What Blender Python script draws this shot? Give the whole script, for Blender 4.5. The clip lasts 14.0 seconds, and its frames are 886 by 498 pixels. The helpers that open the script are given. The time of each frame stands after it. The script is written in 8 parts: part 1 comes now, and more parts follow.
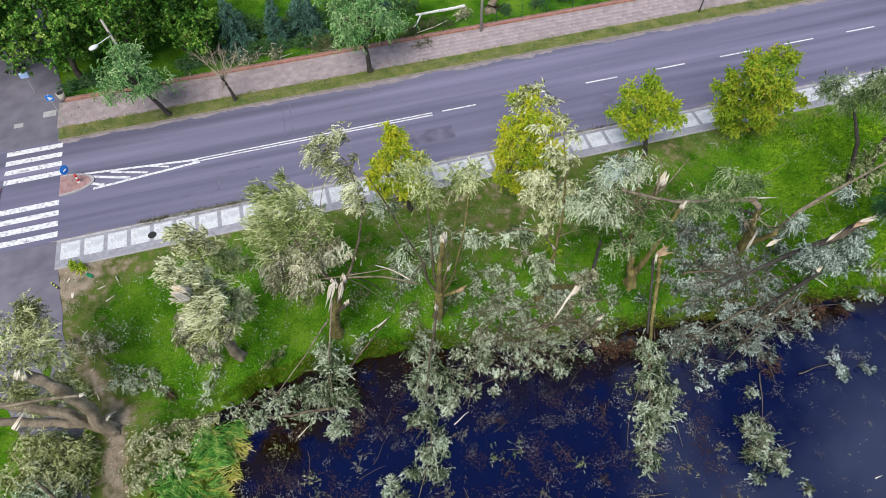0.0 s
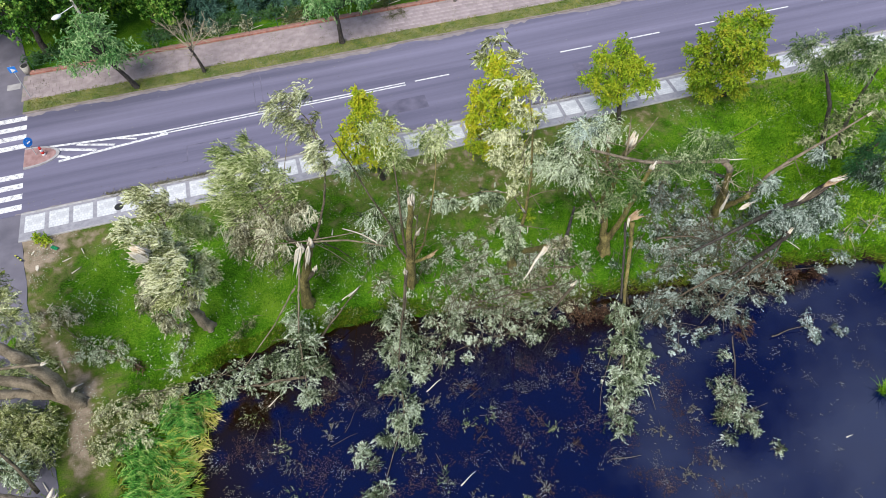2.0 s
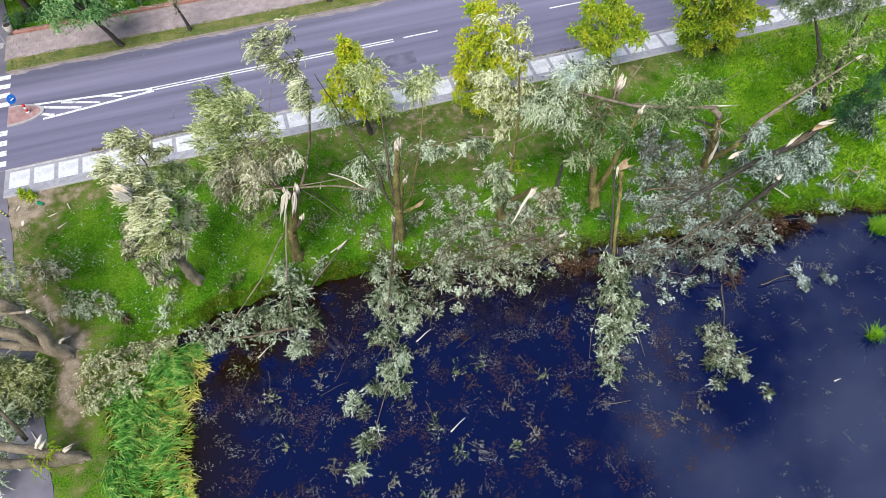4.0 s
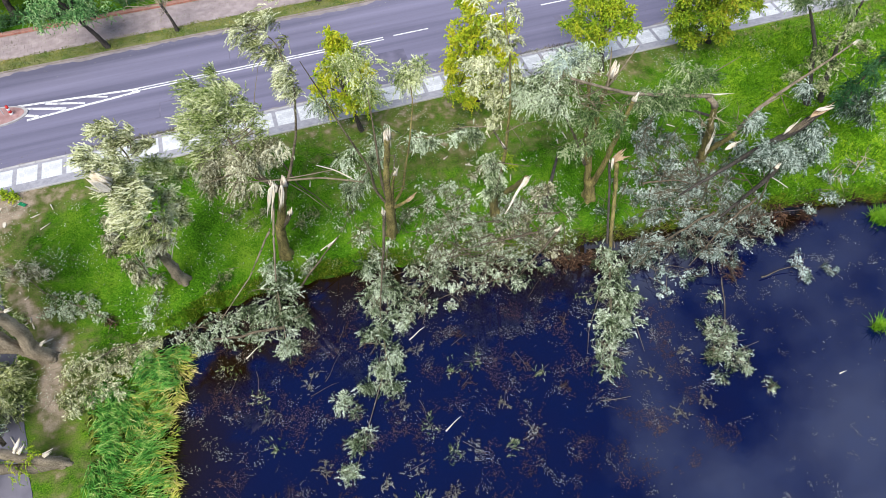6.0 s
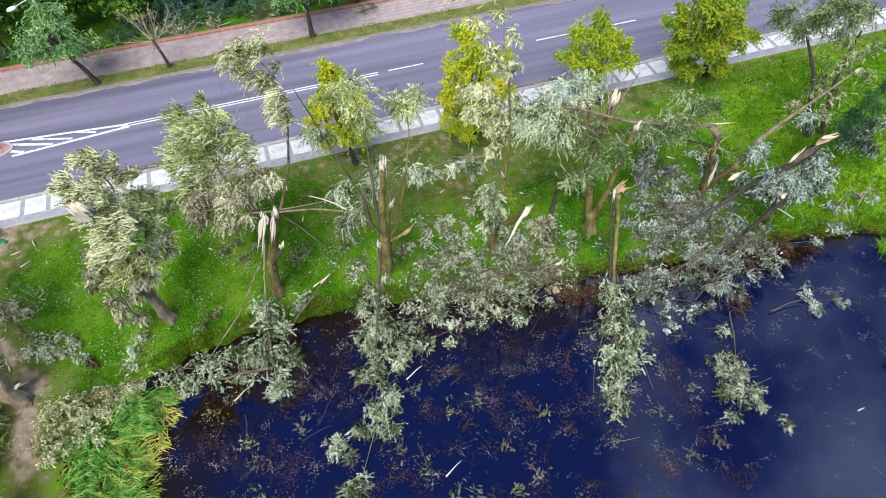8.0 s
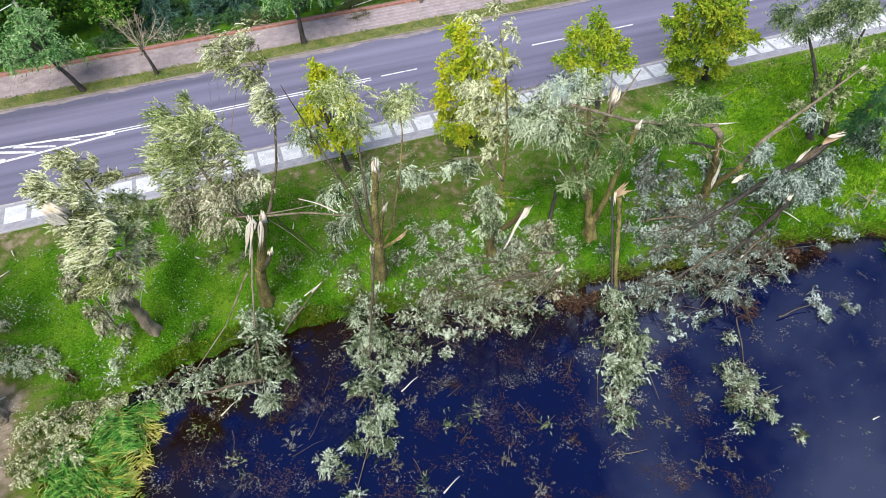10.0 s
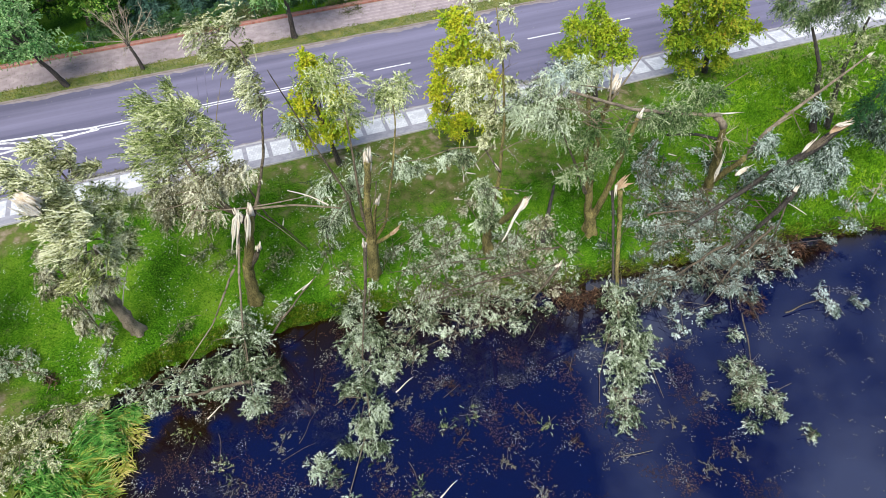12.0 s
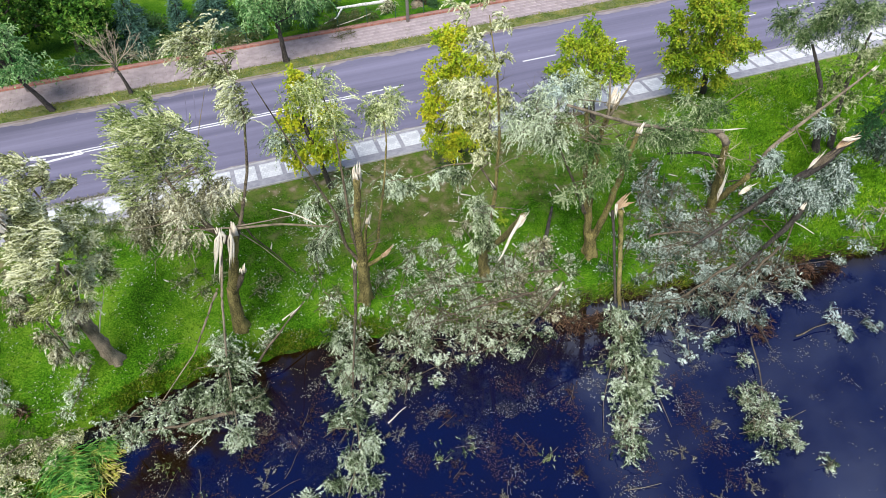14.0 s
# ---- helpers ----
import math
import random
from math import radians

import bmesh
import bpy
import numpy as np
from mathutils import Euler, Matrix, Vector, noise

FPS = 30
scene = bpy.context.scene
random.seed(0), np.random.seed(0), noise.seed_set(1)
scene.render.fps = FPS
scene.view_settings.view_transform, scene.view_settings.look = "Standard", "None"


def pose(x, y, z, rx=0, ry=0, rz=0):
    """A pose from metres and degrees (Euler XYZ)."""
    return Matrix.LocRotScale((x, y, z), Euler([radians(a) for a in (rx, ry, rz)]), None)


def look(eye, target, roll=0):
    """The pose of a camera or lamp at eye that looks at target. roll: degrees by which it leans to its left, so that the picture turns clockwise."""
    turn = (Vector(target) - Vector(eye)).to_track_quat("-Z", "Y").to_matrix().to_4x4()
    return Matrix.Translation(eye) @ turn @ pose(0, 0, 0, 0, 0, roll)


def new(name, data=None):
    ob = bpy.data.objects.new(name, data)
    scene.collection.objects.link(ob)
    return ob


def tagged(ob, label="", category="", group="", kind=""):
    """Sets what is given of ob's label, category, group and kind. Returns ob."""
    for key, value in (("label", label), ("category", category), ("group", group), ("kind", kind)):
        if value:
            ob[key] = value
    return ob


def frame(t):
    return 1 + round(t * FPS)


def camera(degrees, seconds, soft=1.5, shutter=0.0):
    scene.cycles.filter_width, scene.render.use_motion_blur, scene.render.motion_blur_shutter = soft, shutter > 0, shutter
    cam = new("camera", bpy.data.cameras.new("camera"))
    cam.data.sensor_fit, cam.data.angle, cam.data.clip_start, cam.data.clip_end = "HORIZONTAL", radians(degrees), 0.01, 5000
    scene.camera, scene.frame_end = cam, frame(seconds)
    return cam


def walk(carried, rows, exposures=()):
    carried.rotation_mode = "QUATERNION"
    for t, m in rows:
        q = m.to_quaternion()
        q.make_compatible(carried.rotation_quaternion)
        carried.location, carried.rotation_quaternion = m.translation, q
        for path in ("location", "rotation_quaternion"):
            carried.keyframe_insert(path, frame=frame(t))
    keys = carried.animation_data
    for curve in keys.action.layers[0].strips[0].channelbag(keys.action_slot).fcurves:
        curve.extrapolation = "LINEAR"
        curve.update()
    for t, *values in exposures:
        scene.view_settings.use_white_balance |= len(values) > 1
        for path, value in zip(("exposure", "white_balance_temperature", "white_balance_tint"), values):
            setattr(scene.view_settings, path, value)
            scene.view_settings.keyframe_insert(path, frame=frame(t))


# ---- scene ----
# The camera and its flight: seconds, eye, target, roll.
cam = camera(67.0, 14.0, soft=0.5)
PATH = [
    (0, (0.146, -33.349, 36.555), (5.797, -11.368, 6.077), -1.18),
    (0.5, (0.481, -33.631, 36.169), (6.239, -11.714, 5.665), -1.14),
    (1, (0.711, -33.905, 35.867), (6.631, -12.147, 5.280), -0.92),
    (1.5, (0.847, -34.177, 35.637), (6.925, -12.631, 4.931), -0.66),
    (2, (0.975, -34.570, 35.280), (7.093, -13.173, 4.478), -0.63),
    (2.5, (1.004, -35.033, 34.936), (7.124, -13.797, 4.024), -0.65),
    (3, (0.941, -35.606, 34.529), (7.026, -14.509, 3.514), -0.81),
    (3.2, (0.803, -35.773, 34.405), (6.966, -14.818, 3.310), -0.55),
    (5.3, (1.056, -36.903, 32.823), (7.277, -16.301, 1.504), -1.01),
    (5.5, (1.032, -36.932, 32.674), (7.340, -16.109, 1.519), -1.06),
    (6, (1.018, -36.808, 32.329), (7.545, -15.461, 1.577), -1.10),
    (6.5, (0.924, -36.687, 31.914), (7.804, -14.727, 1.674), -0.91),
    (7, (0.896, -36.557, 31.534), (8.057, -14.036, 1.777), -0.82),
    (7.5, (0.871, -36.430, 31.181), (8.244, -13.580, 1.728), -0.73),
    (8, (0.877, -36.319, 30.808), (8.405, -13.211, 1.596), -0.70),
    (10.5, (1.070, -35.797, 28.985), (9.144, -12.020, 0.464), -0.69),
    (11, (1.132, -35.694, 28.672), (9.260, -11.892, 0.188), -0.65),
    (11.5, (1.150, -35.585, 28.305), (9.377, -11.726, -0.104), -0.60),
    (12, (1.108, -35.488, 27.885), (9.486, -11.588, -0.445), -0.54),
    (12.5, (1.184, -35.408, 27.447), (9.611, -11.413, -0.788), -0.59),
    (13, (1.282, -35.257, 27.082), (9.798, -11.152, -1.033), -0.61),
    (13.5, (1.354, -35.097, 26.687), (10.098, -10.555, -0.977), -0.62),
    (14, (1.476, -35.019, 26.327), (10.456, -9.828, -0.669), -0.72),
]
walk(cam, [(t, look(eye, target, roll)) for t, eye, target, roll in PATH],
     exposures=[(0, -0.16), (3, 0.06), (6, 0.21), (14, 0.18)])

# ---- light ----
world = bpy.data.worlds.new("sky")
scene.world = world
world.use_nodes = True
wn, wl = world.node_tree.nodes, world.node_tree.links
wn.clear()
w_out, w_bg = wn.new("ShaderNodeOutputWorld"), wn.new("ShaderNodeBackground")
w_sky, w_mix = wn.new("ShaderNodeTexSky"), wn.new("ShaderNodeMix")
w_co, w_map, w_noise, w_ramp = wn.new("ShaderNodeTexCoord"), wn.new("ShaderNodeMapping"), wn.new("ShaderNodeTexNoise"), wn.new("ShaderNodeValToRGB")
SUN_ELEVATION, SUN_TURN = radians(52), radians(215)
w_sky.sky_type, w_sky.sun_disc = "NISHITA", False
w_sky.sun_elevation, w_sky.sun_rotation = SUN_ELEVATION, SUN_TURN
w_sky.air_density, w_sky.dust_density, w_sky.ozone_density = 1.0, 0.3, 4.0
w_mix.data_type = "RGBA"
w_map.inputs["Scale"].default_value = (1.0, 1.0, 1.0)
w_map.inputs["Rotation"].default_value = (0.0, 0.0, radians(185))
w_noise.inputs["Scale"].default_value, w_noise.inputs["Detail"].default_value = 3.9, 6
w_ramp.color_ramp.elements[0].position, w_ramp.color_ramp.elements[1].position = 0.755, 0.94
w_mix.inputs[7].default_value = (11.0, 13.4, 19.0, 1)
wl.new(w_co.outputs["Generated"], w_map.inputs[0])
wl.new(w_map.outputs[0], w_noise.inputs["Vector"])
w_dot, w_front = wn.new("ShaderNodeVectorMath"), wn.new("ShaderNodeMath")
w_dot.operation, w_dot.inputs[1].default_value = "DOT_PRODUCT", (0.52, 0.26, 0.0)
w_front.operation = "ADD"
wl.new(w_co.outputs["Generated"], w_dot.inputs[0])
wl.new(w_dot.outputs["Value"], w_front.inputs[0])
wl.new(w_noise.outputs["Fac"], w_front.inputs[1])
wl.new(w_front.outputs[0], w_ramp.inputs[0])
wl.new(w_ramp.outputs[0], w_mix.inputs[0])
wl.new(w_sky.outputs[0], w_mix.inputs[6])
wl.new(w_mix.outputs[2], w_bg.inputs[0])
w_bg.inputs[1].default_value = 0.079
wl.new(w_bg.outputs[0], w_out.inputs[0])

sun_data = bpy.data.lights.new("sun", "SUN")
sun_data.energy, sun_data.angle, sun_data.color = 4.5, radians(40), (1.0, 0.97, 0.915)
sun = new("sun", sun_data)
# The sky's sun_rotation turns clockwise from north, seen from above.
sun_way = Vector((math.sin(SUN_TURN) * math.cos(SUN_ELEVATION), math.cos(SUN_TURN) * math.cos(SUN_ELEVATION), math.sin(SUN_ELEVATION)))
sun.matrix_world = Matrix.Translation((0, 0, 80)) @ sun_way.to_track_quat("Z", "Y").to_matrix().to_4x4()

# ---- materials ----


def surface(name, low, high, scale=4.0, rough=0.8, bump=0.3, fine=30.0, stretch=(1, 1, 1), spread=(0.35, 0.65), per_object=0.0, spec=0.3, fine_mix=0.35, island=0.0):
    """A procedural surface: two colours mixed by noise at two scales, with fine relief."""
    m = bpy.data.materials.new(name)
    m.use_nodes = True
    n, l = m.node_tree.nodes, m.node_tree.links
    b = n["Principled BSDF"]
    co, mp = n.new("ShaderNodeTexCoord"), n.new("ShaderNodeMapping")
    mp.inputs["Scale"].default_value = stretch
    l.new(co.outputs["Object"], mp.inputs[0])
    big, small = n.new("ShaderNodeTexNoise"), n.new("ShaderNodeTexNoise")
    big.inputs["Scale"].default_value, big.inputs["Detail"].default_value = scale, 5
    small.inputs["Scale"].default_value, small.inputs["Detail"].default_value = fine, 3
    l.new(mp.outputs[0], big.inputs["Vector"])
    l.new(mp.outputs[0], small.inputs["Vector"])
    blend = n.new("ShaderNodeMix")
    blend.inputs[0].default_value = fine_mix
    l.new(big.outputs["Fac"], blend.inputs[2])
    l.new(small.outputs["Fac"], blend.inputs[3])
    ramp = n.new("ShaderNodeValToRGB")
    ramp.color_ramp.elements[0].position, ramp.color_ramp.elements[1].position = spread
    ramp.color_ramp.elements[0].color, ramp.color_ramp.elements[1].color = (*low, 1), (*high, 1)
    l.new(blend.outputs[0], ramp.inputs[0])
    last = ramp.outputs[0]
    if per_object:
        info, hsv, mr = n.new("ShaderNodeObjectInfo"), n.new("ShaderNodeHueSaturation"), n.new("ShaderNodeMapRange")
        mr.inputs["To Min"].default_value, mr.inputs["To Max"].default_value = 1 - per_object, 1 + per_object
        l.new(info.outputs["Random"], mr.inputs[0])
        l.new(mr.outputs[0], hsv.inputs["Value"])
        l.new(last, hsv.inputs["Color"])
        last = hsv.outputs[0]
    if island:
        geo, hsv, mr = n.new("ShaderNodeNewGeometry"), n.new("ShaderNodeHueSaturation"), n.new("ShaderNodeMapRange")
        mr.inputs["To Min"].default_value, mr.inputs["To Max"].default_value = 1 - island, 1.0
        l.new(geo.outputs["Random Per Island"], mr.inputs[0])
        l.new(mr.outputs[0], hsv.inputs["Value"])
        l.new(last, hsv.inputs["Color"])
        last = hsv.outputs[0]
    l.new(last, b.inputs["Base Color"])
    b.inputs["Roughness"].default_value = rough
    b.inputs["Specular IOR Level"].default_value = spec
    if bump:
        bp = n.new("ShaderNodeBump")
        bp.inputs["Strength"].default_value, bp.inputs["Distance"].default_value = bump, 0.02
        l.new(small.outputs["Fac"], bp.inputs["Height"])
        l.new(bp.outputs[0], b.inputs["Normal"])
    return m


def leafage(name, stops, rough=0.5, translucent=0.15, patch=0.3, patch_scale=0.6, by_twig=True, spec=0.2):
    """Leaves: colour by leaf (random per island) and by larger patches of the crown; part of the light goes through."""
    m = bpy.data.materials.new(name)
    m.use_nodes = True
    n, l = m.node_tree.nodes, m.node_tree.links
    b, out = n["Principled BSDF"], n["Material Output"]
    geo, co, no = n.new("ShaderNodeNewGeometry"), n.new("ShaderNodeTexCoord"), n.new("ShaderNodeTexNoise")
    no.inputs["Scale"].default_value, no.inputs["Detail"].default_value = patch_scale, 3
    l.new(co.outputs["Object"], no.inputs["Vector"])
    stretch = n.new("ShaderNodeMapRange")
    stretch.inputs["From Min"].default_value, stretch.inputs["From Max"].default_value = 0.3, 0.7
    l.new(no.outputs["Fac"], stretch.inputs[0])
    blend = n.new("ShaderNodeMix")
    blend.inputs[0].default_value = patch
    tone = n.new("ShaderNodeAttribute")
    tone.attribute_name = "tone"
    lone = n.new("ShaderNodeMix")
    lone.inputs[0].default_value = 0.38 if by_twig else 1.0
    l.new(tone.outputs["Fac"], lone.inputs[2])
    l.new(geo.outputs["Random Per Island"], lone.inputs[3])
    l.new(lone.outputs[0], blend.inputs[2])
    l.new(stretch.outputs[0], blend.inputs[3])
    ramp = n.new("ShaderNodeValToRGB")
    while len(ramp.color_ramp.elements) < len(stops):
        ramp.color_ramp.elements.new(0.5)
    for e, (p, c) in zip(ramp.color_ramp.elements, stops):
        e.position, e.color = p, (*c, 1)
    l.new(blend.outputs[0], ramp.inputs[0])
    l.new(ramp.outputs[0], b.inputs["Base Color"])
    b.inputs["Roughness"].default_value = rough
    b.inputs["Specular IOR Level"].default_value = spec
    tr, mix = n.new("ShaderNodeBsdfTranslucent"), n.new("ShaderNodeMixShader")
    l.new(ramp.outputs[0], tr.inputs[0])
    mix.inputs[0].default_value = translucent
    l.new(b.outputs[0], mix.inputs[1])
    l.new(tr.outputs[0], mix.inputs[2])
    l.new(mix.outputs[0], out.inputs[0])
    return m


# Willow ramps put dark gaps and bright highlights into the leaf colour for contrast.
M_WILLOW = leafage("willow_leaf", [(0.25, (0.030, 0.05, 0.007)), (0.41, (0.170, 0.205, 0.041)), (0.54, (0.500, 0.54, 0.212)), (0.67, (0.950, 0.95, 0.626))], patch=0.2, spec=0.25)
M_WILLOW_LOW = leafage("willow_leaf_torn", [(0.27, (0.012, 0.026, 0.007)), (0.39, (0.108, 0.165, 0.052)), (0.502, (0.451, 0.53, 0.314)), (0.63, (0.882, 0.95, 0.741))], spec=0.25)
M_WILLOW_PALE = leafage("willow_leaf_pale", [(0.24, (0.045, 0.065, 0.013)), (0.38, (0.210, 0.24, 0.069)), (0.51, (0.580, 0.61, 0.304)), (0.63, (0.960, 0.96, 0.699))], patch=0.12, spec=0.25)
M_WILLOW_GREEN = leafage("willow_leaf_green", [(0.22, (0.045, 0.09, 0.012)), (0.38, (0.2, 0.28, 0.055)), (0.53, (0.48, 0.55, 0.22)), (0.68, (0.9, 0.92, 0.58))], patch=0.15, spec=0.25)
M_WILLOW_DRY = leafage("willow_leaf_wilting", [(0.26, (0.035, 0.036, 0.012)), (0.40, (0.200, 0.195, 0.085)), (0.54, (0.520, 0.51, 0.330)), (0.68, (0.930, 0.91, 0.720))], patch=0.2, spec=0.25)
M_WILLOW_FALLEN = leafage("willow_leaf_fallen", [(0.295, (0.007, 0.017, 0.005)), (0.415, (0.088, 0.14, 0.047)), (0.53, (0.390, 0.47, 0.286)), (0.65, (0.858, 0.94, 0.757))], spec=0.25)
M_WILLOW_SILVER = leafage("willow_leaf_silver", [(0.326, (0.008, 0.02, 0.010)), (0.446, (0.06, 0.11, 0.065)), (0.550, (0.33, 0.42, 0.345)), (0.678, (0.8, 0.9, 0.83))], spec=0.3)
M_DARK_CROWN = leafage("dark_crown_leaf", [(0.3, (0.008, 0.04, 0.010)), (0.5, (0.025, 0.10, 0.03)), (0.75, (0.09, 0.22, 0.09))])
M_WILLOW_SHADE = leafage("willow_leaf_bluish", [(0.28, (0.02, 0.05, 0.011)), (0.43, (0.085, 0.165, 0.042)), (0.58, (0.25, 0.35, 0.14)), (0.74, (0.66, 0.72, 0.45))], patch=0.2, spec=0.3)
M_WILLOW_GREY = leafage("willow_leaf_grey", [(0.3, (0.02, 0.042, 0.009)), (0.44, (0.115, 0.17, 0.04)), (0.57, (0.34, 0.39, 0.16)), (0.7, (0.7, 0.72, 0.46))], patch=0.2, spec=0.3)
M_MAPLE = leafage("maple_leaf", [(0.12, (0.05, 0.14, 0.007)), (0.33, (0.19, 0.34, 0.018)), (0.6, (0.42, 0.52, 0.032)), (0.95, (0.66, 0.57, 0.05))])
M_MAPLE_YELLOW = leafage("maple_leaf_yellow", [(0.12, (0.08, 0.2, 0.01)), (0.33, (0.27, 0.42, 0.02)), (0.58, (0.56, 0.6, 0.035)), (0.95, (0.82, 0.64, 0.045))])
M_MAPLE_GREEN = leafage("maple_leaf_green", [(0.12, (0.045, 0.13, 0.007)), (0.36, (0.17, 0.31, 0.016)), (0.64, (0.37, 0.46, 0.03)), (0.95, (0.56, 0.36, 0.05))])
M_ROBINIA = leafage("robinia_leaf", [(0.26, (0.04, 0.14, 0.035)), (0.42, (0.14, 0.33, 0.10)), (0.58, (0.30, 0.50, 0.19)), (0.76, (0.52, 0.68, 0.34))])
M_WOOD_LEAF = leafage("dark_tree_leaf", [(0.3, (0.010, 0.045, 0.005)), (0.46, (0.045, 0.15, 0.016)), (0.6, (0.14, 0.33, 0.04)), (0.78, (0.42, 0.56, 0.12))])
M_SPRUCE = leafage("spruce_needle", [(0.18, (0.05, 0.12, 0.085)), (0.5, (0.14, 0.27, 0.21)), (0.9, (0.34, 0.46, 0.44))], translucent=0.05)
M_SHRUB_DARK = leafage("dark_shrub_leaf", [(0.15, (0.03, 0.08, 0.02)), (0.5, (0.07, 0.17, 0.05)), (0.9, (0.14, 0.26, 0.10))])
M_BOUGH = leafage("wilted_bough", [(0.2, (0.03, 0.04, 0.012)), (0.5, (0.11, 0.13, 0.04)), (0.85, (0.28, 0.28, 0.12))])
M_REED = leafage("reed_blade", [(0.08, (0.008, 0.04, 0.008)), (0.3, (0.05, 0.22, 0.03)), (0.55, (0.17, 0.46, 0.08)), (0.78, (0.46, 0.66, 0.17)), (0.95, (0.8, 0.8, 0.36))], patch=0.55, patch_scale=2.6, by_twig=False)
M_REED_YELLOW = leafage("yellow_reed_blade", [(0.1, (0.12, 0.26, 0.02)), (0.35, (0.36, 0.48, 0.06)), (0.62, (0.78, 0.72, 0.16)), (0.95, (0.95, 0.78, 0.40))], patch=0.3, by_twig=False)
M_BLADE = leafage("grass_blade", [(0.15, (0.02, 0.07, 0.004)), (0.5, (0.07, 0.19, 0.008)), (0.85, (0.18, 0.335, 0.024))], patch=0.45, patch_scale=1.3, by_twig=False, spec=0.08)
M_LUSH = leafage("lush_grass_blade", [(0.15, (0.04, 0.14, 0.005)), (0.5, (0.13, 0.32, 0.014)), (0.9, (0.28, 0.5, 0.035))], patch=0.45, patch_scale=1.1, by_twig=False, spec=0.08)
M_FRINGE = leafage("shore_grass_blade", [(0.15, (0.05, 0.11, 0.006)), (0.5, (0.15, 0.25, 0.015)), (0.9, (0.34, 0.36, 0.05))], by_twig=False, spec=0.1)
M_BLADE_DRY = leafage("dry_grass_blade", [(0.15, (0.05, 0.085, 0.010)), (0.45, (0.15, 0.21, 0.026)), (0.7, (0.33, 0.32, 0.06)), (0.95, (0.52, 0.42, 0.15))], patch=0.6, patch_scale=0.8, by_twig=False)
M_DRYLEAF = leafage("drifting_leaf", [(0.1, (0.09, 0.07, 0.04)), (0.4, (0.2, 0.18, 0.11)), (0.7, (0.34, 0.34, 0.26)), (0.95, (0.56, 0.58, 0.5))], patch=0.5, by_twig=False)
M_PALELEAF = leafage("torn_pale_leaf", [(0.1, (0.16, 0.15, 0.07)), (0.4, (0.34, 0.36, 0.24)), (0.7, (0.60, 0.64, 0.52)), (0.95, (0.9, 0.92, 0.84))], patch=0.3, by_twig=False)
M_ROOT = leafage("dead_reed_blade", [(0.1, (0.012, 0.006, 0.004)), (0.45, (0.05, 0.025, 0.016)), (0.75, (0.16, 0.085, 0.05)), (0.95, (0.40, 0.26, 0.16))], patch=0.3, by_twig=False)
M_BROWNLEAF = leafage("sunken_brown_leaf", [(0.1, (0.02, 0.012, 0.01)), (0.5, (0.06, 0.03, 0.02)), (0.9, (0.15, 0.09, 0.06))], patch=0.5, by_twig=False)
M_BARK = surface("willow_bark", (0.042, 0.034, 0.023), (0.21, 0.168, 0.115), 3.0, 0.9, 0.9, 26.0, (1, 1, 0.35), spread=(0.4, 0.6), fine_mix=0.6)
M_BARK_MOSS = surface("mossy_willow_bark", (0.06, 0.052, 0.018), (0.33, 0.275, 0.10), 1.8, 0.9, 0.9, 24.0, (1, 1, 0.35), spread=(0.4, 0.6), fine_mix=0.55)
M_BARK_DARK = surface("dark_bark", (0.028, 0.024, 0.021), (0.105, 0.09, 0.078), 3.0, 0.9, 0.9, 24.0, (1, 1, 0.35), spread=(0.4, 0.6), fine_mix=0.6)
M_BARK_PALE = surface("pale_grey_bark", (0.12, 0.095, 0.065), (0.38, 0.31, 0.225), 2.5, 0.9, 0.9, 24.0, (1, 1, 0.35), spread=(0.38, 0.62), fine_mix=0.5)
M_BIRCH = surface("birch_bark", (0.10, 0.09, 0.08), (0.80, 0.79, 0.76), 5.0, 0.7, 0.4, 20.0, spread=(0.36, 0.46), fine_mix=0.5)
M_TWIG_PALE = surface("pale_dead_twig", (0.3, 0.25, 0.17), (0.56, 0.48, 0.35), 4.0, 0.85, 0.3)
M_TWIG = surface("twig_bark", (0.09, 0.075, 0.045), (0.29, 0.24, 0.16), 4.0, 0.85, 0.3)
M_SPLIT_TAN = surface("split_wood_tan", (0.36, 0.19, 0.09), (0.84, 0.64, 0.42), 6.0, 0.75, 0.8, 40.0, (1, 1, 0.25), fine_mix=0.5, island=0.5)
M_SPLIT = surface("split_wood", (0.70, 0.57, 0.41), (0.97, 0.93, 0.83), 5.0, 0.75, 0.45, 40.0, (1, 1, 0.25), fine_mix=0.5, island=0.28)
M_ASPHALT = surface("asphalt", (0.123, 0.118, 0.178), (0.235, 0.221, 0.318), 0.8, 0.85, 0.35, 60.0, (0.03, 1, 1), fine_mix=0.2)
M_PATCH = surface("asphalt_patch", (0.112, 0.106, 0.158), (0.205, 0.19, 0.268), 1.2, 0.85, 0.35, 60.0, fine_mix=0.3)
M_SIDE = surface("side_street_asphalt", (0.14, 0.132, 0.165), (0.215, 0.20, 0.245), 0.8, 0.85, 0.35, 55.0, fine_mix=0.3)
M_PAINT = surface("road_paint", (0.26, 0.25, 0.29), (0.84, 0.83, 0.84), 3.5, 0.65, 0.2, 26.0, spread=(0.40, 0.48), fine_mix=0.5)
M_KERB = surface("concrete_kerb", (0.36, 0.34, 0.35), (0.52, 0.50, 0.50), 2.0, 0.85, 0.3)
M_KERB_OLD = surface("old_sandy_kerb", (0.20, 0.17, 0.15), (0.34, 0.29, 0.26), 1.5, 0.9, 0.4)
M_GREYPAVE = surface("grey_paving", (0.28, 0.275, 0.31), (0.42, 0.41, 0.45), 3.0, 0.85, 0.3)
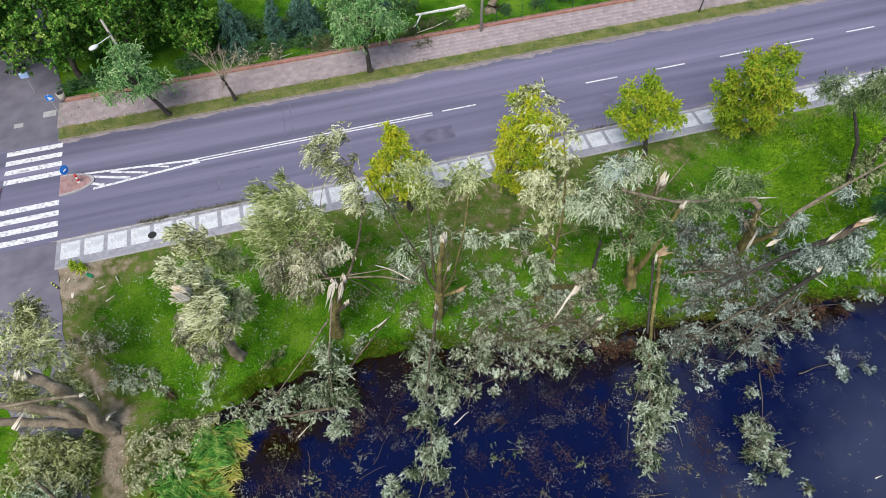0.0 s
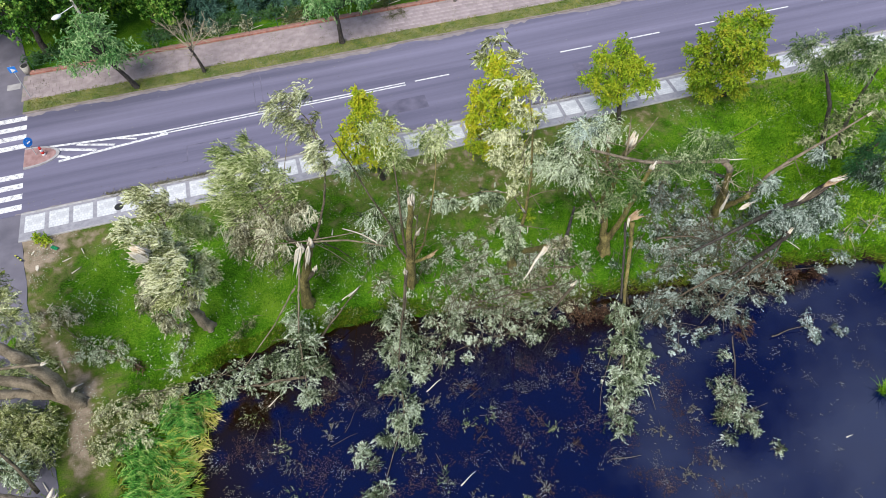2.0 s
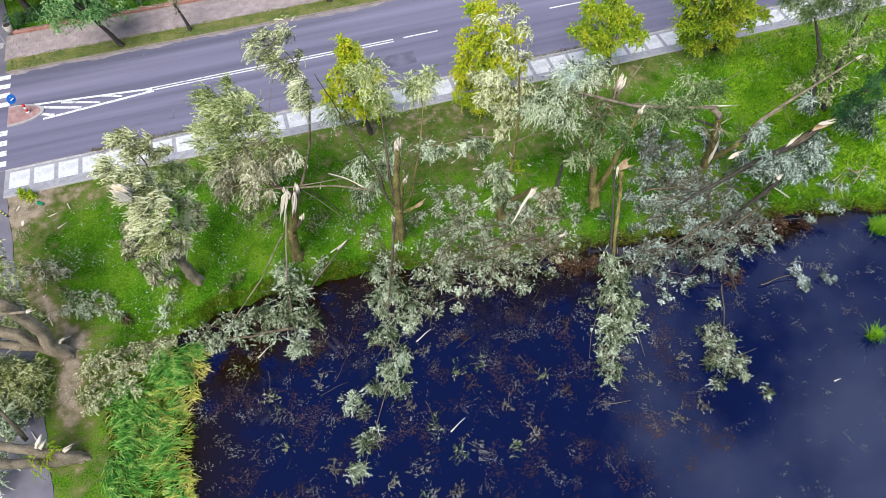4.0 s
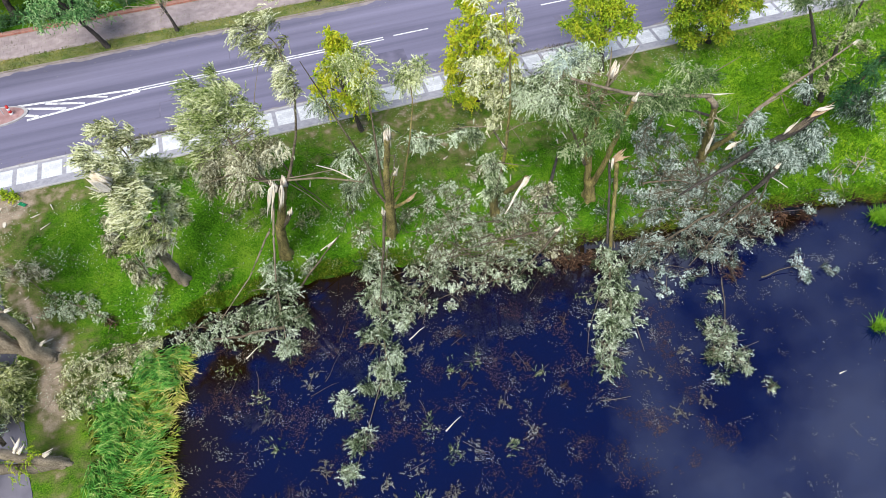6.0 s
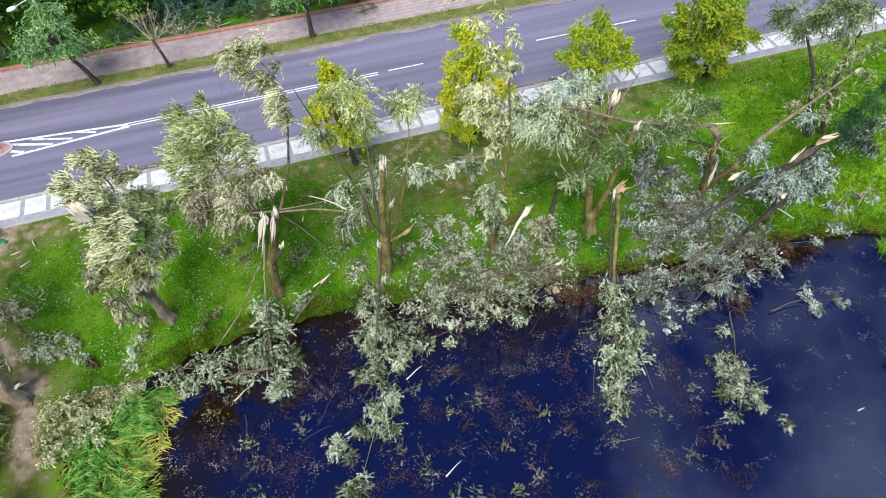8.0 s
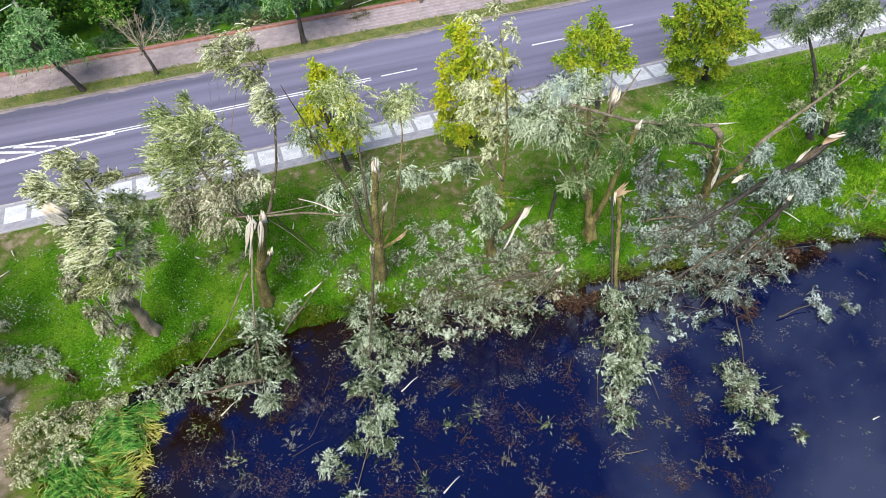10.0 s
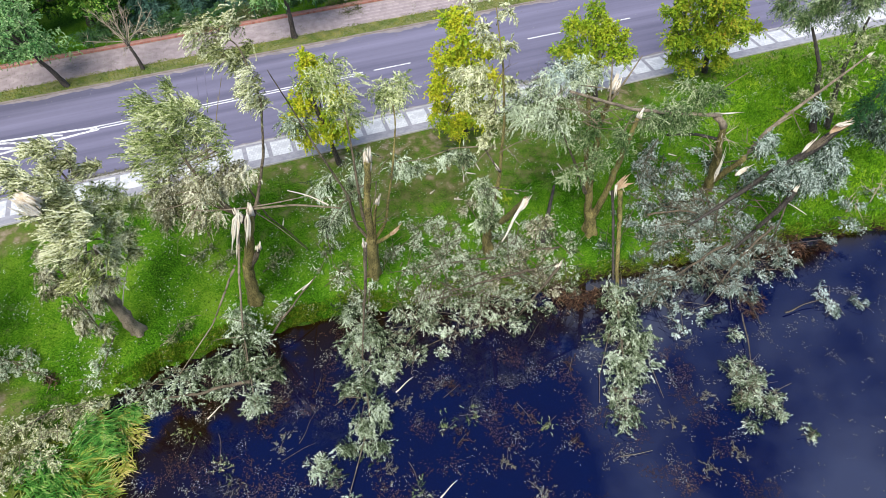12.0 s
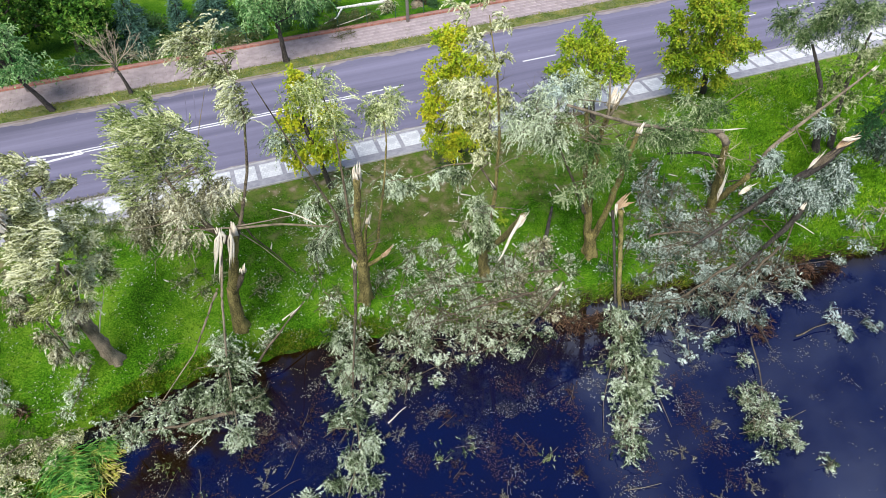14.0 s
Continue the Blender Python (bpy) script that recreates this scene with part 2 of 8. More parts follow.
M_VERGE = surface("dry_verge_grass", (0.075, 0.14, 0.025), (0.26, 0.25, 0.11), 0.9, 0.95, 0.9, 14.0, fine_mix=0.45, spread=(0.38, 0.6))
M_SLAB = surface("concrete_slab", (0.31, 0.25, 0.258), (0.50, 0.415, 0.42), 1.5, 0.85, 0.35, per_object=0.12)
M_SAND = surface("sandy_joint", (0.24, 0.21, 0.19), (0.36, 0.32, 0.29), 2.0, 0.9, 0.3)
M_ROADSAND = surface("road_sand", (0.215, 0.19, 0.205), (0.37, 0.32, 0.32), 1.2, 0.95, 0.4)
M_REDPAVE = surface("red_paving", (0.30, 0.17, 0.16), (0.48, 0.31, 0.30), 3.0, 0.85, 0.3)
M_METAL = surface("galvanised_steel", (0.42, 0.43, 0.44), (0.58, 0.59, 0.60), 8.0, 0.45, 0.1)
M_CONCRETE = surface("pole_concrete", (0.34, 0.32, 0.28), (0.48, 0.45, 0.40), 4.0, 0.85, 0.3)
M_GREENMETAL = surface("green_metal", (0.02, 0.07, 0.04), (0.04, 0.11, 0.065), 6.0, 0.5, 0.1)
M_WHITE = surface("white_enamel", (0.75, 0.76, 0.77), (0.85, 0.86, 0.87), 5.0, 0.4, 0.0)
M_BLUE = surface("blue_sign", (0.02, 0.20, 0.70), (0.03, 0.25, 0.78), 5.0, 0.4, 0.0)
M_RED = surface("red_sign", (0.55, 0.03, 0.03), (0.65, 0.05, 0.04), 5.0, 0.4, 0.0)
M_BLACK = surface("dark_rubber", (0.02, 0.02, 0.02), (0.05, 0.05, 0.05), 5.0, 0.7, 0.1)
M_PLASTIC = surface("green_plastic", (0.008, 0.17, 0.07), (0.02, 0.27, 0.11), 5.0, 0.4, 0.0)


def pattern(name, low, high, joint, width, height, mortar, rough=0.85, offset=0.5, turn=0.0):
    """Small pavers or bricks in a regular bond, too small to be pieces."""
    m = surface(name, low, high, 2.0, rough, 0.0)
    n, l = m.node_tree.nodes, m.node_tree.links
    b = n["Principled BSDF"]
    co, mp, br, mix, bp, no = (n.new("ShaderNode" + k) for k in ("TexCoord", "Mapping", "TexBrick", "Mix", "Bump", "TexNoise"))
    mp.inputs["Rotation"].default_value = (0, 0, turn)
    br.offset = offset
    br.inputs["Scale"].default_value = 1.0
    br.inputs["Brick Width"].default_value, br.inputs["Row Height"].default_value, br.inputs["Mortar Size"].default_value = width, height, mortar
    br.inputs["Color1"].default_value, br.inputs["Color2"].default_value = (*low, 1), (*high, 1)
    br.inputs["Mortar"].default_value = (*joint, 1)
    no.inputs["Scale"].default_value, no.inputs["Detail"].default_value = 1.3, 5
    l.new(co.outputs["Object"], mp.inputs[0])
    l.new(mp.outputs[0], br.inputs["Vector"])
    l.new(co.outputs["Object"], no.inputs["Vector"])
    mix.data_type, mix.blend_type = "RGBA", "OVERLAY"
    mix.inputs[0].default_value = 0.35
    l.new(br.outputs["Color"], mix.inputs[6])
    l.new(no.outputs["Fac"], mix.inputs[7])
    l.new(mix.outputs[2], b.inputs["Base Color"])
    bp.inputs["Strength"].default_value, bp.inputs["Distance"].default_value, bp.invert = 0.5, 0.01, True
    l.new(br.outputs["Fac"], bp.inputs["Height"])
    l.new(bp.outputs[0], b.inputs["Normal"])
    return m


M_WHITEPAVE = pattern("white_pavers", (0.60, 0.605, 0.63), (0.76, 0.765, 0.78), (0.54, 0.545, 0.565), 0.2, 0.2, 0.009)
M_BRICK = pattern("red_brick", (0.34, 0.13, 0.10), (0.48, 0.22, 0.17), (0.32, 0.26, 0.23), 0.26, 0.085, 0.012)


def ground_material():
    """Grass, bare trodden soil and mud, mixed by the wear of the ground and by noise."""
    m = bpy.data.materials.new("grass_and_soil")
    m.use_nodes = True
    n, l = m.node_tree.nodes, m.node_tree.links
    b = n["Principled BSDF"]
    co, n1, n2, n3 = (n.new("ShaderNode" + k) for k in ("TexCoord", "TexNoise", "TexNoise", "TexNoise"))
    for node, sc, de in ((n1, 0.35, 5), (n2, 13.0, 6), (n3, 1.6, 6)):
        node.inputs["Scale"].default_value, node.inputs["Detail"].default_value = sc, de
        l.new(co.outputs["Object"], node.inputs["Vector"])
    bl = n.new("ShaderNodeMix")
    bl.inputs[0].default_value = 0.5
    l.new(n1.outputs["Fac"], bl.inputs[2])
    l.new(n2.outputs["Fac"], bl.inputs[3])
    grass, soil = n.new("ShaderNodeValToRGB"), n.new("ShaderNodeValToRGB")
    for r, stops in ((grass, ((0.40, (0.015, 0.055, 0.003)), (0.5, (0.055, 0.165, 0.006)), (0.60, (0.15, 0.27, 0.02)))), (soil, ((0.3, (0.085, 0.10, 0.026)), (0.5, (0.14, 0.14, 0.046)), (0.7, (0.21, 0.18, 0.09))))):
        r.color_ramp.elements.new(0.5)
        for e, (p, c) in zip(r.color_ramp.elements, stops):
            e.position, e.color = p, (*c, 1)
    l.new(bl.outputs[0], grass.inputs[0])
    l.new(n3.outputs["Fac"], soil.inputs[0])
    wear = n.new("ShaderNodeAttribute")
    wear.attribute_name = "wear"
    add, mul, mr, mix = n.new("ShaderNodeMath"), n.new("ShaderNodeMath"), n.new("ShaderNodeMapRange"), n.new("ShaderNodeMix")
    mul.operation, mul.inputs[1].default_value = "MULTIPLY", 1.1
    l.new(n3.outputs["Fac"], mul.inputs[0])
    l.new(mul.outputs[0], add.inputs[0])
    l.new(wear.outputs["Fac"], add.inputs[1])
    mr.inputs["From Min"].default_value, mr.inputs["From Max"].default_value = 0.72, 1.3
    l.new(add.outputs[0], mr.inputs[0])
    mix.data_type = "RGBA"
    l.new(mr.outputs[0], mix.inputs[0])
    lush, lime = n.new("ShaderNodeAttribute"), n.new("ShaderNodeMix")
    lush.attribute_name, lime.data_type, lime.blend_type = "lush", "RGBA", "MULTIPLY"
    lime.inputs[7].default_value = (2.2, 1.75, 1.4, 1)
    l.new(lush.outputs["Fac"], lime.inputs[0])
    l.new(grass.outputs[0], lime.inputs[6])
    l.new(lime.outputs[2], mix.inputs[6])
    l.new(soil.outputs[0], mix.inputs[7])
    bare, bare_r, bare_mix = n.new("ShaderNodeMapRange"), n.new("ShaderNodeValToRGB"), n.new("ShaderNodeMix")
    bare.inputs["From Min"].default_value, bare.inputs["From Max"].default_value = 1.18, 1.5
    l.new(add.outputs[0], bare.inputs[0])
    for e, (p, c) in zip(bare_r.color_ramp.elements, ((0.3, (0.22, 0.175, 0.125)), (0.7, (0.39, 0.31, 0.235)))):
        e.position, e.color = p, (*c, 1)
    l.new(n3.outputs["Fac"], bare_r.inputs[0])
    bare_mix.data_type = "RGBA"
    l.new(bare.outputs[0], bare_mix.inputs[0])
    l.new(mix.outputs[2], bare_mix.inputs[6])
    l.new(bare_r.outputs[0], bare_mix.inputs[7])
    wet, wet_mix = n.new("ShaderNodeAttribute"), n.new("ShaderNodeMix")
    wet.attribute_name, wet_mix.data_type = "mud", "RGBA"
    wet_mix.inputs[7].default_value = (0.028, 0.018, 0.011, 1)
    l.new(wet.outputs["Fac"], wet_mix.inputs[0])
    l.new(bare_mix.outputs[2], wet_mix.inputs[6])
    l.new(wet_mix.outputs[2], b.inputs["Base Color"])
    b.inputs["Roughness"].default_value, b.inputs["Specular IOR Level"].default_value = 0.9, 0.05
    bp = n.new("ShaderNodeBump")
    bp.inputs["Strength"].default_value, bp.inputs["Distance"].default_value = 0.8, 0.06
    l.new(n2.outputs["Fac"], bp.inputs["Height"])
    l.new(bp.outputs[0], b.inputs["Normal"])
    return m


def water_material():
    """Still, peaty water: dark below, mirroring the sky; sky blue and tree reflections also painted in."""
    m = bpy.data.materials.new("pond_water")
    m.use_nodes = True
    n, l = m.node_tree.nodes, m.node_tree.links
    b = n["Principled BSDF"]
    co, no, n2, ramp, bp = (n.new("ShaderNode" + k) for k in ("TexCoord", "TexNoise", "TexNoise", "ValToRGB", "Bump"))
    n2.inputs["Scale"].default_value, n2.inputs["Detail"].default_value = 0.5, 4
    no.inputs["Scale"].default_value, no.inputs["Detail"].default_value = 2.0, 2
    # The navy base stands in for part of the sky's reflection.
    ramp.color_ramp.elements[0].color, ramp.color_ramp.elements[1].color = (0.0007, 0.006, 0.050, 1), (0.0035, 0.0042, 0.032, 1)
    l.new(co.outputs["Object"], no.inputs["Vector"])
    l.new(co.outputs["Object"], n2.inputs["Vector"])
    l.new(n2.outputs["Fac"], ramp.inputs[0])
    mud_and_reflection, mud_reflection_mix, add = n.new("ShaderNodeAttribute"), n.new("ShaderNodeMix"), n.new("ShaderNodeMath")
    mud_and_reflection.attribute_name, mud_reflection_mix.data_type = "mud_and_reflection", "RGBA"
    add.operation, add.use_clamp = "MULTIPLY", True
    gain = n.new("ShaderNodeMapRange")
    gain.inputs["From Min"].default_value, gain.inputs["From Max"].default_value = 0.30, 0.48
    l.new(n2.outputs["Fac"], gain.inputs[0])
    l.new(mud_and_reflection.outputs["Fac"], add.inputs[0])
    l.new(gain.outputs[0], add.inputs[1])
    l.new(add.outputs[0], mud_reflection_mix.inputs[0])
    l.new(ramp.outputs[0], mud_reflection_mix.inputs[6])
    # Blackish brown for shore mud and for the dark mirror image of trees.
    mud_reflection_mix.inputs[7].default_value = (0.011, 0.005, 0.002, 1)
    l.new(mud_reflection_mix.outputs[2], b.inputs["Base Color"])
    b.inputs["Roughness"].default_value, b.inputs["IOR"].default_value = 0.03, 1.6
    bp.inputs["Strength"].default_value, bp.inputs["Distance"].default_value = 0.05, 0.02
    l.new(no.outputs["Fac"], bp.inputs["Height"])
    l.new(bp.outputs[0], b.inputs["Normal"])
    return m


M_GROUND, M_WATER = ground_material(), water_material()

# ---- mesh helpers ----


def raw_mesh(name, verts, faces, material, smooth=False):
    """A mesh from arrays; faces all have the same number of corners."""
    me = bpy.data.meshes.new(name)
    v, f = np.asarray(verts, dtype=np.float32), np.asarray(faces, dtype=np.int32)
    k = f.shape[1]
    me.vertices.add(len(v))
    me.vertices.foreach_set("co", v.ravel())
    me.loops.add(f.size)
    me.loops.foreach_set("vertex_index", f.ravel())
    me.polygons.add(len(f))
    me.polygons.foreach_set("loop_start", np.arange(0, f.size, k, dtype=np.int32))
    if smooth:
        me.polygons.foreach_set("use_smooth", np.ones(len(f), dtype=bool))
    me.update(calc_edges=True)
    me.materials.append(material)
    return me


def thing(name, base, label, category, group="", kind=""):
    ob = new(name)
    ob.empty_display_size = 0.2
    ob.location = base
    return tagged(ob, label, category, group, kind)


def part_mesh(name, me, parent, label=""):
    ob = new(name, me)
    ob.parent = parent
    return tagged(ob, label)


def origin(ob):
    """Where a thing stands in the world (things are not turned)."""
    p = np.array(ob.location)
    while ob.parent:
        ob = ob.parent
        p = p + np.array(ob.location)
    return p


def part(name, bm, material, parent=None, label="", smooth=False):
    me = bpy.data.meshes.new(name)
    if smooth:
        for f in bm.faces:
            f.smooth = True
    bm.to_mesh(me)
    bm.free()
    me.materials.append(material)
    ob = new(name, me)
    if parent:
        ob.parent = parent
    return tagged(ob, label)


def box(bm, x0, x1, y0, y1, z0, z1, bevel=0.0):
    geom = bmesh.ops.create_cube(bm, size=1.0, matrix=Matrix.Translation(((x0 + x1) / 2, (y0 + y1) / 2, (z0 + z1) / 2)) @ Matrix.Diagonal((x1 - x0, y1 - y0, z1 - z0, 1)))
    if bevel:
        edges = {e for v in geom["verts"] for e in v.link_edges}
        bmesh.ops.bevel(bm, geom=list(edges), offset=bevel, segments=1, affect="EDGES")
    return bm


def rod(bm, a, b, r0, r1, sides=10):
    a, b = Vector(a), Vector(b)
    way = b - a
    m = Matrix.Translation((a + b) / 2) @ way.to_track_quat("Z", "Y").to_matrix().to_4x4()
    bmesh.ops.create_cone(bm, cap_ends=True, segments=sides, radius1=r0, radius2=r1, depth=way.length, matrix=m)
    return bm


def tube_arrays(points, r0, r1, rng, sides=9, step=0.35, wobble=0.06, flare=0.0):
    """A tapered, slightly crooked tube along a few points, closed at both ends."""
    pts = np.array(points, dtype=float)
    seg = np.linalg.norm(np.diff(pts, axis=0), axis=1)
    cum = np.concatenate([[0], np.cumsum(seg)])
    n = max(3, int(cum[-1] / step) + 1)
    s = np.linspace(0, cum[-1], n)
    c = np.stack([np.interp(s, cum, pts[:, k]) for k in range(3)], axis=1)
    for _ in range(2):
        c[1:-1] = (c[:-2] + 2 * c[1:-1] + c[2:]) / 4
    u = s / cum[-1]
    r = r0 + (r1 - r0) * u
    jit = rng.normal(0, wobble, (n, 3)) * r[:, None] * 3
    jit[0] = jit[-1] = 0
    jit[1:-1] = (jit[:-2] + jit[1:-1] + jit[2:]) / 3
    c += jit
    r = r * (1 + flare * np.exp(-s / 0.6)) * (1 + rng.normal(0, 0.05, n))
    tan = np.gradient(c, axis=0)
    tan /= np.linalg.norm(tan, axis=1)[:, None] + 1e-9
    ref = np.where(np.abs(tan[:, 2:3]) > 0.9, np.array([[1.0, 0, 0]]), np.array([[0, 0, 1.0]]))
    a = np.cross(tan, ref)
    a /= np.linalg.norm(a, axis=1)[:, None] + 1e-9
    b = np.cross(tan, a)
    th = np.linspace(0, 2 * np.pi, sides, endpoint=False)
    lump = 1 + rng.normal(0, 0.08, (1, sides)) + rng.normal(0, 0.05, (n, sides))
    if flare:
        lump = lump + 0.3 * np.exp(-s / 0.5)[:, None] * np.cos(4 * th + rng.random() * 6)[None, :]
    ring = c[:, None, :] + (np.cos(th)[None, :, None] * a[:, None, :] + np.sin(th)[None, :, None] * b[:, None, :]) * (r[:, None] * lump)[:, :, None]
    v = np.concatenate([ring.reshape(-1, 3), c[:1], c[-1:]])
    f = []
    for i in range(n - 1):
        for j in range(sides):
            k = (j + 1) % sides
            f.append((i * sides + j, i * sides + k, (i + 1) * sides + k, (i + 1) * sides + j))
    e0, e1 = n * sides, n * sides + 1
    for j in range(sides):
        k = (j + 1) % sides
        f.append((e0, k, j, j))
        f.append((e1, (n - 1) * sides + j, (n - 1) * sides + k, (n - 1) * sides + k))
    return v, f


def tubes_mesh(name, arrays, material):
    """Several tubes in one mesh."""
    vs, fs, k = [], [], 0
    for v, f in arrays:
        vs.append(v)
        fs += [tuple(i + k for i in q) for q in f]
        k += len(v)
    me = bpy.data.meshes.new(name)
    me.from_pydata(np.concatenate(vs).tolist(), [], [q[:3] if q[2] == q[3] else q for q in fs])
    for p in me.polygons:
        p.use_smooth = True
    me.materials.append(material)
    me.update()
    return me


SEED = [100]


def next_rng():
    SEED[0] += 1
    return np.random.default_rng(SEED[0])


LAST_LIMB = {}
SLENDER = {"willow_tree": 0.66, "toppled_willow": 0.68, "torn_limb": 0.72}


def limb(owner, name, points, r0, r1, material=None, label="", sides=9, flare=0.0, wobble=0.06):
    """One limb of a tree (a trunk, a branch) as a part of it, through points of the world."""
    o = origin(owner)
    thin = SLENDER.get(owner.name.split(".")[0], 1.0)
    pts = [np.array(p) - o for p in points]
    if flare:
        pts[0] = pts[0] - np.array([0, 0, 0.3])
    v, f = tube_arrays(pts, r0 * thin, r1 * thin, next_rng(), sides + 3, 0.25, wobble, flare)
    LAST_LIMB[owner.name] = part_mesh(name, tubes_mesh(name, [(v, f)], material or M_BARK), owner, label)
    return LAST_LIMB[owner.name]


def splinter(owner, at, way, length, radius, count=9, label="pale torn wood"):
    """The torn end of a broken limb: long pointed slivers of pale wood round a jagged core."""
    rng = next_rng()
    o = origin(owner)
    way = np.array(way, dtype=float)
    way /= np.linalg.norm(way)
    side = np.cross(way, [0.3, 0.5, 0.81])
    side /= np.linalg.norm(side)
    up = np.cross(way, side)
    vs, fs = [], []
    for i in range(int(count * 1.5)):
        a = rng.random() * 2 * np.pi
        rad = radius * (0.15 + 0.75 * rng.random())
        off = (np.cos(a) * side + np.sin(a) * up) * rad
        ln = length * (0.28 + 0.52 * rng.random() ** 1.5)
        w = radius * (0.22 + 0.38 * rng.random())
        d = way + rng.normal(0, 0.045, 3)
        d /= np.linalg.norm(d)
        s1 = np.cross(d, rng.normal(0, 1, 3))
        s1 /= np.linalg.norm(s1)
        s2 = np.cross(d, s1)
        root = np.array(at) - o + off - way * length * 0.25
        mid, tip = root + d * ln * 0.6, root + d * ln * (1.0 + 0.25)
        k = len(vs)
        for centre, sz in ((root, 1.0), (mid, 0.75), (tip, 0.08)):
            for q in ((1, 0.25), (-1, 0.25), (-1, -0.25), (1, -0.25)):
                vs.append(centre + (s1 * q[0] + s2 * q[1]) * w * sz)
        for lv in (0, 4):
            for j in range(4):
                jj = (j + 1) % 4
                fs.append((k + lv + j, k + lv + jj, k + lv + 4 + jj, k + lv + 4 + j))
        fs.append((k + 8, k + 9, k + 10, k + 11))
        fs.append((k + 3, k + 2, k + 1, k))
    return part_mesh("splintered_wood", raw_mesh("splintered_wood", vs, fs, M_SPLIT), LAST_LIMB.get(owner.name, owner), label)


def cleft(owner, a, b, width, material=None, count=7, label="pale torn wood"):
    """A long torn face: flat strips of split wood side by side from a to b, each ending where it tore."""
    rng = next_rng()
    o = origin(owner)
    a, b = np.array(a, dtype=float) - o, np.array(b, dtype=float) - o
    d = (b - a) / np.linalg.norm(b - a)
    side = np.cross(d, [0.0, -0.6, 0.8])
    side /= np.linalg.norm(side)
    up = np.cross(side, d)
    vs, fs = [], []
    for i in range(count + 1):
        c = a + side * (i / count - 0.5) * width * 0.35 + (b - a) * 0.08 * math.sin(i * 2.4) + up * 0.05 * width
        vs += [c + up * 0.02, c - up * 0.02]
    for i in range(count):
        u = (i + 0.5) / count - 0.5
        w = width / count * (0.8 + 0.9 * rng.random())
        end = 1.2 - 1.3 * abs(u) * rng.random() - 0.55 * rng.random()
        bend, lift = rng.normal(0, 0.16 * width), rng.normal(0, 0.14 * width)
        k = len(vs)
        rings = [(2 * i + 2, 2 * i, 2 * i + 1, 2 * i + 3)]
        for j, (s, taper) in enumerate(((end * 0.35, 1.0), (end * 0.75, 0.85), (end, 0.1))):
            c = a + (b - a) * s + side * (u * width + bend * s * s + rng.normal(0, 0.012)) + up * (0.10 * width + lift * s * s + rng.normal(0, 0.02) - abs(u) * 0.25 * width)
            for p, q in ((1, 0.4), (-1, 0.4), (-1, -0.4), (1, -0.4)):
                vs.append(c + side * p * w * 0.5 * taper + up * q * w * 0.6 * taper)
            rings.append(tuple(range(k + 4 * j, k + 4 * j + 4)))
        for r0, r1 in zip(rings, rings[1:]):
            for j in range(4):
                jj = (j + 1) % 4
                fs.append((r0[jj], r0[j], r1[j], r1[jj]))
        fs.append(rings[3][::-1])
    return tagged(part_mesh("splintered_wood", raw_mesh("splintered_wood", vs, fs, material or M_SPLIT), LAST_LIMB.get(owner.name, owner), label), kind="stuff")


def unit(v):
    return v / (np.linalg.norm(v, axis=-1, keepdims=True) + 1e-9)


def leaf_quads(p, d, nrm, ln, wd):
    """Rhombic leaves, one face each, folded nowhere: base, side, tip, side."""
    side = unit(np.cross(d, nrm)) * wd[:, None] * 0.5
    tip = d * ln[:, None]
    mid = p + tip * 0.45
    v = np.stack([p, mid - side, p + tip, mid + side], axis=1).reshape(-1, 3)
    return v, np.arange(len(v)).reshape(-1, 4)


def leaf_tris(p, d, nrm, ln, wd):
    """Slender leaves, one three-cornered face each: base, belly, tip."""
    side = unit(np.cross(d, nrm)) * wd[:, None]
    v = np.stack([p, p + d * (ln * 0.4)[:, None] + side, p + d * ln[:, None]], axis=1).reshape(-1, 3)
    return v, np.arange(len(v)).reshape(-1, 3)


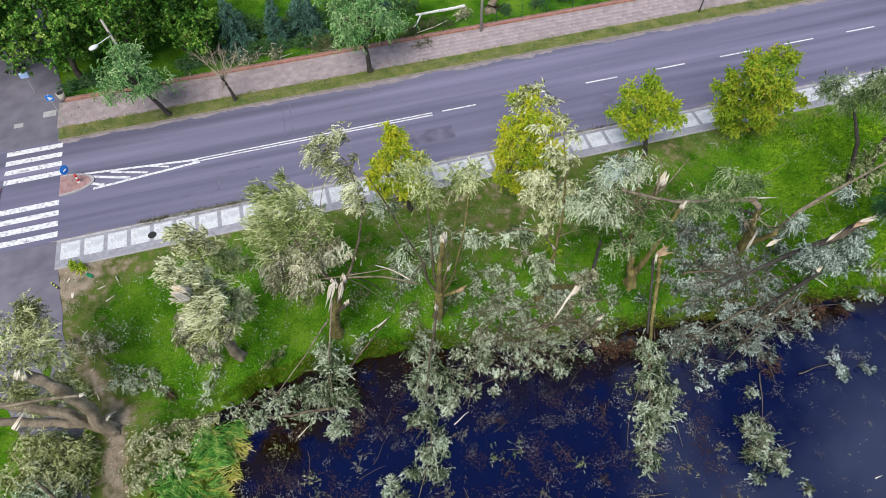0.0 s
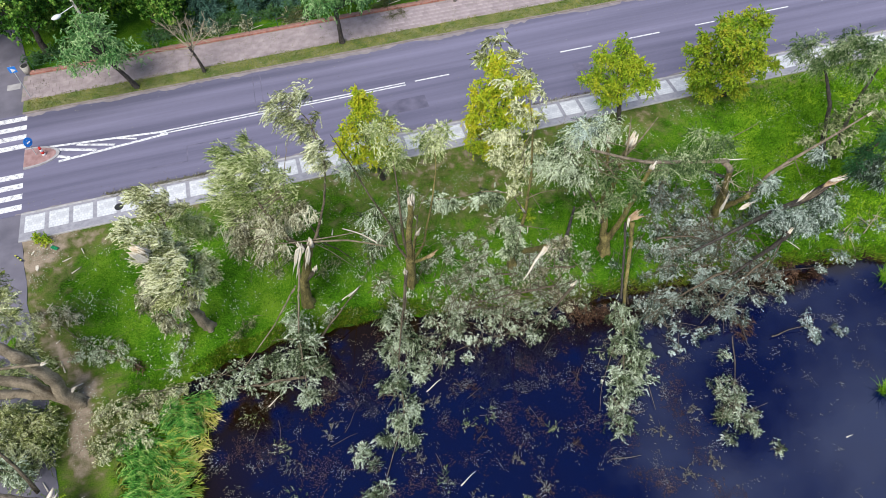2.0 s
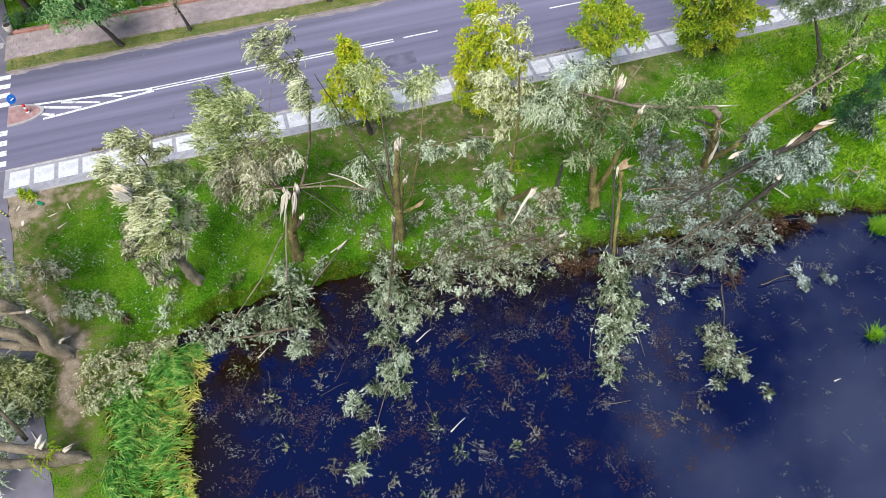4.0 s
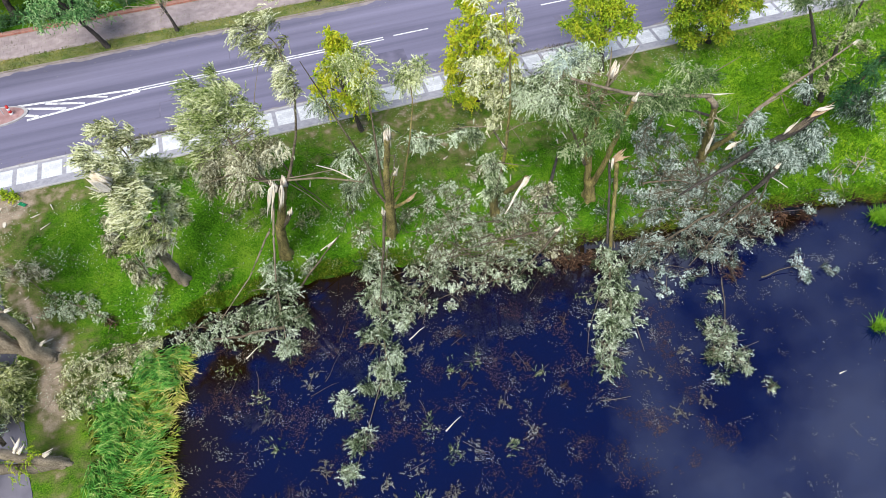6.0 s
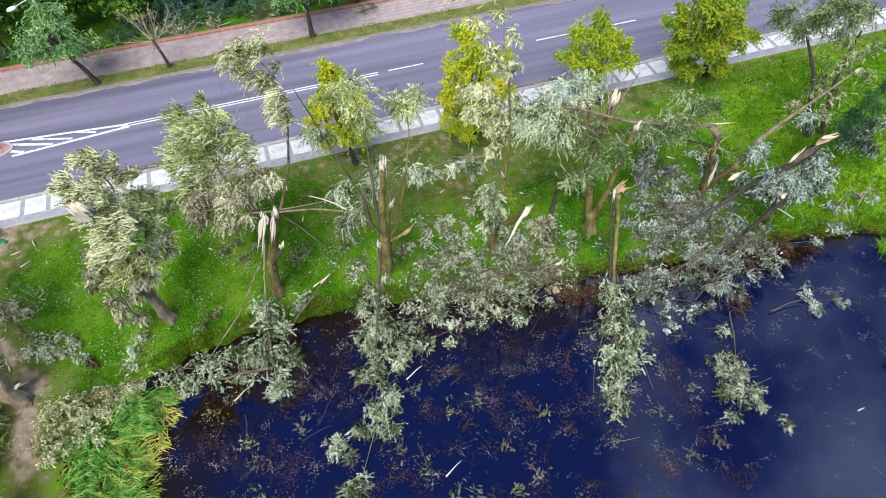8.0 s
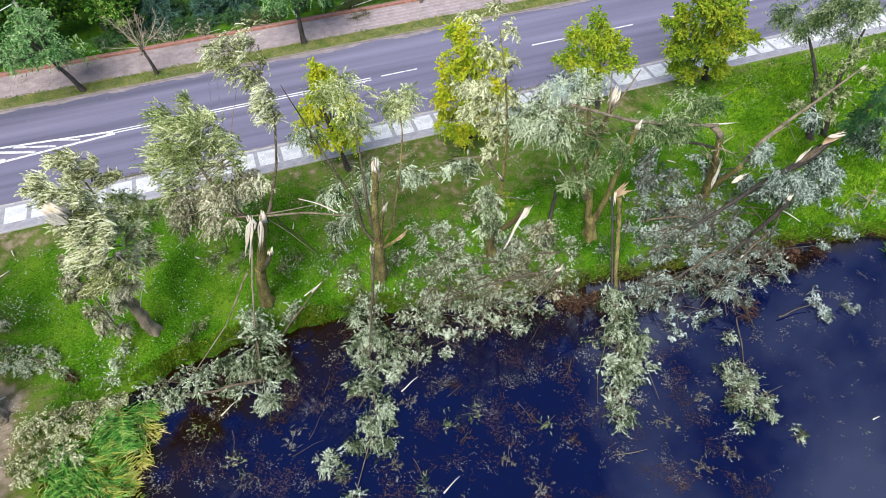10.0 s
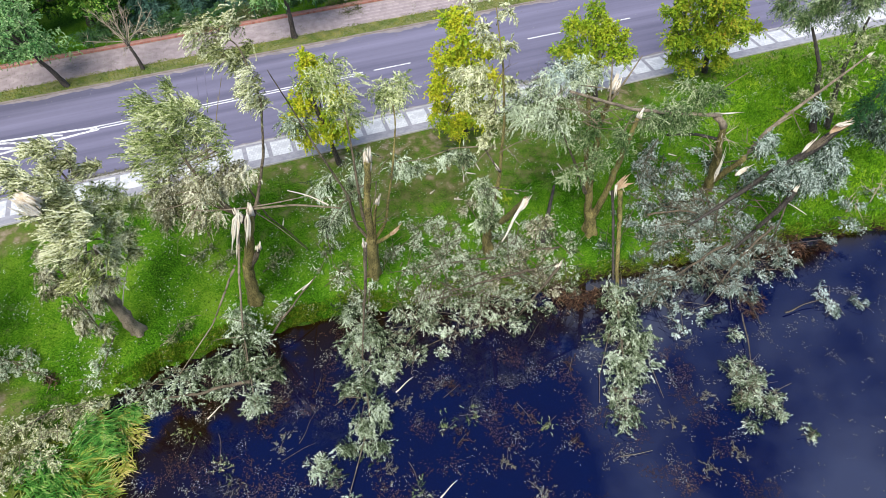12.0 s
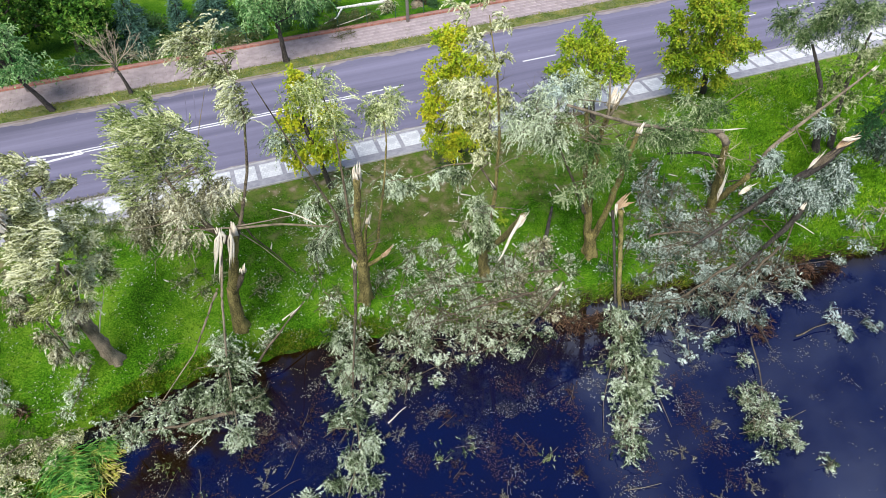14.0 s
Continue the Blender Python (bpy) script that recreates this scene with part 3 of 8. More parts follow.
def foliage(owner, masses, material, flow=(0, 0, 0), sub=12, twigs=24, leaves=20, twig=0.8, leaf=0.145, wide=0.035, droop=0.35, flat=0.8, spread=0.42, name="foliage", label="", hold=True, floor=-2.86, clump=0.36):
    """Leafy masses (centre, radius) broken up into sub-clumps of twigs with single leaves; thin branchlets hold them."""
    rng = next_rng()
    o = origin(owner)
    flow = np.array(flow, dtype=float)
    slender = wide < leaf * 0.6
    corners = 3 if slender else 4
    if slender:
        twig, spread, clump = twig * 0.72, max(spread, 0.5) if spread > 0.35 else spread, clump * 1.4
        leaves, leaf, wide = int(leaves * 1.4), leaf * 0.82, wide * 1.02
    v_all, b_all, tones = [], [], []
    for centre, radius in masses:
        c = np.array(centre, dtype=float)
        k = max(4, int(sub * radius ** 2 / 2.0))
        u = unit(rng.normal(0, 1, (k, 3)))
        sc = c + u * (rng.random((k, 1)) ** 0.42) * radius * np.array([1, 1, flat]) * (0.7 + 0.45 * rng.random((k, 1)))
        sr = clump * (0.4 + 1.0 * rng.random(k))
        if hold:
            for q in sc[: max(3, int(k * 0.7))]:
                mid = (c + q) / 2 + rng.normal(0, 0.14, 3)
                end = q + (q - mid) * 0.7 * rng.random()
                end[2] = max(end[2], floor + 0.03)
                b_all.append(tube_arrays([c - o, mid - o, end - o], 0.02, 0.006, rng, 3, 0.5, 0.0))
        t = max(6, int(twigs))
        n = k * t
        ud = unit(rng.normal(0, 1, (n, 3)))
        root = np.repeat(sc, t, axis=0) + ud * np.repeat(sr, t)[:, None] * (0.25 + 0.75 * rng.random((n, 1))) * np.array([1, 1, flat])
        main = np.repeat(unit(rng.normal(0, 1, (k, 3)) * np.array([1, 1, 0.5]) + 0.6 * u), t, axis=0)
        d = unit(ud * 0.2 + main * 0.25 + flow + rng.normal(0, min(0.6, 1.3 * spread), (n, 3)))
        ln = twig * (0.55 + 0.8 * rng.random(n))
        s = (np.arange(leaves)[None, :] + rng.random((n, leaves))) / leaves
        pos = root[:, None, :] + d[:, None, :] * (ln[:, None] * s)[:, :, None]
        pos[:, :, 2] -= droop * ln[:, None] * s ** 2
        tan = d[:, None, :] + np.zeros((1, leaves, 1))
        tan[:, :, 2] -= 2 * droop * s
        pos = pos.reshape(-1, 3)
        ld = unit(unit(tan.reshape(-1, 3)) + rng.normal(0, spread, (len(pos), 3)))
        nr = unit(rng.normal(0, 0.7, (len(pos), 3)) + np.array([0, 0, 0.8]))
        pos[:, 2] = np.maximum(pos[:, 2], floor)
        tones.append(np.repeat(np.clip(0.58 * np.repeat(rng.random(n), leaves) + 0.42 * np.repeat(np.repeat(rng.random(k), t), leaves), 0, 1), corners))
        v, f = (leaf_tris if slender else leaf_quads)(pos - o, ld, nr, leaf * (0.6 + 0.7 * rng.random(len(pos))), wide * (0.7 + 0.6 * rng.random(len(pos))))
        v_all.append(v)
    v = np.concatenate(v_all)
    v[:, 2] = np.maximum(v[:, 2], floor - o[2])
    me = raw_mesh(name, v, np.arange(len(v)).reshape(-1, corners), material)
    me.attributes.new("tone", "FLOAT", "POINT").data.foreach_set("value", np.concatenate(tones).astype(np.float32))
    crown = tagged(part_mesh(name, me, owner, label), kind="stuff")
    if b_all:
        tagged(part_mesh("twigwork", tubes_mesh("twigwork", b_all, M_TWIG), owner), kind="stuff")
    return crown


def shoots(owner, spots, count, length, seed, rise=0.25, material=None):
    """Thin bare branches sticking out of a broken crown, each with a few side twigs."""
    rng = np.random.default_rng(seed)
    o, arrays = origin(owner), []
    for q, rad in spots:
        for _ in range(count):
            p = np.array(q) - o + rng.normal(0, rad * 0.4, 3) * np.array([1, 1, 0.5])
            d = unit(rng.normal(0, 1, 3) * np.array([1, 1, 0.5]) + np.array([0, -0.1, rise]))
            ln = length * (0.6 + 0.8 * rng.random())
            m = p + d * ln * 0.5 + rng.normal(0, 0.08, 3)
            e = m + unit(d + np.array([0, 0, -0.25]) + rng.normal(0, 0.25, 3)) * ln * 0.5
            arrays.append(tube_arrays([p, m, e], 0.026 + 0.016 * rng.random(), 0.008, rng, 5, 0.3, 0.08))
            for _ in range(3):
                r = m + (e - m) * rng.random()
                arrays.append(tube_arrays([r, r + unit(d + rng.normal(0, 0.7, 3)) * (0.3 + 0.5 * rng.random())], 0.012, 0.005, rng, 3, 0.4, 0.0))
    return tagged(part_mesh("twigwork", tubes_mesh("twigwork", arrays, material or M_TWIG), owner, "bare broken branches"), kind="stuff")


def along(a, b, n, radius, seed=1, jitter=0.35):
    """Leafy masses strung along a branch from a to b."""
    rng = np.random.default_rng(seed)
    a, b = np.array(a), np.array(b)
    return [(a + (b - a) * ((i + 0.5) / n) + rng.normal(0, jitter, 3) * np.array([1, 1, 0.4]), radius * (0.75 + 0.5 * rng.random())) for i in range(n)]


# ---- the ground ----
SHORE_X = (-60.0, -9.6, -8.9, -6.4, -1.0, 4.4, 14.3, 17.0, 29.2, 33.0, 36.5, 45.0, 70.0, 90.0)
SHORE_Y = (-13.6, -13.6, -13.1, -12.6, -12.2, -12.5, -14.7, -15.1, -15.9, -16.9, -17.5, -19.5, -24.0, -26.0)
WEST_Y = (-80.0, -40.0, -28.0, -22.0, -18.2, -16.0, -13.6, -10.0)
WEST_X = (-24.0, -16.0, -11.5, -10.2, -9.3, -9.2, -9.8, -9.8)
WATER_Z = -2.9


def ground_z(x, y):
    """The height of the ground: level by the road, a bank down to the pond, the pond's bed."""
    ys = np.interp(x, SHORE_X, SHORE_Y) + 0.25 * np.sin(x * 1.3) * np.cos(x * 0.47 + 1) + 0.13 * np.sin(x * 3.3 + 1.7 * np.sin(x * 1.1))
    xs = np.interp(y, WEST_Y, WEST_X) + 0.3 * np.sin(y * 1.1)
    inside = np.minimum(ys - y, x - xs)
    u = np.clip((-1.7 - y) / (-1.7 - ys), 0, 1.0)
    bank = -2.62 * u ** 1.25
    west = np.clip((xs - x) / 6.5, 0, 1)
    bank = np.where((y < -12.0) & (x < xs + 0.5), -1.75 - 0.85 * (1 - west) ** 1.5, bank)
    edge = np.clip((inside + 0.35) / 0.9, 0, 1)
    return np.where(inside > -0.35, bank * (1 - edge) + -3.7 * edge, bank)


def shore_depth(x, y):
    """How far a place lies out over the water; negative on land."""
    ys = np.interp(x, SHORE_X, SHORE_Y) + 0.25 * np.sin(x * 1.3) * np.cos(x * 0.47 + 1) + 0.13 * np.sin(x * 3.3 + 1.7 * np.sin(x * 1.1))
    xs = np.interp(y, WEST_Y, WEST_X) + 0.3 * np.sin(y * 1.1)
    return np.minimum(ys - y, x - xs)
# end of ground form


def spaced(inner0, inner1, step, outer):
    near = np.arange(inner0, inner1 + step, step)
    far = np.array([1.5, 4, 9, 18, 35, 70, 140, 300, 700, 1500, 3000]) * outer
    return np.concatenate([(inner0 - far)[::-1], near, inner1 + far])


gx, gy = spaced(-34, 72, 0.4, 1.0), spaced(-46, 20, 0.4, 1.0)
GX, GY = np.meshgrid(gx, gy)
GZ = np.array([ground_z(gx, np.full_like(gx, yy)) for yy in gy])
BED = (GX > 80) | (GY < -70)
GZ = np.where(BED & (GZ < -2.5), -1.2, GZ)
rough_rng = np.random.default_rng(5)
GZ = GZ + rough_rng.normal(0, 0.018, GZ.shape) * (GY < -2)
GZ = np.where(GY > -1.4, -0.06, GZ)
nx, ny = len(gx), len(gy)
ii, jj = np.meshgrid(np.arange(nx - 1), np.arange(ny - 1))
k0 = (jj * nx + ii).ravel()
ground_me = raw_mesh("ground", np.stack([GX, GY, GZ], axis=-1).reshape(-1, 3), np.stack([k0, k0 + 1, k0 + nx + 1, k0 + nx], axis=1), M_GROUND, True)


def wear_at(x, y):
    """How trodden or muddy the ground is, 0 to 1."""
    strip = np.exp(-((y + 2.0) / 1.5) ** 2) * 0.45 + 0.26 * np.exp(-((x + 15) / 4.5) ** 2 - ((y + 3.0) / 1.7) ** 2)
    trail_x = np.interp(y, (-17.8, -16.3, -14.9, -13.5, -12.1, -11.0, -9.3, -7.7, -5.9, -1.5), (-14.8, -15.4, -15.2, -15.1, -14.9, -15.9, -16.8, -17.3, -17.6, -17.6))
    trail = np.exp(-((x - trail_x) / np.interp(y, (-9, -4), (0.95, 1.5))) ** 2) * np.clip((-1.0 - y) / 1.0, 0, 1) * np.interp(y, (-24, -19, -16.5, -9, -6, -2), (0.3, 0.36, 0.85, 0.85, 0.62, 0.6))
    trail = np.maximum(trail, 0.5 * np.exp(-((x - trail_x) / 2.3) ** 2) * (y < -1.6) * np.interp(y, (-17, -14), (0.5, 1.0)))
    pale = 0.56 * np.exp(-((x - 11) / 10.5) ** 2 - ((y + 5.6) / 3.4) ** 2) + 0.2 * np.exp(-((x - 24) / 6.0) ** 2 - ((y + 5.5) / 2.5) ** 2) + 0.25 * np.exp(-((x + 14) / 4) ** 2 - ((y + 17) / 6) ** 2)
    red = 0.6 * np.exp(-((x - 15.6) / 1.8) ** 2 - ((y + 14.2) / 1.0) ** 2)
    under = 0.12 * np.exp(-((x - 26) / 4) ** 2 - ((y + 3.2) / 1.3) ** 2)
    return np.clip(strip + trail + pale + red + under, 0, 1)


mud = ground_me.attributes.new("mud", "FLOAT", "POINT")
mud.data.foreach_set("value", np.clip((shore_depth(GX, GY) + np.where(GX > 12, 0.75, 0.05) + 0.25 * np.sin(GX * 2.3)) / 0.3, 0, 1).ravel().astype(np.float32))
lush_at = ground_me.attributes.new("lush", "FLOAT", "POINT")
lush_at.data.foreach_set("value", (np.clip((GX - 29) / 9, 0, 1) * (GX < 90) * (GY < 0) * (GY > -40)).ravel().astype(np.float32))
wear = ground_me.attributes.new("wear", "FLOAT", "POINT")
wear.data.foreach_set("value", np.where((GY > -46) & (GX > -40) & (GX < 80), wear_at(GX, GY), 0.1).ravel().astype(np.float32))
tagged(new("ground", ground_me), "green grassy bank with bare trodden soil beside a pond", "ground", kind="structure")

wx, wy = np.concatenate([np.arange(-24, 60, 1.0), np.arange(60, 113, 13)]), np.concatenate([np.arange(-77, -40, 6), np.arange(-40, -6.5, 0.5)])
WX, WY = np.meshgrid(wx, wy)
ii, jj = np.meshgrid(np.arange(len(wx) - 1), np.arange(len(wy) - 1))
k1 = (jj * len(wx) + ii).ravel()
water_me = raw_mesh("water", np.stack([WX, WY, np.full_like(WX, WATER_Z)], axis=-1).reshape(-1, 3), np.stack([k1, k1 + 1, k1 + len(wx) + 1, k1 + len(wx)], axis=1), M_WATER)
# Dark tree reflections painted near shore and at (-4.9, -16.3); mud at (30.5, -17.5).
mud_and_reflection = water_me.attributes.new("mud_and_reflection", "FLOAT", "POINT")
mud_and_reflection.data.foreach_set("value", np.clip(1.3 * np.exp(-((WX + 4.9) / 1.8) ** 2 - ((WY + 16.3) / 1.3) ** 2) + 1.2 * np.exp(-((WX - 30.5) / 2.4) ** 2 - ((WY + 17.5) / 1.1) ** 2) + 1.15 - shore_depth(WX, WY) / np.interp(WX, (-10, 0, 18, 26, 32), (4.0, 5.5, 5.0, 3.0, 0.9)), 0, 1).ravel().astype(np.float32))
tagged(new("water", water_me), "still dark pond water mirroring the cloudy sky", "water", kind="structure")

# ---- road, kerbs, markings ----
ROAD_Y0, ROAD_Y1, ROAD_X0, ROAD_X1 = 0.95, 11.35, -150.0, 230.0
bm = bmesh.new()
box(bm, ROAD_X0, ROAD_X1, ROAD_Y0, ROAD_Y1, -0.3, 0.0)
road = tagged(part("road", bm, M_ASPHALT), "worn violet-grey asphalt road with faint tyre tracks", "road", kind="structure")


def sheet(name, corners, z, thick, material, parent=None, label=""):
    """A thin flat piece with given outline."""
    b = bmesh.new()
    f = b.faces.new([b.verts.new((x, y, z)) for x, y in corners])
    if f.normal.z < 0 or f.calc_area() and (f.normal_update() or f.normal.z < 0):
        bmesh.ops.reverse_faces(b, faces=[f])
    ext = bmesh.ops.extrude_face_region(b, geom=[f])
    bmesh.ops.translate(b, verts=[g for g in ext["geom"] if isinstance(g, bmesh.types.BMVert)], vec=(0, 0, thick))
    bmesh.ops.recalc_face_normals(b, faces=b.faces)
    return part(name, b, material, parent, label)


def strip(name, x0, y0, x1, y1, width, material=None, z=0.0, parent=None):
    """A painted line from one point to another."""
    d = Vector((x1 - x0, y1 - y0, 0)).normalized()
    s = Vector((-d.y, d.x, 0)) * width / 2
    return sheet(name, [(x0 + s.x, y0 + s.y), (x0 - s.x, y0 - s.y), (x1 - s.x, y1 - s.y), (x1 + s.x, y1 + s.y)], z, 0.004, material or M_PAINT, parent or road)


for i, yc in enumerate((10.85, 9.82, 8.8, 7.78, 4.72, 3.7, 2.68, 1.66)):
    strip("zebra_stripe", -22.95 + 0.03 * i, yc, -18.85 + 0.03 * i, yc, 0.5)
strip("edge_line", -9.2, 6.14, 9.7, 6.14, 0.12)
strip("edge_line", -9.2, 6.40, 9.7, 6.40, 0.12)
HATCHES = 0
for a, c, w in (((-17.08, 7.14, 0.00), (-8.75, 6.31, 0.00), 0.2), ((-16.37, 5.39, 0.00), (-8.64, 6.03, 0.00), 0.22), ((-17.03, 6.83, 0.00), (-13.76, 5.81, 0.00), 0.24), ((-17.00, 6.16, 0.00), (-15.62, 5.58, 0.00), 0.24), ((-15.16, 6.77, 0.00), (-12.46, 5.97, 0.00), 0.2), ((-12.33, 6.61, 0.00), (-10.89, 6.13, 0.00), 0.16)):
    HATCHES += 1
    strip("hatch_line", a[0], a[1], c[0], c[1], w, None, 0.004 * HATCHES)
for i in range(22):
    strip("lane_dash", 10.5 + 6.2 * i, 6.36, 13.35 + 6.2 * i, 6.36, 0.13)
for a, c in (((-10.98, 2.78, 0.00), (-7.43, 2.72, 0.00)), ((-7.43, 2.72, 0.00), (-7.36, 4.30, 0.00)), ((-7.36, 4.30, 0.00), (-4.23, 4.24, 0.00))):
    strip("tar_seam", a[0], a[1], c[0], c[1], 0.11, M_PATCH)
sheet("asphalt_patch", [(6.0, 3.2), (10.8, 3.2), (10.8, 4.6), (6.0, 4.6)], 0.0, 0.005, M_PATCH, road)
sheet("asphalt_patch", [(23.2, 2.6), (24.2, 2.6), (24.2, 4.7), (23.2, 4.7)], 0.0, 0.005, M_PATCH, road)
# Sand and dust swept along the kerbs.
rng = np.random.default_rng(31)
for name, y_in, y_out, depth in (("sand_north", 11.36, 11.36, -0.6), ("sand_south", 0.95, 0.95, 0.3)):
    xs = np.arange(-19, 80, 0.3)
    edge = [(x, y_out + depth * (0.45 + 0.6 * noise.noise(Vector((x * 0.35, depth * 9, 0))) + 0.5 * noise.noise(Vector((x * 1.7, depth * 5, 3))) + 0.3 * rng.random())) for x in xs]
    line = [(float(x), y_in) for x in xs]
    sv = [(x, y, 0.003) for x, y in line] + [(float(x), float(y), 0.004) for x, y in edge]
    n = len(xs)
    part_mesh(name, raw_mesh(name, sv, [(i, i + 1, n + i + 1, n + i) if depth > 0 else (n + i, n + i + 1, i + 1, i) for i in range(n - 1)], M_ROADSAND), road, "sandy dust along the kerb")
strip("tar_seam", -2.0, 6.6, -1.8, 11.2, 0.07, M_PATCH, 0.0)
strip("tar_seam", -1.4, 6.6, -1.2, 11.2, 0.07, M_PATCH, 0.0)

# Side street by the crossing and the asphalt lane down towards the pond.
sheet("side_street", [(-60, 11.35), (-19.15, 11.35), (-19.15, 13.2), (-19.0, 16.5), (-20.6, 24.0), (-24.0, 40.0), (-34.0, 40.0), (-33.0, 24.0), (-45, 13.5), (-60, 13.5)], -0.2, 0.205, M_SIDE)
tagged(bpy.data.objects["side_street"], "grey asphalt side street joining the road", "road", kind="structure")
LANE_Y = (0.95, -1.4, -3.4, -4.8, -6.0, -9.0, -13.0, -16.9, -18.4, -24.0)
LANE_X = (-18.65, -18.45, -18.22, -18.16, -18.13, -17.8, -17.0, -16.43, -16.28, -15.6)
lb = bmesh.new()
rings = []
for y in np.arange(0.95, -24.0, -0.5):
    edge = float(np.interp(-y, [-v for v in LANE_Y], LANE_X)) + 0.05 * math.sin(y * 2.3)
    wide = float(np.interp(-y, (0, 5, 14), (6.2, 5.5, 3.0)))
    z = (float(ground_z(edge, y)) if y < -1.4 else -0.06) + 0.035
    rings.append([lb.verts.new(p) for p in ((edge, y, z), (edge - wide, y, z + 0.03), (edge - wide, y, z - 0.2), (edge, y, z - 0.2))])
for a, c in zip(rings, rings[1:]):
    for k in range(4):
        lb.faces.new((a[k], a[(k + 1) % 4], c[(k + 1) % 4], c[k]))
lb.faces.new(rings[0][::-1])
lb.faces.new(rings[-1])
bmesh.ops.recalc_face_normals(lb, faces=lb.faces)
tagged(part("lane", lb, M_SIDE), "grey asphalt lane sloping down beside the trodden bank", "lane", kind="structure")

# Kerbs.
kerb_n = tagged(new("kerb_south"), "pale concrete kerb along the road", "kerb", kind="structure")
kerb_f = tagged(new("kerb_north"), "worn concrete kerb half covered by grass", "kerb", kind="structure")
bm = bmesh.new()
box(bm, 0.004, 0.996, -0.075, 0.075, -0.15, 0.11, 0.015)
kerb_me = bpy.data.meshes.new("kerb_stone")
bm.to_mesh(kerb_me)
bm.free()
kerb_me.materials.append(M_KERB)
for i in range(110):
    k = new("kerb_stone", kerb_me)
    k.location, k.parent = (-18.6 + i, 0.87, 0), kerb_n
kerb_old = kerb_me.copy()
kerb_old.materials[0] = M_KERB_OLD
for i in range(100):
    k = new("kerb_stone", kerb_old)
    k.location, k.parent = (-19.2 + i, 11.42, -0.02), kerb_f

# South pavement: grey borders with white panels.
bm = bmesh.new()
box(bm, -18.6, 120, -1.5, 0.79, -0.2, 0.085)
pave = tagged(part("pavement_south", bm, M_GREYPAVE), "pale paved footway of white panels with grey borders", "pavement", kind="structure")
bm = bmesh.new()
box(bm, -0.64, 0.64, -0.78, 0.68, 0.06, 0.095, 0.006)
panel_me = bpy.data.meshes.new("paving_panel")
bm.to_mesh(panel_me)
bm.free()
panel_me.materials.append(M_WHITEPAVE)
for i in range(70):
    p = new("paving_panel", panel_me)
    p.location, p.parent = (-17.65 + 1.55 * i, -0.08, 0), pave
bm = bmesh.new()
box(bm, -18.6, 120, -1.58, -1.5, -0.2, 0.09)
tagged(part("edging", bm, M_KERB), "narrow concrete edging along the footway", "kerb", kind="structure")

# North side: verge, slab footway, low brick plinth.
bm = bmesh.new()
box(bm, -19.2, 130, 11.5, 12.85, -0.2, 0.07)
vg = part("verge", bm, M_VERGE)
tagged(vg, "narrow dry grass verge beside the road", "verge", kind="structure")
bm = bmesh.new()
box(bm, -19.4, 130, 12.85, 15.95, -0.2, 0.055)
walk_n = tagged(part("pavement_north", bm, M_SAND), "old concrete slab footway with sandy joints", "pavement", kind="structure")

# Garden wall of brick.
bm = bmesh.new()
box(bm, -18.9, 130, 15.95, 16.38, -0.2, 0.22, 0.02)
plinth = tagged(part("brick_plinth", bm, M_BRICK), "low red brick plinth below the garden fence", "wall", kind="structure")

# Traffic island.
isl = tagged(new("traffic_island"), "red paved traffic island with pale kerb", "traffic island", kind="structure")
ring = [(-18.6 + 2.3 * math.sin(a), 6.3 + 1.05 * math.cos(a)) for a in [math.pi * i / 14 for i in range(15)]]
ring = [(-18.75, 7.35)] + ring[1:-1] + [(-18.75, 5.25)]
sheet("island_kerb", ring, 0.0, 0.10, M_KERB, isl)
sheet("island_paving", [(-18.62 + (x + 18.62) * 0.9, 6.3 + (y - 6.3) * 0.87) for x, y in ring], 0.1, 0.012, M_REDPAVE, isl)
sheet("island_paving", [(-25.5, 5.3), (-22.95, 5.3), (-22.95, 7.3), (-25.5, 7.3)], 0.0, 0.1, M_REDPAVE, isl)

# ---- standing trees of the bank ----
BANK_TREES = "storm-broken willows on the bank"


def willow(base, label):
    return thing("willow_tree", base, label, "tree", BANK_TREES)


# Leaning willow with wind-combed crown.
b = (-7.58, -10.29, -1.87)
t = willow(b, "leaning broken willow with wind-combed silvery crown on the grass")
limb(t, "trunk", [b, (-7.74, -10.60, 0.87), (-7.63, -11.80, 4.79), (-7.54, -13.10, 8.64), (-7.22, -13.77, 11.08)], 0.48, 0.26, M_BARK_PALE, flare=0.4, sides=12)
splinter(t, (-7.22, -13.85, 11.05), (-0.35, -0.15, 0.8), 0.95, 0.34, 14)
cleft(t, (-7.10, -14.15, 10.55), (-7.55, -14.25, 11.55), 0.55, M_SPLIT, 9)
limb(t, "limb", [(-7.62, -11.30, 2.95), (-6.59, -12.90, 5.71), (-5.95, -14.35, 8.46)], 0.12, 0.11, M_BARK, "stub of a snapped limb")
splinter(t, (-5.95, -14.35, 8.46), (0.2, -0.5, 0.8), 0.35, 0.12, 6)
limb(t, "limb", [(-5.95, -14.35, 8.46), (-5.90, -14.00, 7.41), (-6.43, -13.40, 5.80)], 0.04, 0.02, M_SPLIT, "pale stripped twig")
limb(t, "limb", [(-7.63, -11.80, 4.79), (-7.10, -11.00, 6.57), (-6.83, -10.20, 8.69), (-7.41, -9.80, 10.45)], 0.15, 0.03, M_BARK)
limb(t, "limb", [(-7.52, -13.10, 8.82), (-8.13, -12.60, 6.20), (-8.62, -11.90, 3.45), (-8.90, -10.90, -0.85)], 0.1, 0.04, M_TWIG, "bare drooping limb")
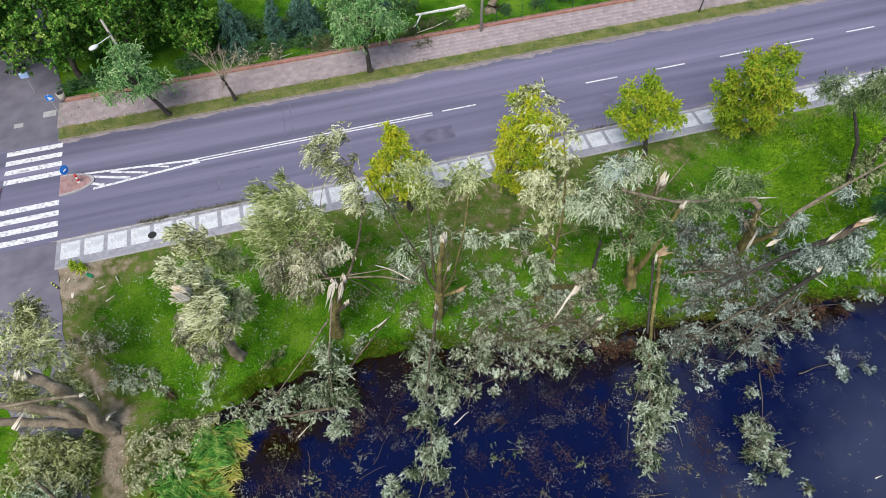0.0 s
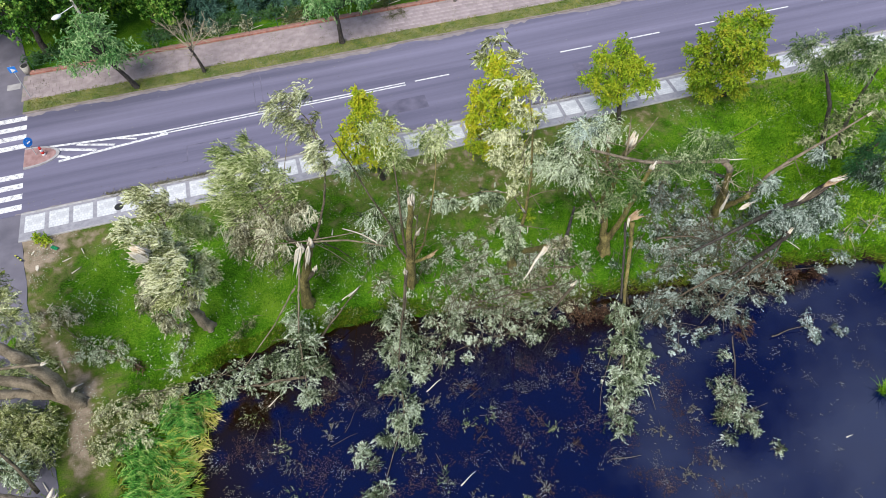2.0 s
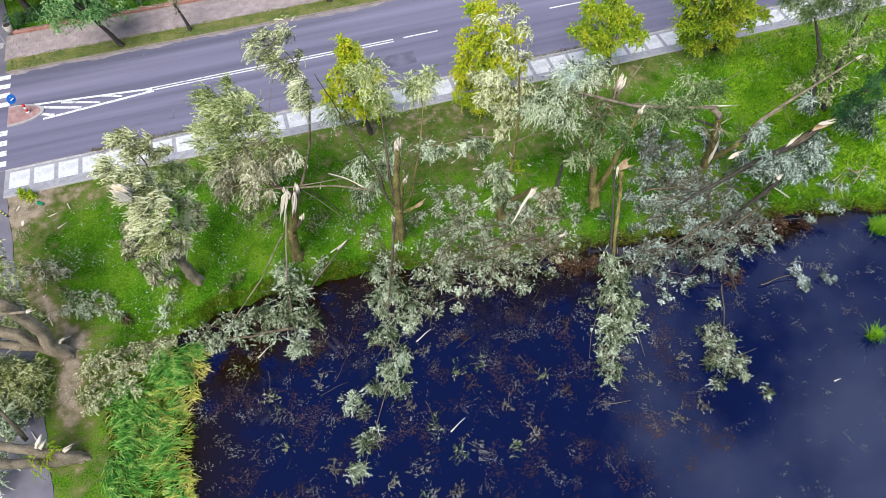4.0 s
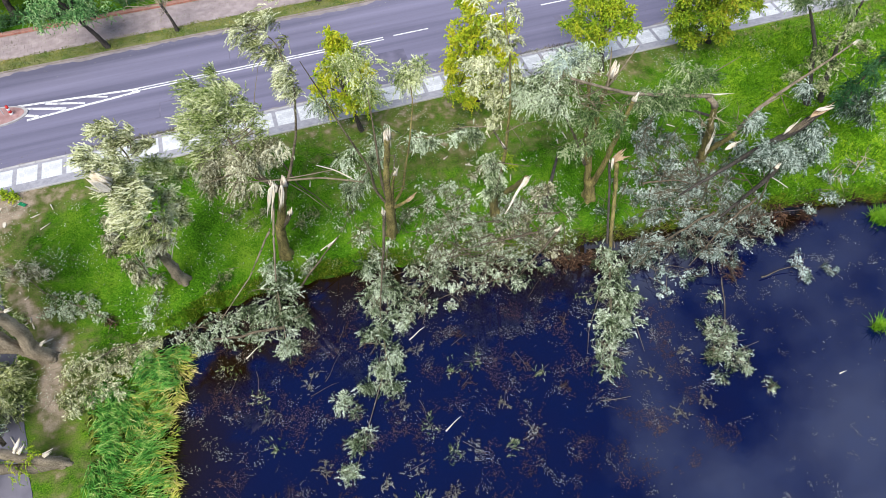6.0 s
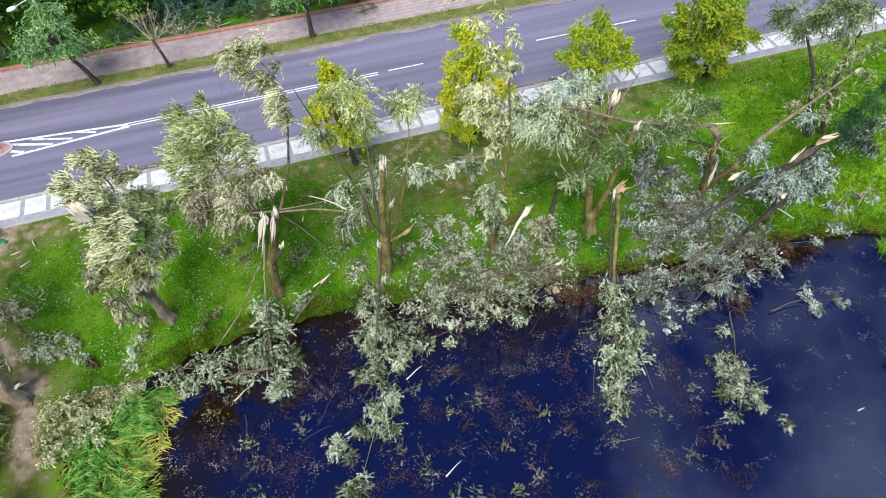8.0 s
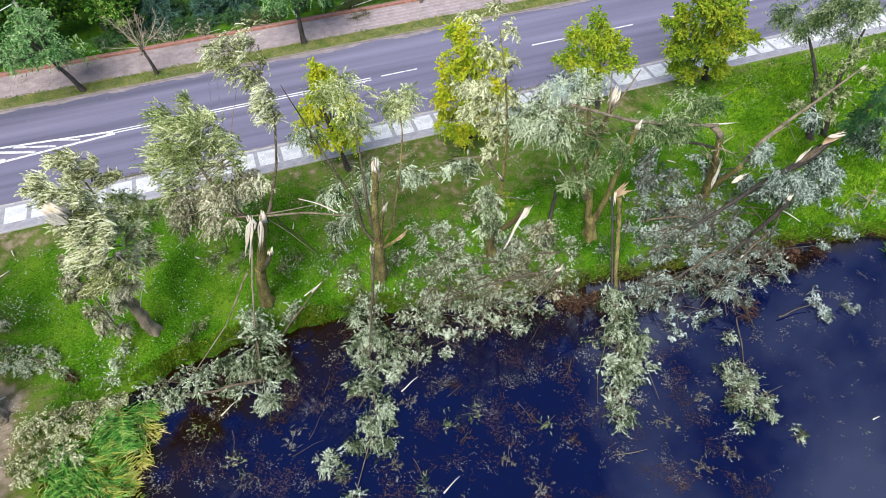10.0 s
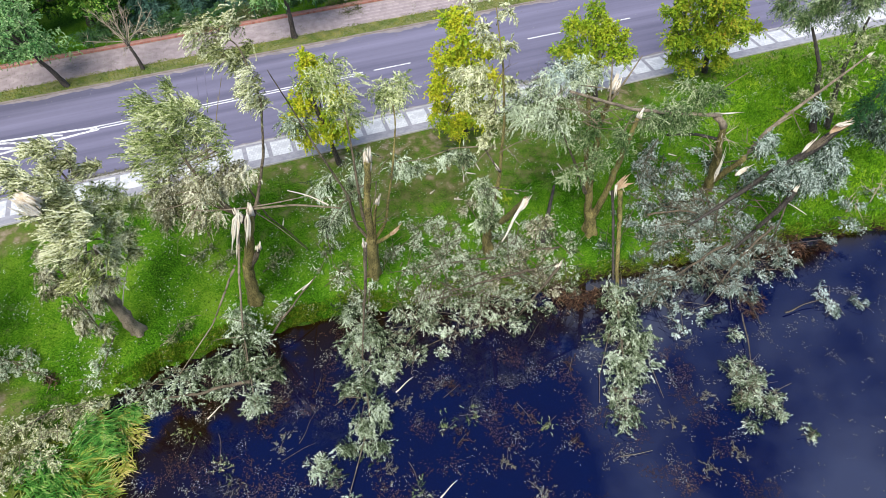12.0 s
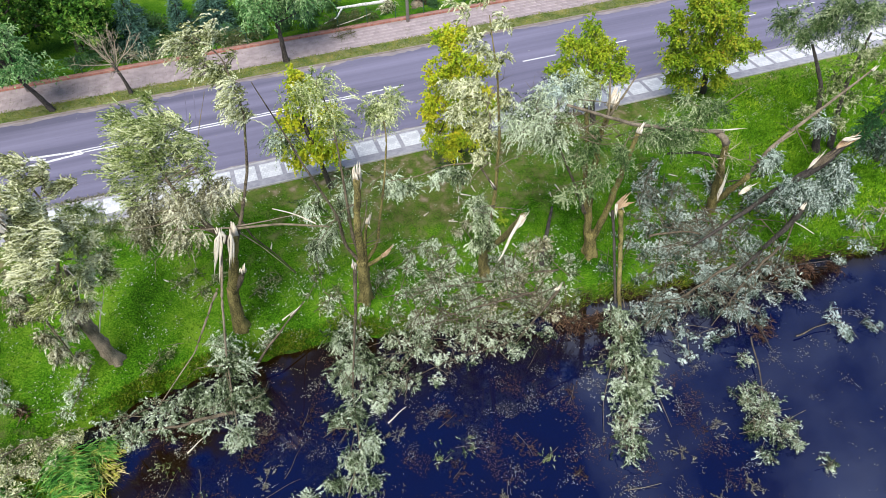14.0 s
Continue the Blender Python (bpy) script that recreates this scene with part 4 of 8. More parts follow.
limb(t, "limb", [(-7.65, -10.50, 0.20), (-6.92, -10.90, 2.13), (-6.10, -11.30, 4.03)], 0.05, 0.03, M_SPLIT, "pale stripped stub")
foliage(t, [((-7.46, -13.20, 11.88), 0.34), ((-7.16, -13.40, 11.51), 0.4), ((-6.57, -13.40, 11.18), 0.4), ((-6.49, -13.50, 10.48), 0.36), ((-7.29, -13.60, 10.15), 0.3)], M_WILLOW_PALE, flow=(-1.1, 0.15, 0.3), sub=90, twig=0.52, droop=0.15, spread=0.3, clump=0.24, leaves=27, leaf=0.118, wide=0.029)
foliage(t, [((-7.62, -9.90, 10.25), 0.37), ((-6.95, -9.90, 10.19), 0.46), ((-6.48, -9.90, 9.61), 0.50), ((-7.22, -10.10, 9.36), 0.43), ((-6.23, -9.90, 8.86), 0.37), ((-5.69, -9.80, 8.90), 0.28)], M_WILLOW_PALE, flow=(-1.1, 0.15, 0.25), sub=68, twig=0.56, droop=0.15, spread=0.3, clump=0.24, leaves=27, leaf=0.118, wide=0.029)
foliage(t, [((-6.25, -9.00, 6.94), 0.43), ((-5.70, -8.70, 6.25), 0.46), ((-5.33, -8.50, 5.27), 0.37), ((-6.22, -9.20, 6.07), 0.37), ((-6.60, -9.60, 7.03), 0.37)], M_WILLOW_GREEN, flow=(0.1, 0.1, 0.1), sub=30, twigs=18, clump=0.24, leaves=27, leaf=0.118, wide=0.029)
foliage(t, [((-6.87, -13.70, 10.10), 0.37), ((-6.23, -13.80, 10.13), 0.43), ((-6.86, -13.90, 9.34), 0.46), ((-6.03, -14.00, 9.53), 0.43), ((-6.71, -14.10, 8.66), 0.50), ((-5.99, -14.20, 8.97), 0.34), ((-7.36, -13.90, 8.20), 0.37), ((-6.96, -13.80, 7.26), 0.34)], M_WILLOW_PALE, flow=(-1.2, 0.1, 0.35), sub=83, twig=0.68, droop=0.15, spread=0.28, clump=0.24, leaves=27, leaf=0.118, wide=0.029)
foliage(t, [((-5.40, -12.60, 7.89), 0.34), ((-5.23, -12.50, 7.02), 0.37), ((-5.77, -12.80, 6.80), 0.37), ((-5.39, -12.40, 5.97), 0.28), ((-6.23, -12.90, 6.01), 0.31)], M_WILLOW_PALE, flow=(0.5, 0.1, 0.1), sub=57, twig=0.48, clump=0.24, leaves=27, leaf=0.118, wide=0.029)
foliage(t, [((-8.17, -12.90, 7.64), 0.31), ((-8.86, -12.60, 6.14), 0.37), ((-9.04, -12.40, 4.87), 0.34), ((-8.46, -12.40, 4.95), 0.31), ((-7.29, -12.20, 4.05), 0.37), ((-6.68, -12.20, 4.18), 0.31), ((-8.00, -11.60, 2.48), 0.25)], M_WILLOW_DRY, flow=(-0.1, 0, -0.6), sub=57, droop=0.5, twig=0.48, clump=0.24, leaves=27, leaf=0.118, wide=0.029)
foliage(t, [((-9.10, -11.40, 2.08), 0.37), ((-9.03, -11.20, 0.79), 0.40), ((-9.63, -11.10, 0.37), 0.31), ((-8.80, -11.00, -0.17), 0.28)], M_WILLOW_DRY, flow=(0, 0, -0.6), sub=57, droop=0.5, twig=0.48, clump=0.24, leaves=27, leaf=0.118, wide=0.029)
foliage(t, [((-6.93, -13.60, 7.09), 0.4), ((-6.77, -13.20, 6.02), 0.35), ((-5.93, -13.80, 7.52), 0.3), ((-7.74, -12.90, 5.50), 0.4)], M_WILLOW, flow=(-0.9, 0.1, 0.1), sub=70, twig=0.6, spread=0.3, clump=0.24, leaves=27, leaf=0.118, wide=0.029)
foliage(t, [((-6.20, -12.40, 9.70), 0.4), ((-5.83, -12.60, 9.10), 0.4), ((-6.70, -12.00, 9.84), 0.4), ((-5.81, -12.80, 8.46), 0.35)], M_WILLOW_PALE, flow=(-1.0, 0.1, 0.2), sub=60, twig=0.6, spread=0.3, clump=0.26, leaves=27, leaf=0.118, wide=0.029)
shoots(t, [((-6.09, -14.00, 8.10), 0.5), ((-8.21, -12.20, 4.35), 0.7), ((-6.46, -10.00, 8.95), 0.7)], 4, 1.2, 61)

# Split willow with one standing stem and a big surviving crown.
b = (-1.22, -10.29, -1.93)
t = willow(b, "willow split down its trunk with silvery crown above the bank")
limb(t, "trunk", [b, (-1.08, -10.60, 0.20), (-0.96, -10.84, 1.60)], 0.5, 0.4, M_BARK_MOSS, flare=0.45, sides=12)
limb(t, "limb", [(-0.10, -11.70, 6.24), (0.93, -11.40, 4.40), (2.18, -11.00, 1.62)], 0.05, 0.02, M_BARK_PALE, "thin snapped branch")
limb(t, "limb", [(-0.01, -11.80, 6.24), (-1.24, -11.90, 6.63), (-2.58, -12.00, 7.15)], 0.06, 0.02, M_BARK_PALE, "thin bare branch")
limb(t, "limb", [(0.06, -11.80, 6.28), (1.22, -11.90, 6.27), (2.99, -12.10, 6.38)], 0.05, 0.02, M_BARK_PALE, "thin bare branch")
limb(t, "shell", [(-0.96, -10.84, 1.40), (-0.61, -11.18, 3.06), (-0.27, -11.51, 4.72), (0.03, -11.80, 6.14)], 0.42, 0.22, M_BARK_MOSS, "standing half of the split trunk")
cleft(t, (-0.49, -12.20, 6.60), (-1.43, -12.00, 3.38), 0.46, M_SPLIT, 6, "long white torn face of the trunk")
cleft(t, (-0.11, -12.20, 6.35), (-0.72, -12.00, 3.76), 0.26, M_SPLIT, 4, "long white torn face of the trunk")
splinter(t, (0.03, -11.85, 6.19), (0.05, 0, 1), 0.9, 0.22, 8)
splinter(t, (-0.58, -12.10, 6.34), (-0.05, 0, 1), 0.6, 0.18, 6)
limb(t, "limb", [(-0.96, -10.84, 1.40), (-0.50, -11.20, 2.20), (-0.18, -11.70, 3.40)], 0.24, 0.17, M_BARK)
splinter(t, (-0.13, -11.75, 3.60), (0.2, -0.1, 1), 0.7, 0.16, 7)
limb(t, "limb", [(-0.50, -11.38, 3.89), (0.41, -11.77, 6.51), (1.23, -11.64, 8.97), (1.69, -11.89, 11.82), (1.41, -10.54, 13.57), (0.61, -9.77, 14.14)], 0.15, 0.03, M_BARK, "slender surviving stem")
limb(t, "limb", [(-0.37, -11.45, 5.06), (-1.16, -11.71, 6.97), (-2.05, -10.39, 8.34), (-2.42, -9.56, 9.92)], 0.22, 0.05, M_BARK)
limb(t, "limb", [(-0.29, -11.47, 5.42), (-1.93, -10.86, 6.48), (-3.28, -11.10, 6.79)], 0.13, 0.04, M_BARK)
limb(t, "limb", [(-0.04, -11.89, 6.25), (2.00, -12.44, 6.37), (3.90, -13.72, 6.70)], 0.085, 0.06, M_TWIG, "grey broken branch")
limb(t, "limb", [(0.15, -11.22, 7.11), (0.67, -10.98, 4.70), (1.42, -9.69, 2.10), (2.25, -9.01, -0.33)], 0.07, 0.045, M_BARK, "thin snapped branch")
limb(t, "limb", [(1.82, -12.13, 7.05), (2.69, -12.55, 6.83), (3.42, -13.25, 6.62)], 0.03, 0.05, M_SPLIT, "peeled pale branch")
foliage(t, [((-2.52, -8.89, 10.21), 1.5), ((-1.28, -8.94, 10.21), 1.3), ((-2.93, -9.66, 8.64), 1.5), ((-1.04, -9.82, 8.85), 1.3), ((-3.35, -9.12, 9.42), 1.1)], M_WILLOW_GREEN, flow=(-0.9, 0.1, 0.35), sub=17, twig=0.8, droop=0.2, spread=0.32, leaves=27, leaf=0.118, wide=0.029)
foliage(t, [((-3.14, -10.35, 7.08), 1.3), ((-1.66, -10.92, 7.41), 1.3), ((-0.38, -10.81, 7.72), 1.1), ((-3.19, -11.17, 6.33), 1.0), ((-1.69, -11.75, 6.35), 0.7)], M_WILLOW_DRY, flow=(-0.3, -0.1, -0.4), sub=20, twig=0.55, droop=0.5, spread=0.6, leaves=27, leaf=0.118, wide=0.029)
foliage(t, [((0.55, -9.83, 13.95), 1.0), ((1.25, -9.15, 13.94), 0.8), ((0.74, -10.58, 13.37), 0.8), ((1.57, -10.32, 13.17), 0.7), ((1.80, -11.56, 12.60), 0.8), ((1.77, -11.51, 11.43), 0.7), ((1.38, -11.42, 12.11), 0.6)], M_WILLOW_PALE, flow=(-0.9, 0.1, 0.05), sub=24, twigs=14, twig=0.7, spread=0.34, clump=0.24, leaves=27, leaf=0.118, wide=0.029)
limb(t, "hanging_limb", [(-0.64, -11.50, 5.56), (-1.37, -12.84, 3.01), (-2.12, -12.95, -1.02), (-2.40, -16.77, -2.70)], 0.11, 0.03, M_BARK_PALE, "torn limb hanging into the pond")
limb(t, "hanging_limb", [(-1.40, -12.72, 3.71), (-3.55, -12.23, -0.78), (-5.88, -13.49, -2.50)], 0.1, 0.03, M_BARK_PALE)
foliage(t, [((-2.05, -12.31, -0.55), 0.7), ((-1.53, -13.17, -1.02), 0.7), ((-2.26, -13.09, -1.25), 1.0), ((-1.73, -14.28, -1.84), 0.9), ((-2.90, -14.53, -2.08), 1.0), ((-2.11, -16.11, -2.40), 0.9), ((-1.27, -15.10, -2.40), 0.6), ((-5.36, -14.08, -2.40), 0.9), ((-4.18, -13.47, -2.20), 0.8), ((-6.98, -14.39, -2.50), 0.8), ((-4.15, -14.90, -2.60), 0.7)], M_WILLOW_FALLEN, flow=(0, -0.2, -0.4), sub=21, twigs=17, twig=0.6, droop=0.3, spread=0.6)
foliage(t, [((-2.02, -17.62, -2.80), 0.8), ((-1.15, -17.18, -2.80), 0.6)], M_BROWNLEAF, sub=30, twigs=6, leaves=6, twig=0.25, leaf=0.09, wide=0.04, droop=0.0, flat=0.05, clump=0.2, hold=False)
shoots(t, [((-1.81, -11.07, 6.95), 0.8), ((-0.53, -10.16, 8.65), 0.8)], 5, 2.0, 62, 0.05)
shoots(t, [((-2.18, -12.93, -1.02), 0.8), ((-2.14, -15.06, -1.96), 0.8)], 5, 1.6, 63, -0.2)


# Pollard willow snapped at the crown, with hanging limb and young stems.
b = (5.54, -10.73, -1.91)
t = willow(b, "mossy willow trunk snapped at its top with side stems")
limb(t, "trunk", [b, (5.52, -11.08, -0.09), (5.54, -11.43, 1.83)], 0.48, 0.42, M_BARK_MOSS, flare=0.4, sides=12)
limb(t, "limb", [(5.51, -11.39, 1.50), (5.47, -11.71, 4.72), (5.71, -11.81, 7.36)], 0.32, 0.24, M_BARK_MOSS)
splinter(t, (5.72, -11.80, 7.57), (0, 0, 1), 1.0, 0.2, 6)
cleft(t, (5.71, -11.79, 6.44), (5.81, -11.55, 8.09), 0.36, M_SPLIT, 6)
limb(t, "limb", [(5.66, -11.43, 1.57), (5.79, -11.69, 3.82), (5.94, -11.80, 4.57)], 0.15, 0.1, M_BARK_MOSS)
splinter(t, (5.97, -11.82, 4.72), (0.25, 0, 1), 0.7, 0.12, 7)
limb(t, "limb", [(5.71, -11.38, 1.29), (6.19, -11.73, 1.76), (6.85, -11.91, 2.52)], 0.17, 0.12, M_BARK_MOSS)
cleft(t, (6.45, -11.99, 2.25), (7.03, -12.20, 3.07), 0.22, M_SPLIT_TAN, 5)
limb(t, "limb", [(5.43, -11.40, 1.62), (4.86, -10.80, 2.51), (4.66, -11.40, 5.08), (3.66, -11.27, 7.99), (3.03, -10.43, 9.75), (2.26, -10.39, 12.20)], 0.14, 0.03, M_BARK, "long bare leaning stem")
limb(t, "limb", [(5.45, -11.42, 1.86), (5.25, -11.14, 3.50), (5.27, -10.65, 7.41), (5.34, -9.61, 9.38), (4.92, -9.42, 11.06)], 0.14, 0.03, M_BARK)
limb(t, "limb", [(5.66, -11.43, 1.57), (6.45, -10.95, 2.08), (7.26, -10.45, 5.64), (7.75, -9.72, 7.68), (7.89, -8.60, 8.76)], 0.13, 0.04, M_BARK_MOSS, "straight young stem")
foliage(t, [((8.05, -8.27, 8.83), 0.75), ((7.61, -8.82, 8.22), 0.5), ((8.26, -8.77, 8.49), 0.5)], M_WILLOW_GREEN, flow=(0.0, 0.1, -0.2), sub=16)
foliage(t, [((4.96, -9.11, 10.87), 0.9), ((5.27, -9.25, 9.75), 0.8), ((5.27, -9.78, 8.78), 0.6), ((4.41, -8.82, 10.12), 0.6)], M_WILLOW_GREEN, flow=(0.3, 0.1, -0.2), sub=12)
foliage(t, [((4.01, -10.06, 5.06), 0.8), ((4.93, -10.42, 5.26), 0.7), ((4.38, -10.46, 3.16), 0.8), ((3.48, -10.05, 2.29), 0.6), ((5.60, -10.32, 6.04), 0.5), ((2.99, -9.81, 8.92), 0.5)], M_WILLOW_FALLEN, flow=(-0.1, -0.1, -0.5), sub=13, droop=0.5)
limb(t, "hanging_limb", [(4.72, -13.80, 3.95), (4.45, -13.95, 1.20), (4.00, -14.30, -1.30), (3.35, -15.94, -2.70)], 0.14, 0.06, M_BARK, "broken limb hanging to the water")
splinter(t, (4.72, -13.82, 4.05), (-0.1, 0, 1), 0.5, 0.16, 7)
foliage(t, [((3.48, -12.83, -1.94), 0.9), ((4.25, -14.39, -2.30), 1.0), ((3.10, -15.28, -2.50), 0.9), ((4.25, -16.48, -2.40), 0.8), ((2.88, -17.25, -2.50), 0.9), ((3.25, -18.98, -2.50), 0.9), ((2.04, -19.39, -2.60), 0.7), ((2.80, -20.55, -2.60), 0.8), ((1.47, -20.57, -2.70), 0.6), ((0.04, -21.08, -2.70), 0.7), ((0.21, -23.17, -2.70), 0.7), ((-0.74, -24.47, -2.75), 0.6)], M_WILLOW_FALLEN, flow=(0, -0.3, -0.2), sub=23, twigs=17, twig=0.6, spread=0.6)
limb(t, "branch", [(3.34, -16.00, -2.60), (2.93, -19.06, -2.70), (-0.37, -24.90, -2.75)], 0.07, 0.02, M_TWIG)
shoots(t, [((5.60, -11.09, 2.52), 0.5), ((4.65, -11.13, 4.48), 0.7), ((6.46, -11.00, 5.26), 0.6)], 5, 1.6, 64)
shoots(t, [((3.52, -14.92, -2.20), 0.8), ((2.82, -18.52, -2.50), 0.8)], 4, 0.9, 65, -0.1)

# Willow with a torn side stub, a tall thin stem and a hanging log.
b = (12.45, -11.40, -1.81)
t = willow(b, "broken willow with tall sparse silvery stem")
limb(t, "trunk", [b, (12.07, -11.67, 0.04), (12.01, -12.26, 1.99)], 0.45, 0.3, M_BARK_MOSS, flare=0.4, sides=12)
limb(t, "limb", [(12.14, -11.77, 0.36), (12.04, -14.06, 3.50), (11.75, -16.35, 7.03)], 0.27, 0.2, M_BARK_MOSS)
limb(t, "limb", [(11.75, -16.35, 7.03), (11.14, -16.57, 6.43), (10.85, -16.76, 5.83), (10.47, -16.93, 5.31)], 0.16, 0.05, M_SPLIT, "long white blade of torn wood", sides=5, wobble=0.25)
cleft(t, (11.43, -16.50, 6.60), (12.00, -16.40, 7.28), 0.26, M_SPLIT, 7)
limb(t, "limb", [(12.06, -12.16, 1.66), (12.00, -12.95, 5.21), (12.17, -12.76, 8.40), (12.13, -12.27, 11.31), (11.72, -12.07, 14.07)], 0.19, 0.03, M_BARK_MOSS, "tall thin stem")
limb(t, "limb", [(12.01, -12.99, 5.78), (11.78, -12.95, 6.2), (11.20, -12.57, 7.30)], 0.09, 0.05, M_BARK, "torn limb")
splinter(t, (11.85, -13.05, 6.1), (-0.3, 0, 0.6), 0.6, 0.1, 5)
limb(t, "limb", [(11.20, -12.57, 7.30), (10.03, -11.53, 6.71), (8.78, -10.97, 5.95), (7.51, -10.36, 5.56)], 0.06, 0.035, M_TWIG, "grey broken branch")
foliage(t, [((9.78, -11.42, 6.14), 0.5), ((7.50, -10.35, 5.37), 0.6), ((8.28, -10.63, 5.18), 0.4), ((10.4, -11.9, 6.3), 0.35)], M_WILLOW_FALLEN, flow=(0, 0, -0.5), sub=24, clump=0.25, twig=0.5)
foliage(t, [((10.46, -11.60, 10.85), 0.41), ((11.23, -11.60, 10.93), 0.38), ((10.80, -11.90, 10.02), 0.41), ((11.54, -11.90, 10.11), 0.38), ((11.31, -12.10, 9.07), 0.41), ((11.73, -12.40, 8.33), 0.38), ((11.98, -12.30, 9.37), 0.30), ((11.44, -12.60, 7.65), 0.26), ((10.49, -11.80, 9.60), 0.26)], M_WILLOW_PALE, flow=(-0.35, 0.1, 0.1), sub=70, twigs=18, twig=0.48, clump=0.24)
foliage(t, [((12.19, -12.20, 12.02), 0.4), ((11.51, -12.00, 12.51), 0.4), ((12.53, -12.40, 10.41), 0.35)], M_WILLOW_PALE, flow=(-0.35, 0.1, 0.1), sub=12, twigs=11, twig=0.5, clump=0.22)
foliage(t, [((11.16, -13.00, 5.19), 0.45), ((11.28, -13.20, 3.99), 0.5), ((10.95, -13.30, 2.89), 0.45), ((11.75, -13.20, 2.88), 0.35), ((11.58, -13.00, 4.69), 0.35)], M_WILLOW_LOW, flow=(0, 0, -0.5), sub=40, twigs=20, twig=0.5, droop=0.5, clump=0.25)
foliage(t, [((10.00, -11.80, 16.93), 0.4), ((10.85, -11.90, 16.01), 0.4), ((11.56, -12.10, 14.83), 0.4), ((10.52, -12.10, 14.57), 0.4), ((12.28, -12.20, 13.84), 0.35), ((9.48, -11.90, 16.34), 0.3), ((11.30, -12.30, 13.27), 0.35)], M_WILLOW_PALE, flow=(-0.5, 0.1, 0.2), sub=14, twigs=10, twig=0.5, clump=0.24, spread=0.34)
shoots(t, [((11.60, -13.23, 4.84), 0.5), ((12.00, -12.96, 7.30), 0.6), ((11.72, -12.62, 10.22), 0.7)], 4, 1.5, 66)

# Dark snag lying out of the fallen branches.
t = thing("broken_snag", (16.09, -11.40, -1.75), "dark grey snapped stem propped on fallen branches", "tree stump", BANK_TREES)
limb(t, "trunk", [(15.60, -12.10, -1.70), (16.80, -10.30, -1.10), (17.90, -8.70, -0.75)], 0.16, 0.08, M_BARK_DARK)
foliage(t, [((15.54, -11.40, -1.35), 0.5), ((16.27, -11.0, -1.2), 0.4)], M_WILLOW_DRY, sub=24, twigs=14, twig=0.4, clump=0.25)

# Many-stemmed willow with its crown broken sideways.
b = (18.84, -12.03, -1.90)
t = willow(b, "many-stemmed mossy willow with its crown broken sideways")
limb(t, "trunk", [b, (18.76, -11.97, -1.2), (18.66, -11.88, -0.3)], 0.56, 0.46, M_BARK_MOSS, flare=0.3, sides=14, wobble=0.06)
limb(t, "limb", [(18.56, -11.82, -0.59), (18.30, -11.64, 2.76), (18.26, -11.61, 6.12), (18.51, -11.82, 8.20)], 0.33, 0.18, M_BARK_MOSS)
splinter(t, (18.42, -11.92, 8.50), (0.15, 0, 1), 1.2, 0.26, 12)
limb(t, "limb", [(18.83, -12.03, -0.73), (19.21, -12.31, 1.80), (19.17, -12.89, 5.00), (19.42, -13.04, 7.20)], 0.3, 0.17, M_BARK_MOSS)
splinter(t, (19.49, -13.06, 7.40), (0.3, 0, 0.9), 0.8, 0.17, 7)
limb(t, "limb", [(18.55, -11.82, -0.14), (17.79, -11.76, 3.40), (17.43, -11.85, 6.50), (17.26, -11.41, 8.40)], 0.24, 0.14, M_BARK_MOSS)
splinter(t, (17.20, -11.46, 8.60), (0, 0, 1), 0.7, 0.15, 7)
limb(t, "limb", [(17.98, -11.99, 1.50), (16.87, -11.94, 4.20), (15.64, -12.09, 6.80)], 0.16, 0.05, M_BARK)
limb(t, "limb", [(18.15, -12.23, 7.90), (18.59, -12.39, 9.00), (19.64, -11.92, 10.00)], 0.1, 0.03, M_TWIG)
limb(t, "limb", [(17.98, -12.41, 7.90), (18.33, -11.71, 8.80), (18.53, -11.15, 9.60)], 0.1, 0.04, M_TWIG)
limb(t, "limb", [(16.75, -11.91, 8.20), (14.70, -11.76, 8.60), (13.11, -12.11, 8.60)], 0.12, 0.03, M_TWIG)
foliage(t, [((12.96, -12.04, 9.20), 0.8), ((14.31, -11.84, 9.20), 1.0), ((13.32, -12.59, 8.40), 0.85), ((15.16, -12.35, 8.40), 1.0), ((14.62, -12.75, 7.60), 0.6), ((16.30, -11.35, 9.20), 0.9), ((17.84, -11.33, 9.00), 0.5)], M_WILLOW_LOW, flow=(-0.45, -0.1, -0.15), sub=18, twigs=20, droop=0.4, spread=0.55)
foliage(t, [((16.58, -12.29, 6.00), 0.9), ((17.39, -12.27, 6.80), 0.8), ((16.72, -12.59, 4.00), 0.8), ((17.99, -12.92, 5.00), 0.8), ((18.55, -13.11, 6.40), 0.7), ((20.21, -12.85, 6.80), 0.7), ((22.05, -12.53, 6.80), 0.8), ((23.87, -11.61, 6.80), 0.7)], M_WILLOW_SHADE, flow=(0, 0, -0.2), sub=11)
foliage(t, [((21.27, -12.40, 6.50), 0.6), ((22.48, -12.30, 6.66), 0.7), ((23.78, -12.20, 6.56), 0.6), ((22.13, -12.50, 5.63), 0.6), ((20.49, -12.60, 6.49), 0.5), ((23.46, -12.30, 5.69), 0.5), ((24.67, -12.10, 6.70), 0.4)], M_WILLOW_SHADE, flow=(0.4, 0, -0.2), sub=17)
foliage(t, [((16.07, -11.00, 9.34), 0.6), ((16.88, -11.00, 9.00), 0.5), ((15.49, -11.30, 9.19), 0.5)], M_WILLOW_SILVER, flow=(-0.3, 0, 0.1), sub=15)
shoots(t, [((14.45, -12.32, 8.40), 0.8), ((16.03, -12.02, 8.60), 0.8), ((17.19, -12.39, 7.60), 0.8), ((18.68, -12.76, 6.80), 0.7), ((17.33, -12.60, 4.20), 0.7)], 6, 1.8, 67)

